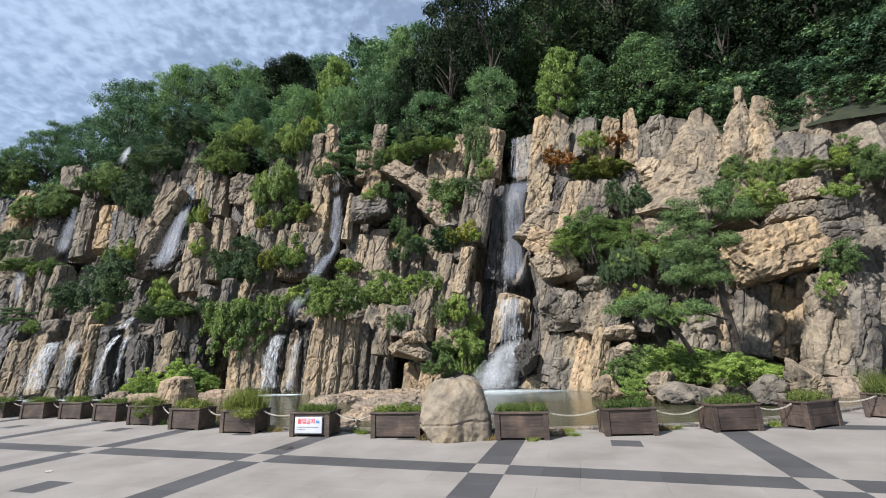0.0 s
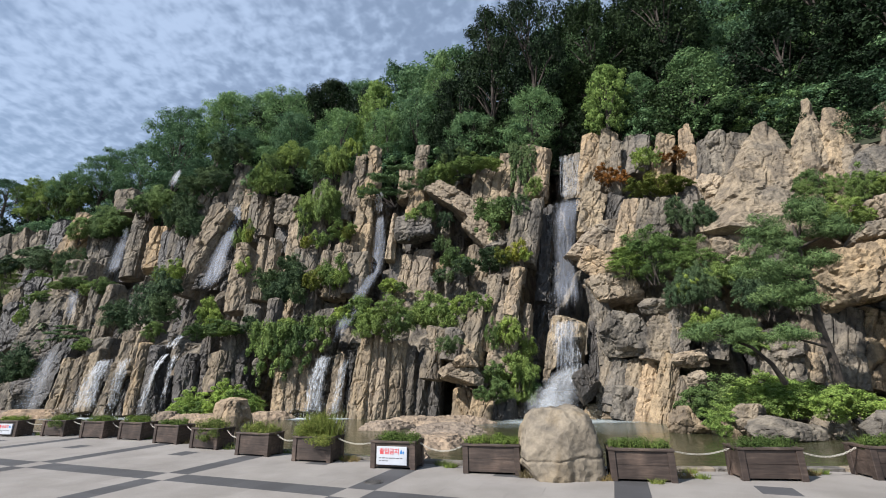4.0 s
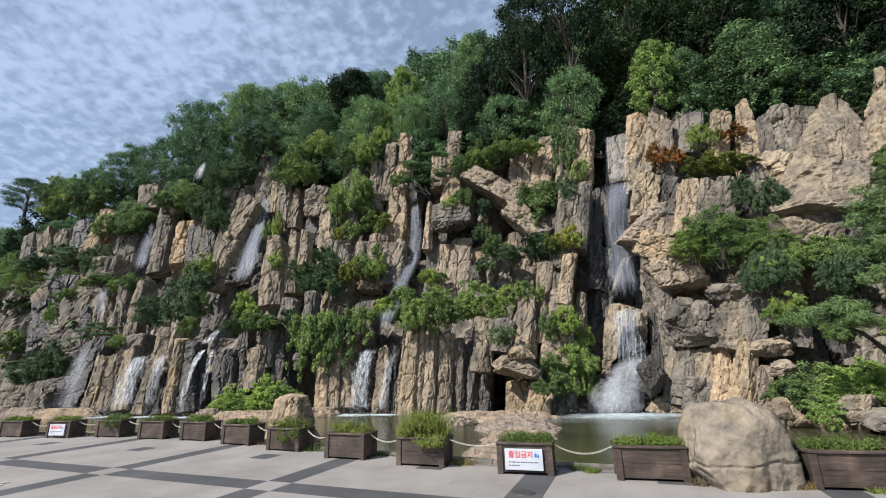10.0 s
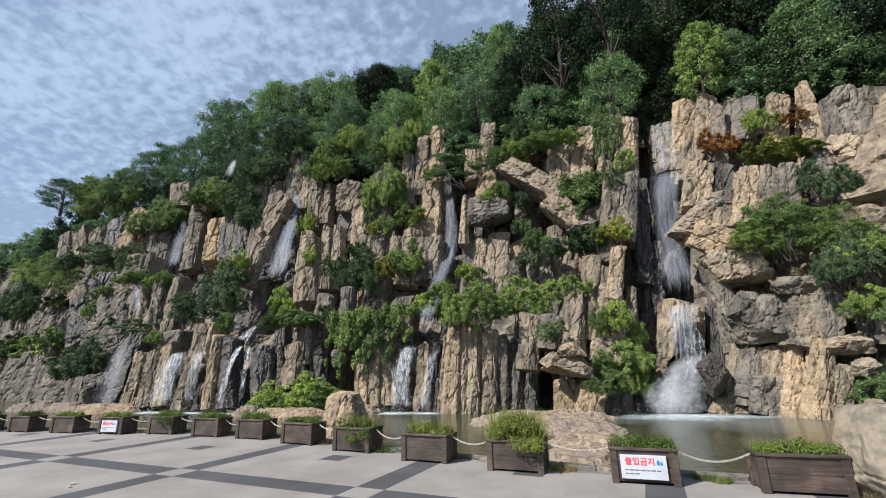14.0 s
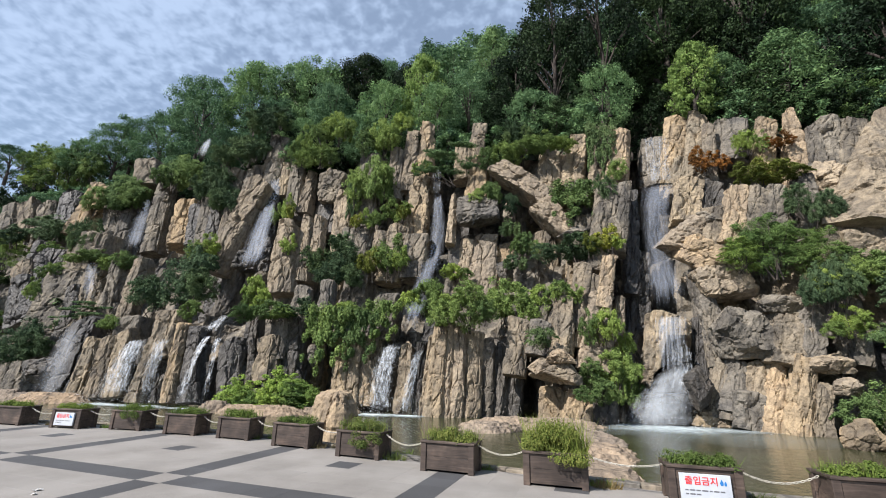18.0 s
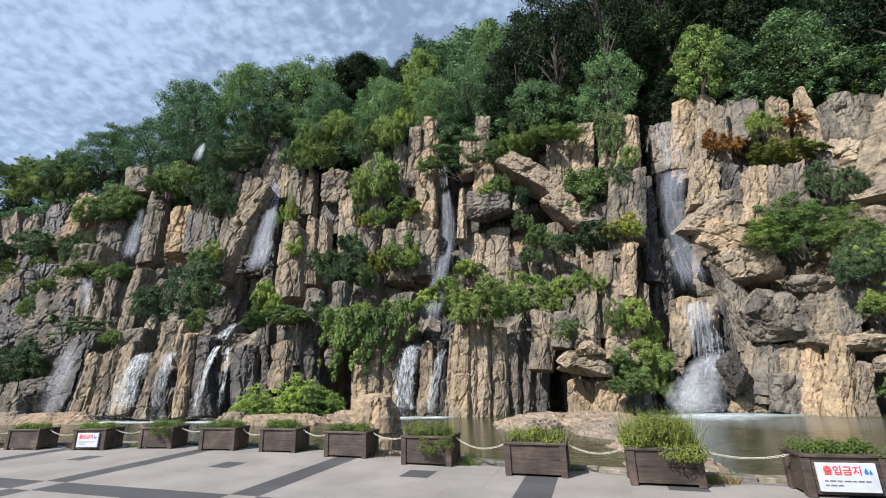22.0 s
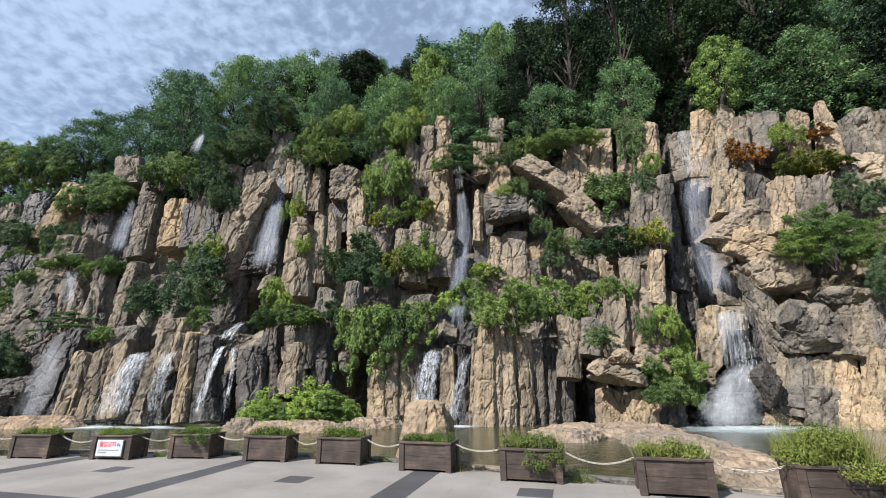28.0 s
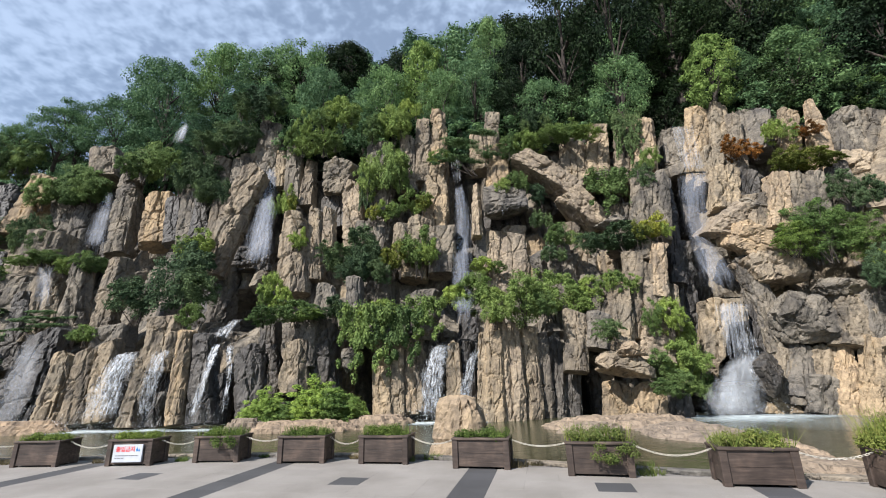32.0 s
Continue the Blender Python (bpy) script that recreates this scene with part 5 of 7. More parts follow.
SHRUB_KINDS = {
    "D": [make_shrub("D", "dark green leafy shrub on a rock ledge", LEAF_DARK, 31 + i, 15000, 0.029, 0.85, 0.2, 70) for i in range(2)],
    "M": [make_shrub("M", "green leafy shrub growing out of the rock", LEAF_MID, 41 + i, 15000, 0.029, 0.85, 0.3, 70) for i in range(3)],
    "L": [make_shrub("L", "bright green shrub growing out of the rock", LEAF_LIGHT, 51 + i, 14000, 0.029, 0.85, 0.3, 64) for i in range(2)],
    "Y": [make_shrub("Y", "yellowing shrub on a rock ledge", LEAF_YELLOW, 61, 9000, 0.034, 0.85, 0.3, 50), make_shrub("Y", "green shrub turning yellow on a ledge", LEAF_LIGHT, 62, 9000, 0.034, 0.85, 0.3, 50)],
    "R": [make_shrub("R", "rust-coloured autumn shrub on a ledge", LEAF_RUST, 63, 9000, 0.034, 0.85, 0.3, 44)],
    "I": [make_shrub("I", "dark green ivy hanging over the rock", leaf, 71 + i, 9000, 0.03, 1.3, 1.2, 90, 0.8) for i, leaf in enumerate((LEAF_DARK, LEAF_MID))],
    "J": [make_shrub("J", "broad dark juniper with soft layered foliage", LEAF_PINE, 91 + i, 24000, 0.03, 0.6, 0.0, 120, 0.18) for i in range(2)],
    "B": [make_shrub("B", "green bush at the water's edge", LEAF_FRESH, 95 + i, 13000, 0.026, 0.75, 0.2, 90, 0.7) for i in range(2)],
    "P": [make_shrub("P", "low pine with flat layered needle pads", LEAF_NEEDLE, 81 + i, 12000, 0.05, 0.45, 0.0, 63, 0.13) for i in range(2)],
}
SHRUBS_A = (
    ("D", -47, 22.46, 11.85, 10.02, 2.95),
    ("M", -38.34, 21.62, 14.37, 6.83, 4.05),
    ("M", -36.49, 21.48, 14.1, 3.46, 2.18),
    ("D", -38.56, 20.22, 9.79, 2.82, 4.24),
    ("M", -30.75, 20.57, 15.28, 5.22, 3.61),
    ("D", -26.22, 19.06, 13.34, 3.31, 3.22),
    ("D", -23.94, 15.2, 4.73, 5.56, 4.52),
    ("L", -23.81, 16.47, 8.01, 2.45, 2.01),
    ("M", -36.04, 18.87, 8.85, 3.67, 1.31),
    ("M", -32.87, 18.77, 8.09, 2.98, 1.87),
    ("L", -39.27, 18.22, 6.03, 1.79, 1.97),
    ("M", -38.69, 18.64, 7.72, 2.36, 1.49),
    ("D", -24.17, 18.21, 11.84, 2.96, 2.72),
    ("Y", -19.96, 18.67, 10.88, 1.85, 2.82),
    ("Y", -17.85, 16.37, 8.02, 1.2, 1.77),
    ("M", -17.95, 18.93, 15.29, 3.5, 2.25),
    ("L", -19.57, 19.19, 16.07, 1.89, 3.27),
    ("M", -13.61, 18.36, 11.97, 3.58, 4.36),
)
SHRUBS_B = (
    ("I", -14.59, 18.06, 10.59, 0.91, 2.66),
    ("Y", -13.55, 17.82, 9.96, 1.92, 1.85),
    ("Y", -11.92, 18.1, 10.31, 2.68, 2.38),
    ("M", -10.19, 18.81, 14.09, 1.56, 1.32),
    ("D", -14.84, 16.74, 6.91, 3.84, 2.93),
    ("Y", -11.65, 16.58, 6.65, 3.25, 3.11),
    ("D", -24.46, 19.2, 16.17, 4.43, 3.1),
    ("D", -22.5, 19.27, 18.6, 4.02, 2.68),
    ("M", -16.82, 18.81, 17.08, 3.37, 2.95),
    ("M", -13.61, 19.26, 16.17, 3.33, 3.33),
    ("L", -12.3, 20.55, 18.57, 1.75, 2.18),
    ("P", -8.06, 18.86, 13.3, 4.15, 2.76),
    ("M", -5.94, 18.22, 11.38, 2.17, 1.95),
    ("M", -5.12, 19.15, 14.24, 3.21, 2.3),
    ("D", -3.96, 19.98, 16.38, 2.15, 2.07),
    ("M", -2.28, 18.4, 14.72, 3.81, 1.68),
    ("I", 0.97, 17.85, 12.67, 1.73, 3.32),
    ("D", 0.58, 16.06, 10.26, 1.24, 1.87),
)
SHRUBS_C = (
    ("L", 1.47, 17.03, 11.81, 1.31, 2.03),
    ("I", -0.58, 16.74, 9.44, 3.02, 2.44),
    ("M", -3.53, 17.33, 7.87, 1.97, 1.78),
    ("D", -1.48, 15.66, 6.98, 3.58, 1.73),
    ("Y", 0.12, 15.03, 7.18, 2.06, 1.83),
    ("D", -4.37, 18.5, 10.68, 1.29, 1.93),
    ("D", -4.51, 18.1, 9.21, 1.52, 1.38),
    ("R", 5.92, 16.41, 11.81, 2.03, 1.72),
    ("Y", 7.81, 15.2, 10.3, 3.48, 1.8),
    ("L", 7.83, 16.08, 12.62, 1.75, 1.81),
    ("R", 9.07, 15.96, 12.73, 1.54, 0.94),
    ("D", 8.11, 13.92, 8.35, 1.43, 1.69),
    ("J", 7.09, 13.95, 5.84, 5.03, 3.02),
    ("D", 7.37, 12.35, 4.18, 1.77, 1.99),
    ("D", -4.2, 16.89, 6.9, 1.6, 1.28),
    ("D", -37.74, 17.1, 1.36, 5.12, 3.62),
    ("P", -33.21, 17.46, 4.25, 3.94, 1.42),
    ("M", -27.48, 14.51, 3.46, 1.82, 1.14),
)
SHRUBS_D = (
    ("L", -22.01, 14.05, 3.92, 1.4, 1.66),
    ("L", -17.54, 13.74, 4.49, 1.9, 2.64),
    ("M", -16.77, 13.27, 3.83, 3.41, 1.35),
    ("D", -14.97, 13.71, 3.96, 1.95, 1.3),
    ("D", -13.92, 15.68, 5.89, 3.02, 2.36),
    ("L", -12.7, 13.91, 3.77, 2.16, 1.58),
    ("I", -13.18, 13.28, 1.41, 2.23, 3.06),
    ("I", -11.79, 13.55, 1.63, 2.12, 2.67),
    ("I", -10.66, 13.89, 2.73, 1.87, 2.1),
    ("L", -8.31, 14.3, 4.17, 3.06, 2.54),
    ("M", -6.57, 13.52, 3.54, 3.37, 2.5),
    ("M", -4.28, 15.58, 4.05, 3.84, 2.77),
    ("L", -3.23, 15.29, 4.6, 2.02, 1.73),
    ("L", -1.78, 14.48, 4.81, 1.65, 1.48),
    ("B", -16.76, 12.45, -0.36, 2.67, 1.6),
    ("B", -15.41, 12.55, -0.35, 3.19, 2.02),
    ("B", -14.13, 13.06, -0.35, 2.69, 1.67),
    ("B", -15.97, 12.5, -0.45, 2.91, 1.16),
)
SHRUBS_E = (
    ("B", -14.64, 12.85, -0.44, 2.92, 1.17),
    ("L", -0.51, 13.74, 2.93, 1.79, 2.04),
    ("M", -0.26, 13.91, 1.05, 2.75, 2.1),
    ("D", -2.99, 12.71, 2.49, 1.47, 1.23),
    ("M", -0.89, 12.62, 0.45, 1.93, 1.11),
    ("L", 0.56, 14.43, 2.21, 1.03, 1.7),
    ("M", 0.31, 14.15, 0.14, 1.65, 2.79),
    ("L", -7.62, 17.7, 6.7, 2.04, 1.36),
    ("D", 8.12, 12.41, 4.38, 1.63, 2.14),
    ("L", 7.63, 12.38, 4.54, 1.02, 1.27),
    ("D", 9.06, 13.9, 7.95, 1.76, 1.76),
    ("M", 9.7, 12.92, 5.03, 3, 1.86),
    ("D", 10.56, 12.08, 3.72, 2.89, 2.31),
    ("L", 7.88, 12.27, 3.08, 1.78, 1.28),
    ("M", 7.67, 10.64, -0.03, 3.22, 1.93),
    ("B", 8.5, 9.46, 0.15, 2.55, 1.3),
    ("B", 10.99, 11.13, 0.05, 2.53, 1.35),
    ("B", 6.66, 8.5, -0.42, 1.15, 1.12),
    ("B", 9.27, 9.20, 0.13, 2.71, 1.38),
    ("B", 9.89, 7.70, 0.24, 2.12, 1.09),
    ("B", 8.33, 9.60, 0.15, 2.38, 1.51),
)
SHRUBS_F = (
    ("M", 9.6, 11.57, 2.06, 2.06, 1.37),
    ("M", 13.92, 13.49, 9, 1.78, 1.78),
    ("L", 15.09, 12.32, 8.19, 1.91, 1.86),
    ("L", 16.17, 12.03, 8.64, 2.33, 0.88),
    ("L", 18.22, 12.81, 9.15, 1.76, 1.6),
    ("M", 13.63, 12.07, 7.01, 2.24, 1.67),
    ("Y", 15.88, 10.37, 6.62, 1.48, 1.39),
    ("M", 14.6, 9.31, 3.65, 1.34, 1.76),
    ("L", 13.65, 8.94, 2.88, 0.86, 1.3),
    ("M", 12.75, 10.63, 4.88, 0.75, 0.8),
    ("M", 18.53, 11.94, 7.83, 2.01, 2.26),
    ("M", 13.4, 13.39, 8.24, 1.98, 1.42),
    ("J", -54.74, 23.7, 10.44, 10.41, 5.06),
    ("D", -53.22, 20.99, 6.64, 4.86, 5.08),
    ("J", -53.88, 25.76, 21.25, 7.42, 3.71),
    ("J", -42.79, 20.66, 9.91, 3.01, 1.62),
    ("M", -54.74, 26.33, 19.7, 4.68, 3.15),
    ("M", -50.08, 26.67, 19.41, 3.89, 2.79),
)
SHRUBS_G = (
    ("M", -49.76, 26.15, 20.27, 7.15, 5.06),
)
SHRUBS = (SHRUBS_A, SHRUBS_B, SHRUBS_C, SHRUBS_D, SHRUBS_E, SHRUBS_F, SHRUBS_G)
rng_s = random.Random(5)
for group_rows in SHRUBS:
    for kind, x, y, z, w, h in group_rows:
        # a wide shrub is a clump of three of uneven size, grown into one another
        pieces = ((0, 0, 0, 1, 1),)
        if kind not in "IP" and w > 1.5:
            side = rng_s.choice((-1, 1))
            pieces = ((0.1 * side, 0, 0, 0.74, 1), (-0.27 * side, -0.12, -0.04, 0.52, 0.62 + 0.2 * rng_s.random()), (0.3 * side, -0.1, 0.06, 0.44, 0.5 + 0.2 * rng_s.random()))
        for ox, oy, oz, wide, high in pieces:
            turn = rng_s.choice((0, 14, -14, 25)) + (0 if kind == "I" else rng_s.choice((0, 180)))
            copy_thing(rng_s.choice(SHRUB_KINDS[kind]), pose(x + ox * w, y + oy * min(w, 2.4), z + oz * h, 0, 0, turn) @ Matrix.Diagonal((w * wide, min(w * 0.9 * wide, 2.2), h * high, 1)))
# the far end of the cliff, past the falls: columns and dark shrubs
rng_e = random.Random(8)
FAR_SHRUBS = [make_shrub("F", "dark green shrub on the far cliff", leaf, 101 + i, 1800, 0.065, 0.8, 0.2, 22) for i, leaf in enumerate((LEAF_DARK, LEAF_DARK, LEAF_MID))]
far_rocks = bmesh.new()
for i in range(46):
    x = -38 - 62 * (i + rng_e.random()) / 46
    for z0, top_z in ((-0.6, 4.5), (4.0, 9.5), (9.0, 15.5)):
        h, w = (top_z - z0) * (0.7 + 0.4 * rng_e.random()), 1.6 + 1.4 * rng_e.random()
        if rng_e.random() < 0.8:
            me = rock_mesh(w, 1.8, h, 3000 + i * 3 + int(z0), ROCK_GREY, 0, 0.45)
            me.transform(pose(x, float(back_y(x, z0 + h / 2)) + 0.5, z0, -8, rng_e.uniform(0, 8), 0))
            far_rocks.from_mesh(me)
            bpy.data.meshes.remove(me)
        if rng_e.random() < 0.6:
            s = 1.8 + 2.2 * rng_e.random()
            copy_thing(rng_e.choice(FAR_SHRUBS), pose(x + 1, float(back_y(x, top_z)) - 0.9, top_z - 1.2, 0, 0, rng_e.random() * 360) @ Matrix.Diagonal((s * 1.3, s, s, 1)))
tagged(part("far_columns", far_rocks, ROCK_GREY, cliff), kind="stuff")
for obs in (*SHRUB_KINDS.values(), FAR_SHRUBS):
    for ob in obs:
        for o in (*ob.children_recursive, ob):
            bpy.data.objects.remove(o)

# trees at known places
TREES_A = (
    (8, -31.8, 28, 26.1, 9.3, 8.1),
    (3, -22.9, 26, 23.3, 8.7, 7.2),
    (1, -20.4, 31, 28.3, 9.2, 6.9),
    (4, -12.2, 24, 20.7, 8, 4.5),
    (2, -14.5, 23, 18.6, 5.6, 4.6),
    (8, -6.3, 26, 23.3, 8.9, 5.8),
    (3, -7.8, 23, 19.1, 5.8, 4.8),
    (0, -3.9, 23, 19.5, 6.6, 5),
    (0, -1.2, 22, 21.4, 9.8, 6.6),
    (0, 2.2, 21, 20.7, 10.4, 6.5),
    (2, 1.5, 20, 16.4, 5.8, 4.6),
    (4, 6.4, 18.25, 16.3, 5, 3.4),
    (8, 12.0, 19.6, 16.4, 6.2, 7.0),
    (8, 9.0, 19.4, 16.4, 5, 4.6),
    # crowns darkened in colour, for the shaded wood at the right
    (5, 19.5, 21.5, 18, 5.6, 5.2),
    (5, 23.4, 20.5, 16.8, 4.4, 5.2),
    (8, 15.2, 18.6, 15.2, 3.2, 4.8),
    (3, 18.4, 18.6, 15.0, 3.0, 4.6),
    (2, 16.2, 21, 19.5, 6, 5),
    (1, 6.7, 22, 21, 9.4, 6.4),
    (0, 11.8, 22, 21.7, 9.3, 6.9),
)
TREES_B = (
    (3, 18.3, 24, 22.1, 9.6, 6.9),
    (2, -46.4, 27, 21.9, 7.4, 8.5),
    (2, -40.2, 26, 20.9, 7.2, 7.4),
    (3, -35, 25.5, 20.1, 8.5, 7),
    (2, -49.2, 26, 21, 5.4, 7.8),
    (2, -55, 27, 21.7, 4.3, 8.3),
    (2, -62.8, 28, 22.2, 4.5, 9.6),
    (3, -25.8, 23.5, 19.9, 4.8, 5.6),
    (2, -29.5, 24, 18.9, 3.3, 4.7),
    (2, -19.4, 23.5, 18.8, 6.4, 4.4),
    (2, -22.3, 22, 17.7, 4, 4.2),
    (2, -15.9, 22, 16.7, 4.6, 4),
    (2, -10, 22.5, 18.3, 4.9, 3.9),
    (2, -3.5, 21.5, 16.7, 5, 4.6),
    (1, -1.2, 21.5, 16.5, 4, 3.4),
    (2, -38.1, 30, 24.7, 9.2, 7.4),
)
TREES_C = (
    (0, -14.8, 28, 22.6, 8, 4.9),
    (2, -27.9, 29, 24.5, 8.8, 6.8),
    (2, -32.1, 28, 25.2, 10.8, 8.5),
    (3, -45.5, 28, 22.8, 7.3, 7.8),
    (8, -24.7, 28.5, 25.7, 9, 6.8),
    (1, -19.8, 31, 28.3, 9.2, 7),
    (2, -39.8, 29.5, 26, 7.8, 7.8),
    (3, -29.6, 30, 27.7, 8.2, 6.4),
)
TREES = (TREES_A, TREES_B, TREES_C)
for group_rows in TREES:
    for k, x, y, z, h, w in group_rows:
        tall, wide = ((10, 3.6), (11, 3.2), (9, 3.4), (8, 3.0), (6.5, 2.2), (11, 2.8), (10, 3.6), (9.5, 3.4), (8, 3.0))[k]
        s = h * 1.25 / tall
        plant(protos[k], x, y, z - 0.22 * h, s, (x * 77) % 360, min(1.4, w / (2 * wide * s) * 0.92))

# ---- the forest on the hillside ----
rng_f = random.Random(11)
for ring, (d0, count, size) in enumerate(((0.4, 50, 0.5), (4.0, 36, 0.76), (9.0, 26, 0.95), (15.0, 18, 1.1), (22.0, 16, 1.2))):
    for i in range(count):
        x = -95 + (i + rng_f.random() * 0.8) * 140.0 / count
        y, z = hill_z(x, d0 + rng_f.random() * 2.5)
        if ring == 0 and (x < -19 or x > 3):
            continue
        # on the right mostly crowns whose colour carries the shade of the wood
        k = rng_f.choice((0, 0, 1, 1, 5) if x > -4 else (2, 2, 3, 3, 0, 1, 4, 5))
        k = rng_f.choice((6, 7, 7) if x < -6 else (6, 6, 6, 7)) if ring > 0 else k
        s = size * (0.75 + 0.5 * rng_f.random())
        if x < 33:
            plant(protos[k], x, y, z - 0.3, s, rng_f.random() * 360)
for i in range(30):
    x = 5 + 28 * (i + rng_f.random()) / 30
    y, z = hill_z(x, 6.2 + 6 * rng_f.random())
    plant(protos[rng_f.choice((0, 1, 2, 3, 5))], x, y, z - 0.6, 0.7 + 0.35 * rng_f.random(), rng_f.random() * 360)
# undergrowth along the top of the cliff
for i in range(56):
    x = -24 + 66 * (i + rng_f.random()) / 56
    y, z = hill_z(x, (0.1 if x < 10 else 2.6) + 2.2 * rng_f.random())
    plant(protos[rng_f.choice((9, 10))], x, y - 0.4, z - 0.6, 0.62 + 0.4 * rng_f.random(), rng_f.random() * 360, 1.25)
for i in range(44):
    x = 8.5 + 17 * (i + rng_f.random()) / 44
    y, z = hill_z(x, 2.2 + 4.0 * rng_f.random())
    plant(protos[rng_f.choice((9, 10, 10))], x, y, z - 0.6, 0.6 + 0.35 * rng_f.random(), rng_f.random() * 360, 1.25)
for i in range(28):
    x = 16 + 12 * (i + rng_f.random()) / 22
    y, z = hill_z(x, 1.5 + 2.4 * rng_f.random())
    plant(protos[9 + i % 2], x, y, z - 0.5, 0.5 + 0.35 * rng_f.random(), rng_f.random() * 360, 1.3)
for i in range(14):
    x = 15.6 + 7.0 * (i + rng_f.random()) / 14
    y, z = hill_z(x, 0.7 + 1.1 * rng_f.random())
    plant(protos[9 + i % 2], x, y, z - 0.5, 0.36 + 0.16 * rng_f.random(), rng_f.random() * 360, 1.4)
for ob in protos:
    for o in (*ob.children_recursive, ob):
        bpy.data.objects.remove(o)


# ---- planters ----
def make_planter(width, depth=0.48, high=0.46):
    """A plank box with corner posts and a rim; origin at its front left foot."""
    box_ = empty("planter", Matrix(), "dark brown stained wooden plank planter on the paving", "planter", "planters along the pool")
    for i in range(2):
        z0 = 0.03 + i * (high - 0.07) / 2
        for y0, y1 in ((0.022, 0.05), (depth - 0.05, depth - 0.022)):
            bm = bmesh.new()
            box(bm, 0.03, width - 0.03, y0, y1, z0 + 0.0015, z0 + (high - 0.07) / 2 - 0.0015, 0.003)
            part("plank", bm, WOOD, box_)
        for x0, x1 in ((0.022, 0.05), (width - 0.05, width - 0.022)):
            bm = bmesh.new()
            box(bm, x0, x1, 0.055, depth - 0.055, z0 + 0.0015, z0 + (high - 0.07) / 2 - 0.0015, 0.003)
            part("plank", bm, WOOD, box_)
    for x0 in (0, width - 0.095):
        for y0 in (0, depth - 0.095):
            bm = bmesh.new()
            box(bm, x0, x0 + 0.095, y0, y0 + 0.095, 0.0, high - 0.038, 0.006)
            part("corner_post", bm, WOOD, box_)
    for x0, x1, y0, y1 in ((-0.01, width + 0.01, -0.01, 0.085), (-0.01, width + 0.01, depth - 0.085, depth + 0.01),
                           (-0.01, 0.085, 0.087, depth - 0.087), (width - 0.085, width + 0.01, 0.087, depth - 0.087)):
        bm = bmesh.new()
        box(bm, x0, x1, y0, y1, high - 0.036, high, 0.005)
        part("rim_board", bm, WOOD, box_)
    bm = bmesh.new()
    box(bm, 0.052, width - 0.052, 0.052, depth - 0.052, high - 0.11, high - 0.05)
    part("soil", bm, SOIL, box_)
    return box_


PLANTERS = (  # front left foot x, y, turn, width
    (9.75, 1.7, 45, 0.95),     (7.69, 0.66, 31, 0.92), (6.1, 0.47, 10, 0.86), (4.22, 0.14, 5, 0.9), (2.33, -0.17, 0, 0.93), (0.0, 0.0, -1, 0.96), (-1.734, 0.17, -3, 0.86),
    (-3.573, 0.58, -6, 0.9), (-5.23, 1.03, -8, 0.9), (-7.04, 1.72, -10, 0.92), (-8.76, 2.34, -10, 0.93), (-10.45, 2.81, -7, 0.9),
    (-12.0, 2.95, -3, 0.9), (-13.73, 3.12, 0, 0.9), (-15.3, 2.9, 0, 0.9), (-17.23, 2.9, 0, 0.95), (-19.0, 2.85, 0, 0.9), (-20.8, 2.8, 0, 0.9), (-22.6, 2.75, 0, 0.9), (-24.4, 2.7, 0, 0.9))
planter_protos = {}
for x, y, turn, width in PLANTERS:
    if width not in planter_protos:
        planter_protos[width] = make_planter(width)
    copy_thing(planter_protos[width], pose(x, y, 0, 0, 0, turn))
for ob in planter_protos.values():
    for o in (*ob.children_recursive, ob):
        bpy.data.objects.remove(o)


# ---- plants in the planters ----
def make_planting(width, high, seed, leaf, count, spill=0.0, size=0.038):
    """A mat of weeds for a planter; origin at the planter's front left foot."""
    rng = np.random.default_rng(seed)
    n = 26 if high < 0.3 else 44
    c = np.stack([0.06 + (width - 0.12) * rng.random(n), 0.06 + 0.36 * rng.random(n), 0.44 + high * (0.1 + 0.75 * rng.random(n) ** 1.3)], 1)
    mid = 1 - np.abs(c[:, 0] / width - 0.5) * (1.1 if high > 0.3 else 0.3)
    c[:, 2] = 0.44 + (c[:, 2] - 0.44) * mid
    if spill:
        k = rng.random(n) < (0.35 if high < 0.3 else 0.12)
        c[k, 1] = -0.06 - 0.05 * rng.random(k.sum())
        c[k, 0] = width * (0.45 + 0.55 * rng.random(k.sum()))
        c[k, 2] = 0.44 - spill * rng.random(k.sum())
    r = np.full(n, 0.10 if high < 0.3 else 0.15)
    v, f = leaf_cloud(rng, c, r, count, size, 0.75, 0.1, 0.4)
    # grass blades and thin stalks standing up
    m = 160 if high < 0.3 else 420
    bx, by = width * rng.random(m), 0.04 + 0.40 * rng.random(m)
    wild = 0.07 if high < 0.3 else 0.13
    tip = np.stack([bx + rng.normal(size=m) * wild, by + rng.normal(size=m) * wild, 0.46 + min(high, 0.3) * (0.6 + 0.7 * rng.random(m)) * (1 if high < 0.3 else 1.4)], 1)
    foot = np.stack([bx, by, np.full(m, 0.40)], 1)
    side = np.stack([np.full(m, 0.006), rng.normal(size=m) * 0.004, np.zeros(m)], 1)
    bv = np.stack([foot - side, foot + side, tip], 1).reshape(-1, 3)
    return mesh_of("foliage", v, f, leaf), mesh_of("grass", bv, [(3 * i, 3 * i + 1, 3 * i + 2) for i in range(m)], leaf)


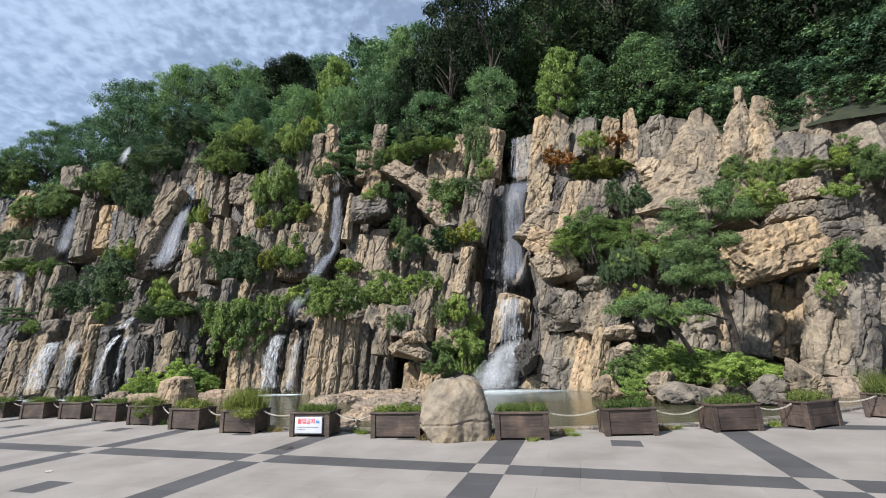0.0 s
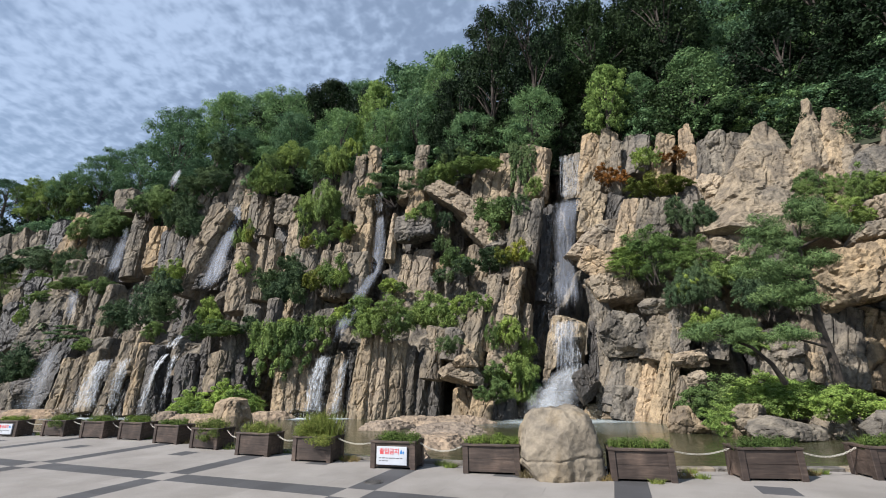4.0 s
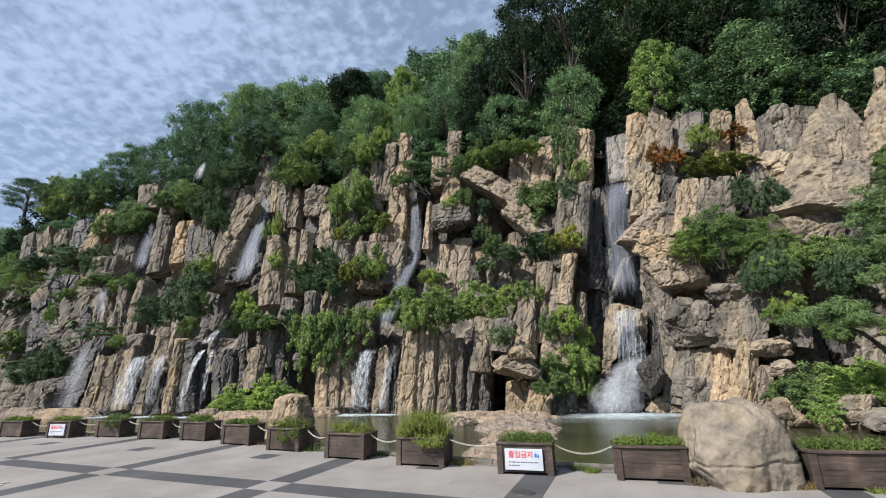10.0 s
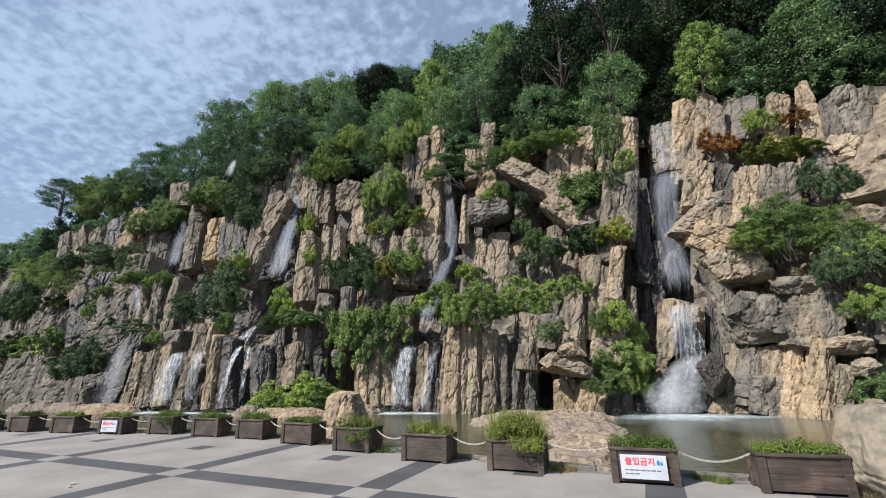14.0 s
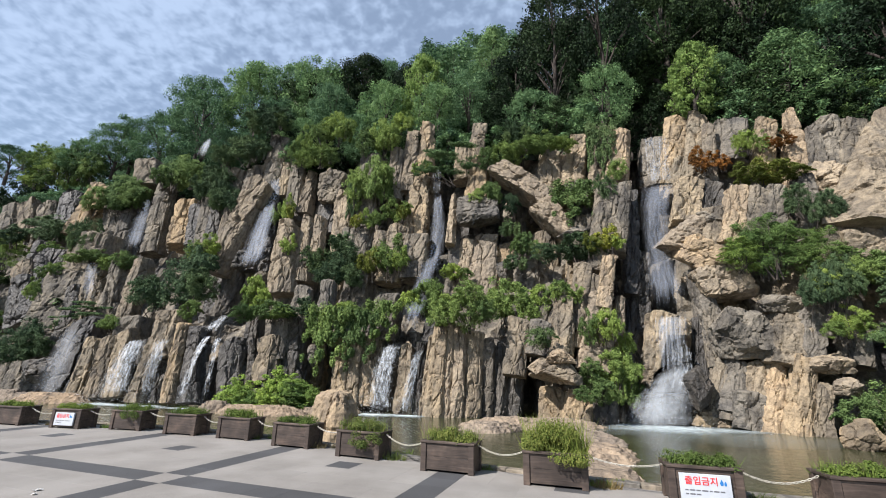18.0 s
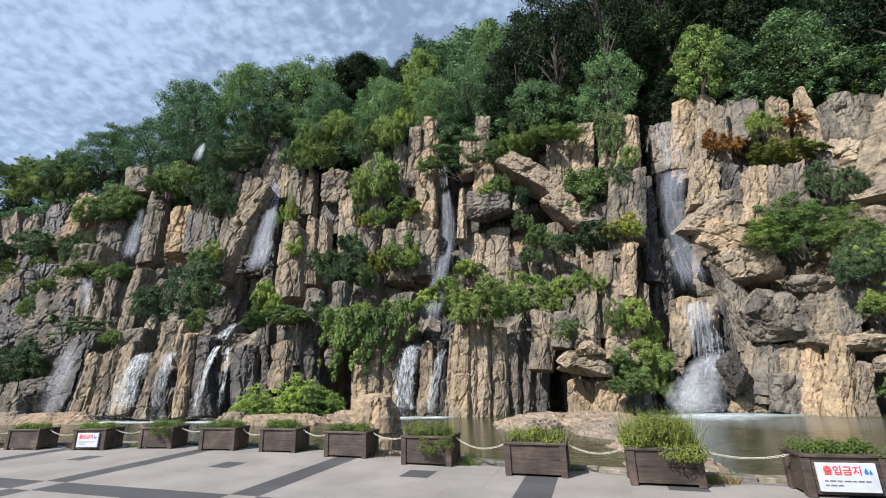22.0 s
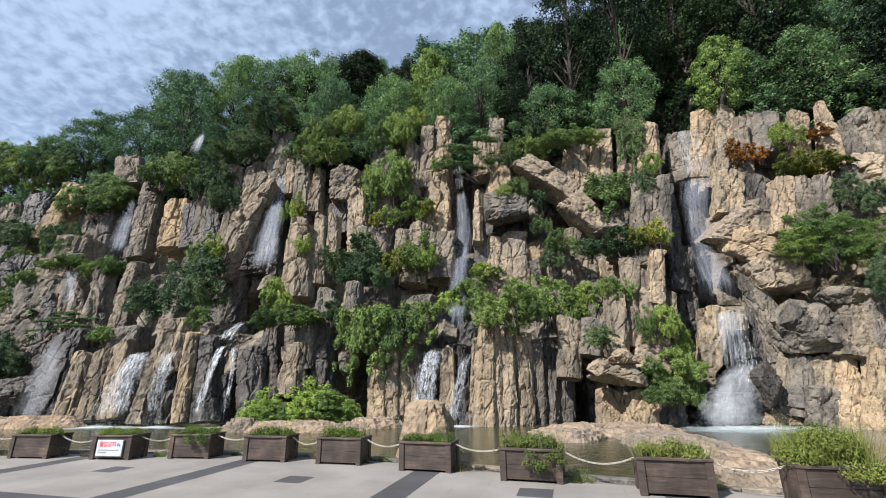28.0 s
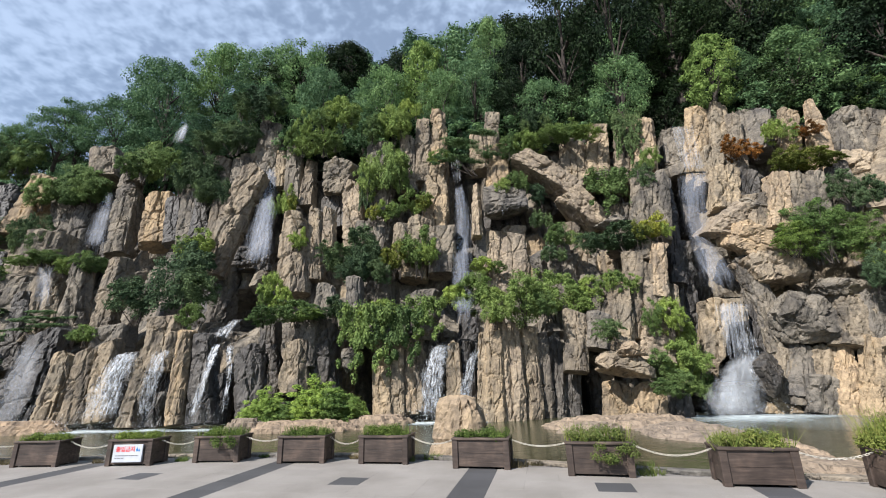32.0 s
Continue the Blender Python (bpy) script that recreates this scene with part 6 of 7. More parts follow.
WEED = leaf_material("weeds", (0.062, 0.105, 0.026), (0.15, 0.2, 0.062), 0.3)
WEED_DRY = leaf_material("mixed_weeds", (0.075, 0.115, 0.03), (0.2, 0.225, 0.08), 0.3)
for i, (x, y, turn, width) in enumerate(PLANTERS):
    high, spill, count, mat, lab = 0.13, 0.0, 2400, WEED, "low green ground cover growing in a planter"
    if i == 7:
        high, spill, count, mat, lab = 0.50, 0.05, 9000, WEED_DRY, "tall bushy weeds growing in a planter"
    elif i in (8, 9):
        high, spill, count, mat, lab = 0.22, 0.22 if i == 9 else 0.0, 3000, WEED_DRY, "shaggy grass and weeds spilling from a planter"
    elif i in (0, 1):
        high, mat = (0.34, 0.18)[i], WEED_DRY
    elif i in (11, 12, 13):
        high, spill = 0.17, 0.12 if i == 13 else 0.0
    plants = empty("planter_plant", pose(x, y, 0, 0, 0, turn), lab, "plant", "plants in the planters")
    leaves, blades = make_planting(width, high, 900 + i, mat, count, spill)
    part("foliage", leaves, mat, plants)
    part("grass", blades, mat, plants)

# ---- chains between the planters ----
CHAIN, _nt, _b = material("white_plastic_chain")
_b.inputs["Base Color"].default_value = (0.46, 0.43, 0.37, 1)
_b.inputs["Roughness"].default_value = 0.5
link_v, link_f = [], []
for a in range(8):
    t = 2 * math.pi * a / 8
    cx, cz = 0.026 * math.cos(t), 0.012 * math.sin(t)
    for b in range(4):
        p = 2 * math.pi * b / 4
        link_v.append((cx * (1 + 0.22 * math.cos(p)), 0.0045 * math.sin(p), cz * (1 + 0.38 * math.cos(p))))
for a in range(8):
    for b in range(4):
        link_f.append((a * 4 + b, ((a + 1) % 8) * 4 + b, ((a + 1) % 8) * 4 + (b + 1) % 4, a * 4 + (b + 1) % 4))
link_np = np.array(link_v)


def chain(a, b, sag):
    a, b = Vector(a), Vector(b)
    n = int((b - a).length * 1.06 / 0.038)
    verts, faces = [], []
    pts = [a.lerp(b, t) - Vector((0, 0, sag * 4 * t * (1 - t))) for t in np.linspace(0, 1, n + 1)]
    for i in range(n):
        m = (pts[i + 1] - pts[i]).to_track_quat("X", "Z").to_matrix()
        turn = np.array(m) @ (np.array(Matrix.Rotation(radians(45 if i % 2 else -45), 3, "X")))
        v = link_np @ turn.T + np.array((pts[i] + pts[i + 1]) / 2)
        o = len(verts)
        verts += v.tolist()
        faces += [tuple(k + o for k in q) for q in link_f]
    tagged(new("chain", mesh_of("chain", verts, faces, CHAIN, True)), "cream plastic chain sagging between two planters", "chain", "chains between the planters")


for i in range(len(PLANTERS) - 1):
    x1, y1, t1, w1 = PLANTERS[i]
    x0, y0, t0, w0 = PLANTERS[i + 1]
    left = pose(x0, y0, 0, 0, 0, t0) @ Vector((w0 + 0.012, 0.24, 0.41))
    right = pose(x1, y1, 0, 0, 0, t1) @ Vector((-0.012, 0.24, 0.41))
    chain(left, right, 0.07 + 0.05 * ((i * 7) % 3) / 2)

# ---- signs ----
SIGN_WHITE, _nt, _b = material("sign_white")
_p = coords(_nt)
_nt.links.new(ramp(_nt, noise_(_nt, _p, 6.0, 4.0), (0.3, (0.4, 0.425, 0.46)), (0.6, (0.48, 0.505, 0.54))).outputs[0], _b.inputs["Base Color"])
_b.inputs["Roughness"].default_value = 0.4
SIGN_RED, _nt, _b = material("sign_red")
_b.inputs["Base Color"].default_value = (0.62, 0.035, 0.04, 1)
SIGN_BLUE, _nt, _b = material("sign_blue")
_b.inputs["Base Color"].default_value = (0.02, 0.16, 0.42, 1)
SIGN_INK, _nt, _b = material("sign_ink")
_b.inputs["Base Color"].default_value = (0.12, 0.12, 0.13, 1)


def make_sign(x, y, turn, off, size=1.0):
    sign = empty("warning_sign", pose(x, y, 0, 0, 0, turn) @ pose(off, -0.006, 0.07), "white warning board with red Korean lettering on a planter", "sign", "signs on the planters")
    w, h = 0.58 * size, 0.30 * size
    bm = bmesh.new()
    box(bm, 0, w, -0.010, 0.022, 0, h, 0.003)
    board = part("board", bm, SIGN_WHITE, sign)
    cu = bpy.data.curves.new("lettering", "FONT")
    cu.body, cu.size, cu.extrude, cu.offset = "출입금지", 0.104 * size, 0.0012, 0.0014
    cu.materials.append(SIGN_RED)
    te = new("lettering", cu)
    te.parent = board
    te.matrix_local = pose(0.055 * size, -0.0125, 0.185 * size, 90, 0, 0)
    for row, (z, length) in enumerate(((0.105, 0.46), (0.06, 0.24))):
        xx = 0.055
        k = 0
        while xx < length:
            ww = (0.035, 0.06, 0.05, 0.07)[k % 4]
            bm = bmesh.new()
            box(bm, xx * size, (xx + ww) * size, -0.0122, -0.0102, z * size, (z + 0.015) * size)
            part("text_bar", bm, SIGN_INK, board)
            xx += ww + 0.014
            k += 1
    for cx, cz, r in ((0.475, 0.195, 0.026), (0.515, 0.185, 0.02)):
        bm = bmesh.new()
        ring = [bm.verts.new(((cx + r * math.sin(a) * (0.35 + 0.65 * (1 - math.cos(a)) / 2)) * size, -0.0122, (cz + 0.022 - r * 1.3 * -math.cos(a)) * size)) for a in np.linspace(0, 2 * math.pi, 18, endpoint=False)]
        bm.faces.new(ring)
        out = bmesh.ops.extrude_face_region(bm, geom=list(bm.faces))
        bmesh.ops.translate(bm, vec=(0, 0.002, 0), verts=[e for e in out["geom"] if isinstance(e, bmesh.types.BMVert)])
        part("drop_mark", bm, SIGN_BLUE, board)
    return sign


make_sign(-1.734, 0.17, -3, 0.13)
make_sign(-15.3, 2.9, 0, 0.15)
make_sign(9.75, 1.7, 45, 0.2)


# ---- the boulder and the rocks in the pool ----
BOULDER = rock_material("pale_boulder", (0.225, 0.2, 0.163), (0.185, 0.168, 0.142), (0.22, 0.155, 0.07), 0.5, 0.0, 0.3, 0.5)


def round_rock(name, w, d, h, seed, mat, rough=0.07, power=2.6):
    rng = np.random.default_rng(seed)
    th, ph = np.linspace(0, 2 * np.pi, 170, endpoint=False), np.linspace(-np.pi / 2 + 0.02, np.pi / 2 - 0.02, 130)
    T, Q = np.meshgrid(th, ph, indexing="ij")
    D = np.stack([np.cos(Q) * np.cos(T), np.cos(Q) * np.sin(T), np.sin(Q)], -1).reshape(-1, 3)
    r = (np.abs(D) ** power).sum(1) ** (-1 / power)
    for k in range(7):
        n = rng.normal(size=3)
        n /= np.linalg.norm(n)
        den = D @ n
        r = np.minimum(r, np.where(den > 0.05, (0.93 + 0.1 * rng.random()) / np.maximum(den, 0.05), 9.0))
    P = D * r[:, None]
    P *= (1 + rough * vnoise(P * 2.2, seed) + rough * 0.5 * vnoise(P * 5.0, seed + 1) + rough * 0.2 * vnoise(P * 14.0, seed + 2))[:, None]
    if name == "boulder":
        P *= (1 + 0.12 * broken(P, seed, 0.75, 1.0))[:, None]
        P *= (1 - 0.05 * np.exp(-((P[:, 2] + 0.06 - 0.05 * P[:, 0] - 0.05 * vnoise(P * 3, 9)) / 0.018) ** 2) - 0.05 * np.exp(-((P[:, 0] - 0.12 - 0.1 * vnoise(P * 2, 5)) / 0.07) ** 2) * (P[:, 2] < -0.05))[:, None]
        P[:, :2] *= (1.02 - 0.13 * np.clip(P[:, 2], -0.3, 1))[:, None]
    P = P * (w / 2, d / 2, h / 2)
    P[:, 2] += h / 2
    faces = [(a * 130 + b, ((a + 1) % 170) * 130 + b, ((a + 1) % 170) * 130 + b + 1, a * 130 + b + 1) for a in range(170) for b in range(129)]
    faces.append(tuple(a * 130 + 129 for a in range(170)))
    return mesh_of(name, P, faces, mat, True)


b_ob = new("boulder", round_rock("boulder", 1.22, 1.05, 1.42, 7, BOULDER, 0.06, 3.9))
b_ob.matrix_world = pose(1.58, 0.16, -0.37, 0, 0, 15)
tagged(b_ob, "big pale rounded boulder standing between two planters", "boulder")

for x, y, z, w, d, h, seed, mat, lab in (
        (-8.75, 5.35, -0.62, 1.25, 1.15, 1.62, 31, ROCK_PALE, "pointed tan rock standing in the pool"),
        (5.8, 9.2, -0.5, 0.95, 0.9, 0.95, 22, ROCK, "tan rock at the edge of the pool"),
        (7.6, 8.8, -0.5, 1.1, 0.9, 1.1, 23, ROCK_GREY, "grey rock at the edge of the pool"),
        (8.3, 7.7, -0.5, 2.0, 1.0, 0.62, 24, ROCK_GREY, "low flat grey rock in the pool"),
        (9.9, 8.6, -0.5, 1.2, 1.0, 1.05, 25, ROCK_GREY, "grey rock at the edge of the pool"),
        (10.3, 7.1, -0.5, 1.2, 1.0, 1.0, 26, ROCK_GREY, "grey rock at the edge of the pool"),
        (11.2, 6.9, -0.5, 1.1, 1.0, 1.15, 27, ROCK_GREY, "grey rock at the edge of the pool")):
    o = new("pool_rock", rock_mesh(w, d, h, seed, mat, 2 if h > 1.3 else 1))
    o.matrix_world = pose(x, y, z, 0, 0, seed % 5 * 9 - 18)
    tagged(o, lab, "rock", "rocks in the pool")


def slab_mesh(w, d, h, seed, mat):
    """A low layered slab with an uneven outline and stepped edges."""
    rng = np.random.default_rng(seed)
    rings, spokes = 26, 60
    verts = []
    a = np.linspace(0, 2 * np.pi, spokes, endpoint=False)
    out = 1 + 0.14 * vnoise(np.stack([np.cos(a) * 2, np.sin(a) * 2, a * 0 + seed], 1), seed) + 0.08 * vnoise(np.stack([np.cos(a) * 6, np.sin(a) * 6, a * 0 + seed], 1), seed + 1)
    for r in range(1, rings + 1):
        q = r / rings
        x, y = np.cos(a) * out * q * w / 2, np.sin(a) * out * q * d / 2
        n = fbm(np.stack([x * 0.9, y * 1.6, 0 * x], 1), seed + 2, 3)
        step = np.floor((1.15 - q ** 3 + 0.22 * n) * 4) / 4
        z = h * np.clip(step, 0, 1) + 0.03 * fbm(np.stack([x, y, 0 * x], 1) * 4, seed + 3, 2) * (q < 0.98)
        verts += np.stack([x, y, np.where(q > 0.98, -0.25, z)], 1).tolist()
    verts.append((0, 0, h))
    faces = [(r * spokes + k, (r + 1) * spokes + k, (r + 1) * spokes + (k + 1) % spokes, r * spokes + (k + 1) % spokes) for r in range(rings - 1) for k in range(spokes)]
    faces += [(len(verts) - 1, k, (k + 1) % spokes) for k in range(spokes)]
    return mesh_of("slab", verts, faces, mat)


def ledge(label, *slabs):
    thing = empty("rock_ledge", Matrix(), label, "rock ledge", "flat ledges in the pool")
    for n, (x, y, z, w, d, h, turn) in enumerate(slabs):
        s = part("slab", slab_mesh(w, d, h, int(abs(x) * 10) + n, LEDGE), None, thing)
        s.matrix_world = pose(x, y, z, 0, 0, turn)


LEDGE = rock_material("ledge_rock", (0.312, 0.261, 0.211), (0.273, 0.23, 0.187), (0.156, 0.131, 0.109), 0.45, 0.0, 0.5)
ledge("broad tan layered rock ledge running out into the pool", (-3.6, 11.3, -0.42, 5.0, 3.2, 0.32, 8), (-2.2, 8.6, -0.42, 3.2, 3.6, 0.28, 20), (-1.9, 6.0, -0.42, 2.3, 3.4, 0.26, -10),
      (-2.2, 3.4, -0.42, 1.6, 3.0, 0.26, 14), (-4.9, 9.6, -0.42, 2.4, 1.7, 0.30, 30))
ledge("low tan rock shore under a green bush", (-15.0, 11.4, -0.42, 5.2, 1.9, 0.38, 2), (-12.6, 12.6, -0.42, 3.0, 1.5, 0.4, 10), (-17.3, 11.3, -0.42, 1.6, 1.2, 0.5, 0))
ledge("flat rock shore at the far end of the pool", (-27.6, 12.3, -0.42, 4.6, 1.6, 0.5, 4), (-31.0, 12.6, -0.42, 4.0, 1.8, 0.55, -6), (-34.5, 13.0, -0.42, 4.5, 2.0, 0.6, 0))
ledge("rock bank under the shrubs beside the pool", (9.8, 10.1, -0.42, 5.6, 2.8, 0.6, -14), (13.2, 9.6, -0.42, 3.8, 2.4, 0.65, -20))


# ---- the leaning pine ----
def make_pine():
    pine = empty("pine_tree", Matrix(), "leaning pine with flat spreading pads of needles", "tree")
    rng = np.random.default_rng(77)
    pieces = [tube([(10.1, 8.36, -0.3), (10.08, 8.30, 0.85), (10.03, 8.20, 1.79), (9.86, 8.10, 2.94), (9.83, 7.90, 4.10), (9.69, 7.80, 5.00), (9.65, 7.70, 6.12)], [0.18, 0.16, 0.135, 0.115, 0.10, 0.07, 0.03], 9),
              tube([(8.63, 8.20, 1.18), (8.29, 8.00, 1.76), (7.79, 7.90, 2.29), (6.79, 7.70, 2.71)], [0.09, 0.07, 0.05, 0.02], 7)]
    pads = ((9.62, 7.6, 5.96, 1.01, 0.66), (8.65, 7.6, 5.79, 0.47, 0.5), (10.57, 7.6, 5.71, 0.57, 0.43), (10.04, 7.6, 6.39, 0.62, 0.44), (9.22, 7.6, 5.28, 0.62, 0.49), (8.18, 7.6, 4.7, 0.67, 0.67), (9.01, 7.6, 4.4, 0.61, 0.65),
            (9.97, 7.6, 4.84, 0.45, 0.43), (8.72, 7.6, 3.77, 0.54, 0.54), (9.41, 7.6, 3.63, 0.53, 0.53), (6.76, 7.6, 2.64, 0.98, 0.38), (7.61, 7.6, 2.54, 0.46, 0.26), (8.74, 7.6, 2.55, 0.6, 0.25), (7.38, 7.6, 2.9, 0.39, 0.26))
    c, r = [], []
    for n, (x, y, z, w, h) in enumerate(pads):
        for k in range(14):
            a, q = rng.random() * 6.28, math.sqrt(rng.random())
            c.append((x + w * q * math.cos(a), y + w * 0.7 * q * math.sin(a), z + 1.7 * h * (1 - q * q) * (rng.random() - 0.1)))
            r.append(0.26 + 0.12 * rng.random())
        if n not in (10, 11, 13):
            pieces.append(tube([(9.79, 7.9, min(z - 0.3, 5.6)), ((x + 9.79) / 2, y + 0.15, z - 0.15), (x, y, z)], [0.05, 0.035, 0.012], 5))
    v, f = joined(pieces)
    part("trunk", mesh_of("trunk", v, f, BARK, True), BARK, pine)
    v, f = leaf_cloud(rng, np.array(c), np.array(r), 32000, 0.15, 0.5, 0.0, 0.13)
    part("needles", mesh_of("needles", v, f, LEAF_NEEDLE), LEAF_NEEDLE, pine)


make_pine()


# ---- small things on the ground ----
STRAW = leaf_material("dry_straw", (0.1, 0.078, 0.044), (0.18, 0.145, 0.082), 0.2)


def tuft(x, y, size, seed, mat, label):
    rng = np.random.default_rng(seed)
    m = 90
    a, r = rng.random(m) * 6.28, size * np.sqrt(rng.random(m))
    foot = np.stack([x + r * np.cos(a), y + 0.5 * r * np.sin(a), np.zeros(m)], 1)
    tip = foot + np.stack([rng.normal(size=m) * 0.06, rng.normal(size=m) * 0.05, size * 0.7 * (0.2 + rng.random(m))], 1)
    side = np.stack([np.full(m, 0.007), np.zeros(m), np.zeros(m)], 1)
    v = np.stack([foot - side, foot + side, tip], 1).reshape(-1, 3)
    tagged(new("weed_tuft", mesh_of("weed_tuft", v, [(3 * i, 3 * i + 1, 3 * i + 2) for i in range(m)], mat)), label, "weeds", "weeds on the paving")


for n, (x, y, size, dry) in enumerate(((1.08, -0.12, 0.16, 1), (2.22, -0.14, 0.15, 1), (2.95, -0.22, 0.1, 0), (-0.5, 0.62, 0.16, 0), (-2.4, 0.75, 0.2, 1), (-4.45, 1.35, 0.14, 0),
                                        (-5.9, 1.75, 0.22, 0), (-7.75, 2.4, 0.2, 1), (5.4, 0.75, 0.12, 1), (-9.6, 3.0, 0.14, 0), (3.6, 0.6, 0.12, 0), (0.72, 0.75, 0.34, 0))):
    tuft(x, y, size, 700 + n, STRAW if dry else WEED_DRY, "dry straw-coloured weeds at a planter's foot" if dry else "small green weeds growing at the kerb")
for n in range(26):
    i = n % (len(PLANTERS) - 1)
    rr = random.Random(700 + n)
    x, y, turn, width = PLANTERS[i + 1]
    p = pose(x, y, 0, 0, 0, turn) @ Vector((width + 0.1 + 0.55 * rr.random(), 0.35 + 0.3 * rr.random(), 0))
    tuft(p.x, p.y, 0.08 + 0.13 * rr.random(), 730 + n, STRAW if rr.random() < 0.35 else WEED, "small tuft of weeds at the edge of the paving")


# ---- kerb of the pool ----
KERB = rock_material("kerb_stone", (0.234, 0.222, 0.203), (0.195, 0.187, 0.172), (0.0936, 0.0897, 0.0819), 0.4)
kerb = tagged(new("kerb", mesh_of("kerb", [(x, float(row_y(x)) + dy, -0.03) for x in range(-40, 25) for dy in (0.72, 0.78)],
              [(2 * i, 2 * i + 2, 2 * i + 3, 2 * i + 1) for i in range(64)], KERB)), "low grey stone kerb along the pool", "kerb", kind="structure")
bm = bmesh.new()
box(bm, -0.495, 0.495, -0.09, 0.09, -0.25, 0.05, 0.012)
kerb_me = bpy.data.meshes.new("kerb_stone")
bm.to_mesh(kerb_me)
bm.free()
kerb_me.materials.append(KERB)
x = -26.0
while x < 13.0:
    slope = math.atan2(float(row_y(x + 0.5) - row_y(x - 0.5)), 1.0)
    k = part("kerb_stone", kerb_me, KERB, kerb)
    k.matrix_world = pose(x, float(row_y(x)) + 0.78, 0, 0, 0, math.degrees(slope))
    x += math.cos(slope)

# ---- paving: light slabs and dark bands ----
STEP = 3.7
U0, V0 = 2.6, -1.65               # a crossing of two bands
HALF = MOD / 2


def tile_mesh(name, a, b, mat):
    """A thin slab with eased edges, its middle at the origin and its top at z = 0."""
    g, e = 0.0005, 0.001
    x, y = a / 2 - g, b / 2 - g
    v = [(-x, -y, -0.02), (x, -y, -0.02), (x, y, -0.02), (-x, y, -0.02), (-x, -y, -e), (x, -y, -e), (x, y, -e), (-x, y, -e),
         (-x + e, -y + e, 0), (x - e, -y + e, 0), (x - e, y - e, 0), (-x + e, y - e, 0)]
    f = [(8, 9, 10, 11)] + [(i, (i + 1) % 4, 4 + (i + 1) % 4, 4 + i) for i in range(4)] + [(4 + i, 4 + (i + 1) % 4, 8 + (i + 1) % 4, 8 + i) for i in range(4)]
    return v, f, mat


TILES = {"light": tile_mesh("light", 2 * MOD, MOD, PAVE_LIGHT), "half": tile_mesh("half", MOD, MOD, PAVE_LIGHT), "dark": tile_mesh("dark", MOD, MOD, PAVE_DARK)}
tile_data = {k: mesh_of("paving_slab", v, f, m) for k, (v, f, m) in TILES.items()}
pavement = tagged(new("pavement", mesh_of("pavement", [(-60, -18, -0.011), (30, -18, -0.011), (30, -5.9, -0.011), (-60, -5.9, -0.011)], [(0, 1, 2, 3)], PAVE_BED)),
                  "pale stone plaza paving crossed by dark grey bands", "paving", kind="structure")
rest = {"light": [[], []], "dark": [[], []]}
near = 0
slots = []
for i in range(-6, 4):
    for j in range(-4, 2):
        u0, v0 = U0 + i * STEP, V0 + j * STEP
        slots.append((u0, v0, "half"))
        for k in range(7):
            slots.append((u0 + HALF + MOD * (k + 0.5), v0, "dark"))
            slots.append((u0, v0 + HALF + MOD * (k + 0.5), "dark"))
        for q in range(7):
            k = 0
            while k < 7:
                uu, vv = u0 + HALF + MOD * (k + 0.5), v0 + HALF + MOD * (q + 0.5)
                lone = k == 6 or (k == 0 and q % 2) or (q == 3 and k in (2, 3))
                if lone:
                    slots.append((uu, vv, "dark" if (k, q) == (3, 3) else "half"))
                else:
                    slots.append((uu + HALF, vv, "light"))
                k += 1 if lone else 2
for u, v, kind in slots:
    x, y = u * CU - v * SU, u * SU + v * CU
    if y > float(row_y(x)) + 0.66 or y < -15.5:
        continue
    if near < 300 and -8.5 < u < 6.6 and -2.2 < v < 0.1:
        near += 1
        t = part("paving_slab", tile_data[kind], None, pavement)
        t.matrix_world = pose(x, y, 0, 0, 0, -7.6)
    else:
        tv, tf, tm = TILES[kind]
        vs, fs = rest["dark" if kind == "dark" else "light"]
        o = len(vs)
        vs += [(x + a * CU - b * SU, y + a * SU + b * CU, c) for a, b, c in tv]
        fs += [tuple(k + o for k in q) for q in tf]
for key, mat in (("light", PAVE_LIGHT), ("dark", PAVE_DARK)):
    o = part("paving_rest", mesh_of("paving_rest", *rest[key], mat), None, pavement)
    tagged(o, kind="stuff")

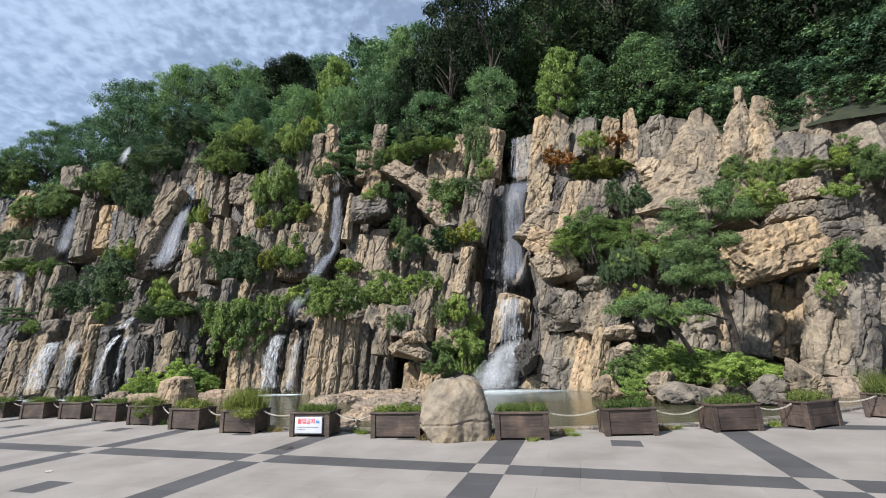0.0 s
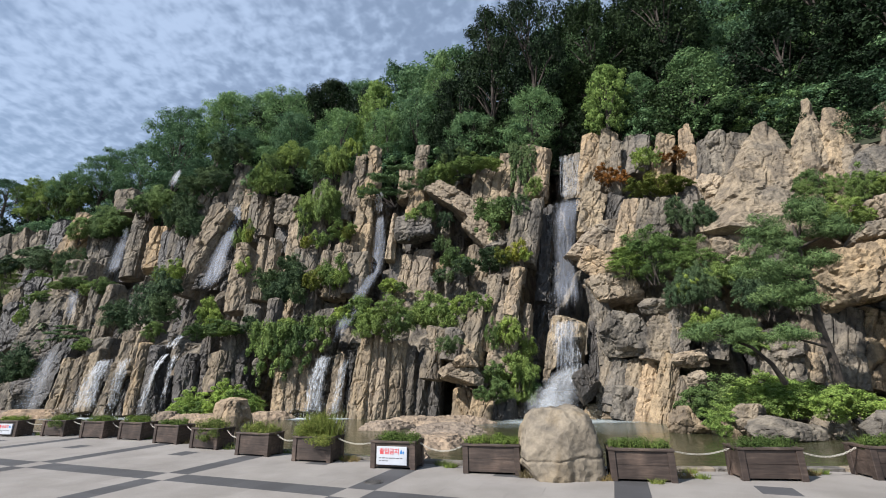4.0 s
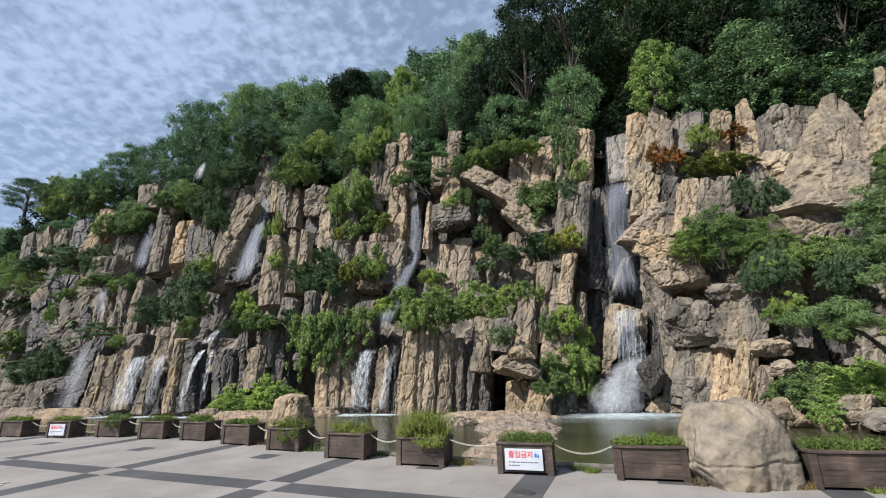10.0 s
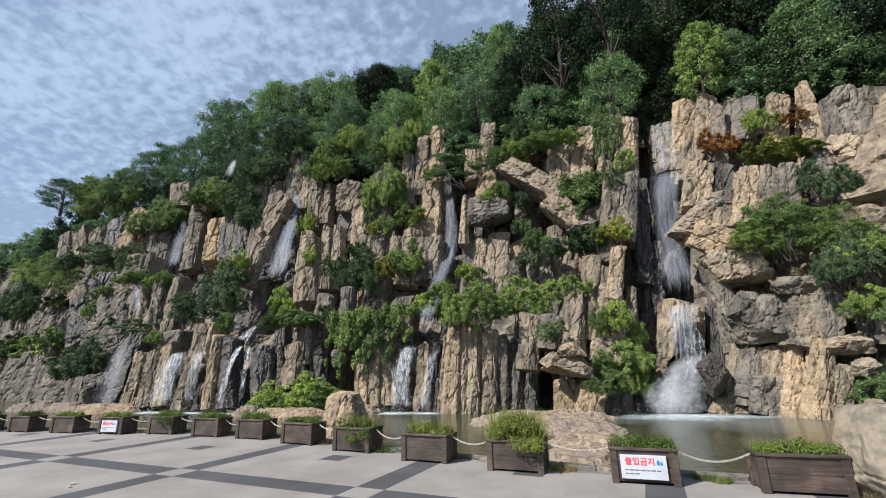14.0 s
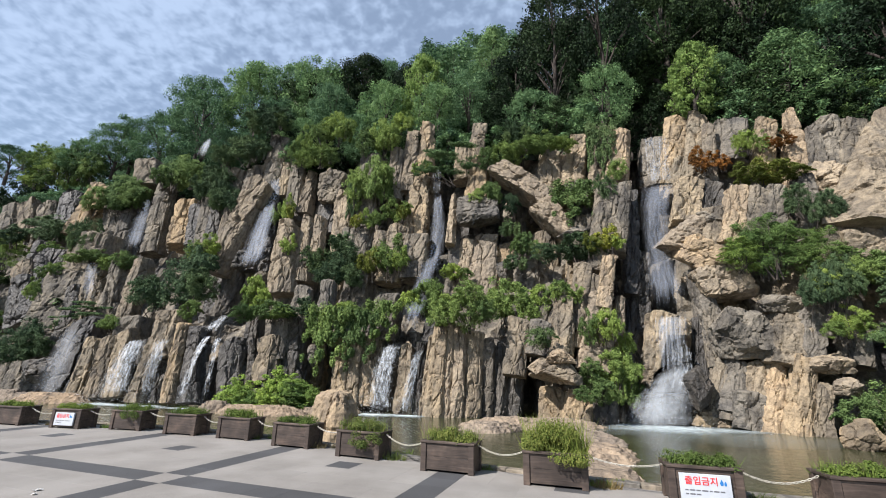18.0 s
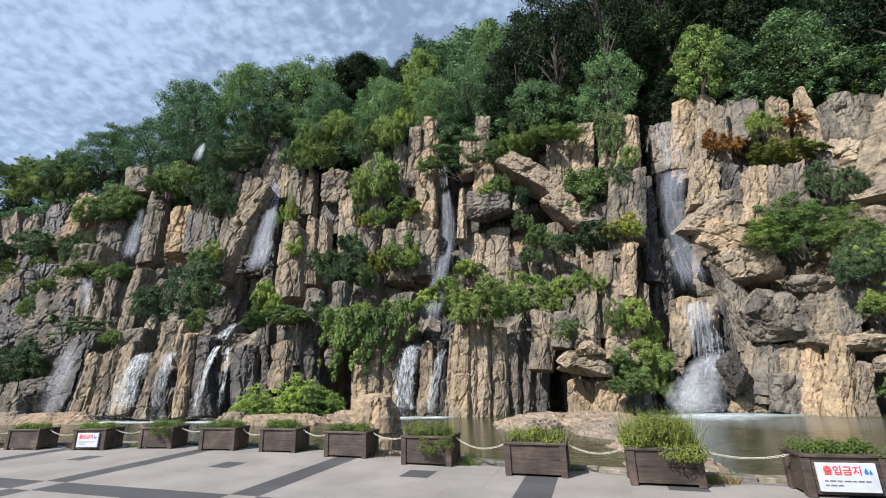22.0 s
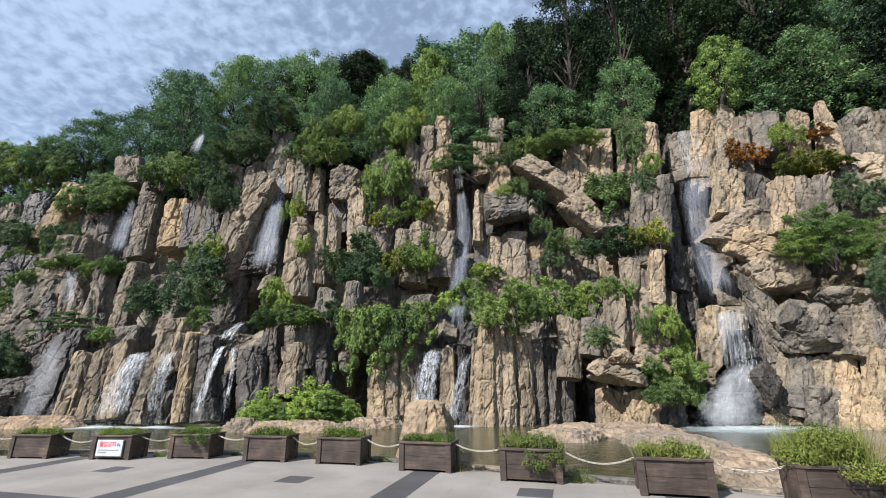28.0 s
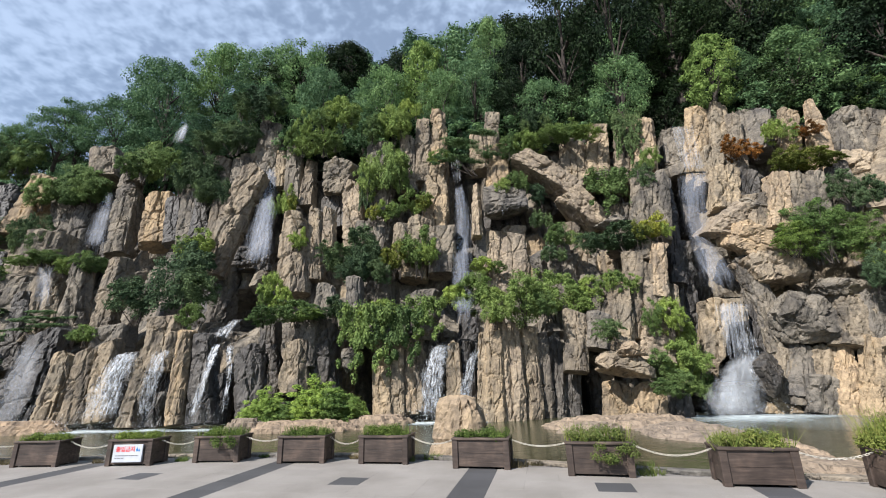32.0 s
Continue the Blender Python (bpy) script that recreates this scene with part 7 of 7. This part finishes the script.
# ---- a drain cover and scraps of paper on the paving ----
IRON, _nt, _b = material("drain_iron")
_f = noise_(_nt, coords(_nt), 22.0, 4.0)
_nt.links.new(ramp(_nt, _f, (0.3, (0.035, 0.034, 0.034)), (0.7, (0.085, 0.08, 0.075))).outputs[0], _b.inputs["Base Color"])
_b.inputs["Roughness"].default_value, _b.inputs["Metallic"].default_value = 0.6, 0.4
drain = empty("drain_cover", pose(-1.25, -0.82, 0), "small round dark iron drain cover in the paving", "drain cover")
for r0, r1, name in ((0.125, 0.15, "rim"), (0.0, 0.118, "lid")):
    n = 40
    v, f = [], []
    for k in range(n):
        a = 2 * math.pi * k / n
        for r, z in ((r0, 0.004), (r0 + 0.004, 0.007), (r1 - 0.004, 0.007), (r1, 0.001)):
            v.append((r * math.cos(a), r * math.sin(a), z))
    for k in range(n):
        for q in range(3):
            f.append((4 * k + q, 4 * k + q + 1, 4 * ((k + 1) % n) + q + 1, 4 * ((k + 1) % n) + q))
    part(name, mesh_of(name, v, f, IRON), None, drain)
for i in range(-3, 4):
    bm = bmesh.new()
    half_len = math.sqrt(0.105 ** 2 - (i * 0.03) ** 2)
    box(bm, -half_len, half_len, i * 0.03 - 0.006, i * 0.03 + 0.006, 0.0068, 0.0105, 0.001)
    part("rib", bm, IRON, drain)
PAPER, _nt, _b = material("paper")
_f = noise_(_nt, coords(_nt), 14.0, 3.0)
_nt.links.new(ramp(_nt, _f, (0.3, (0.42, 0.41, 0.39)), (0.7, (0.52, 0.51, 0.49))).outputs[0], _b.inputs["Base Color"])
for n, (x, y, turn, size) in enumerate(((-4.11, -2.43, 20, 0.05), (-9.55, -1.5, 65, 0.07), (-9.4, -1.65, 130, 0.045))):
    rng = np.random.default_rng(900 + n)
    v = [(size * (a / 5 - 0.5) * 1.5, size * (b / 4 - 0.5), 0.005 + 0.016 * rng.random()) for a in range(6) for b in range(5)]
    f = [(a * 5 + b, a * 5 + 5 + b, a * 5 + 6 + b, a * 5 + b + 1) for a in range(5) for b in range(4)]
    scrap = new("paper_scrap", mesh_of("paper_scrap", v, f, PAPER))
    scrap.matrix_world = pose(x, y, 0.001, 0, 0, turn)
    tagged(scrap, "crumpled white scrap of paper lying on the paving", "paper scrap", "paper scraps")
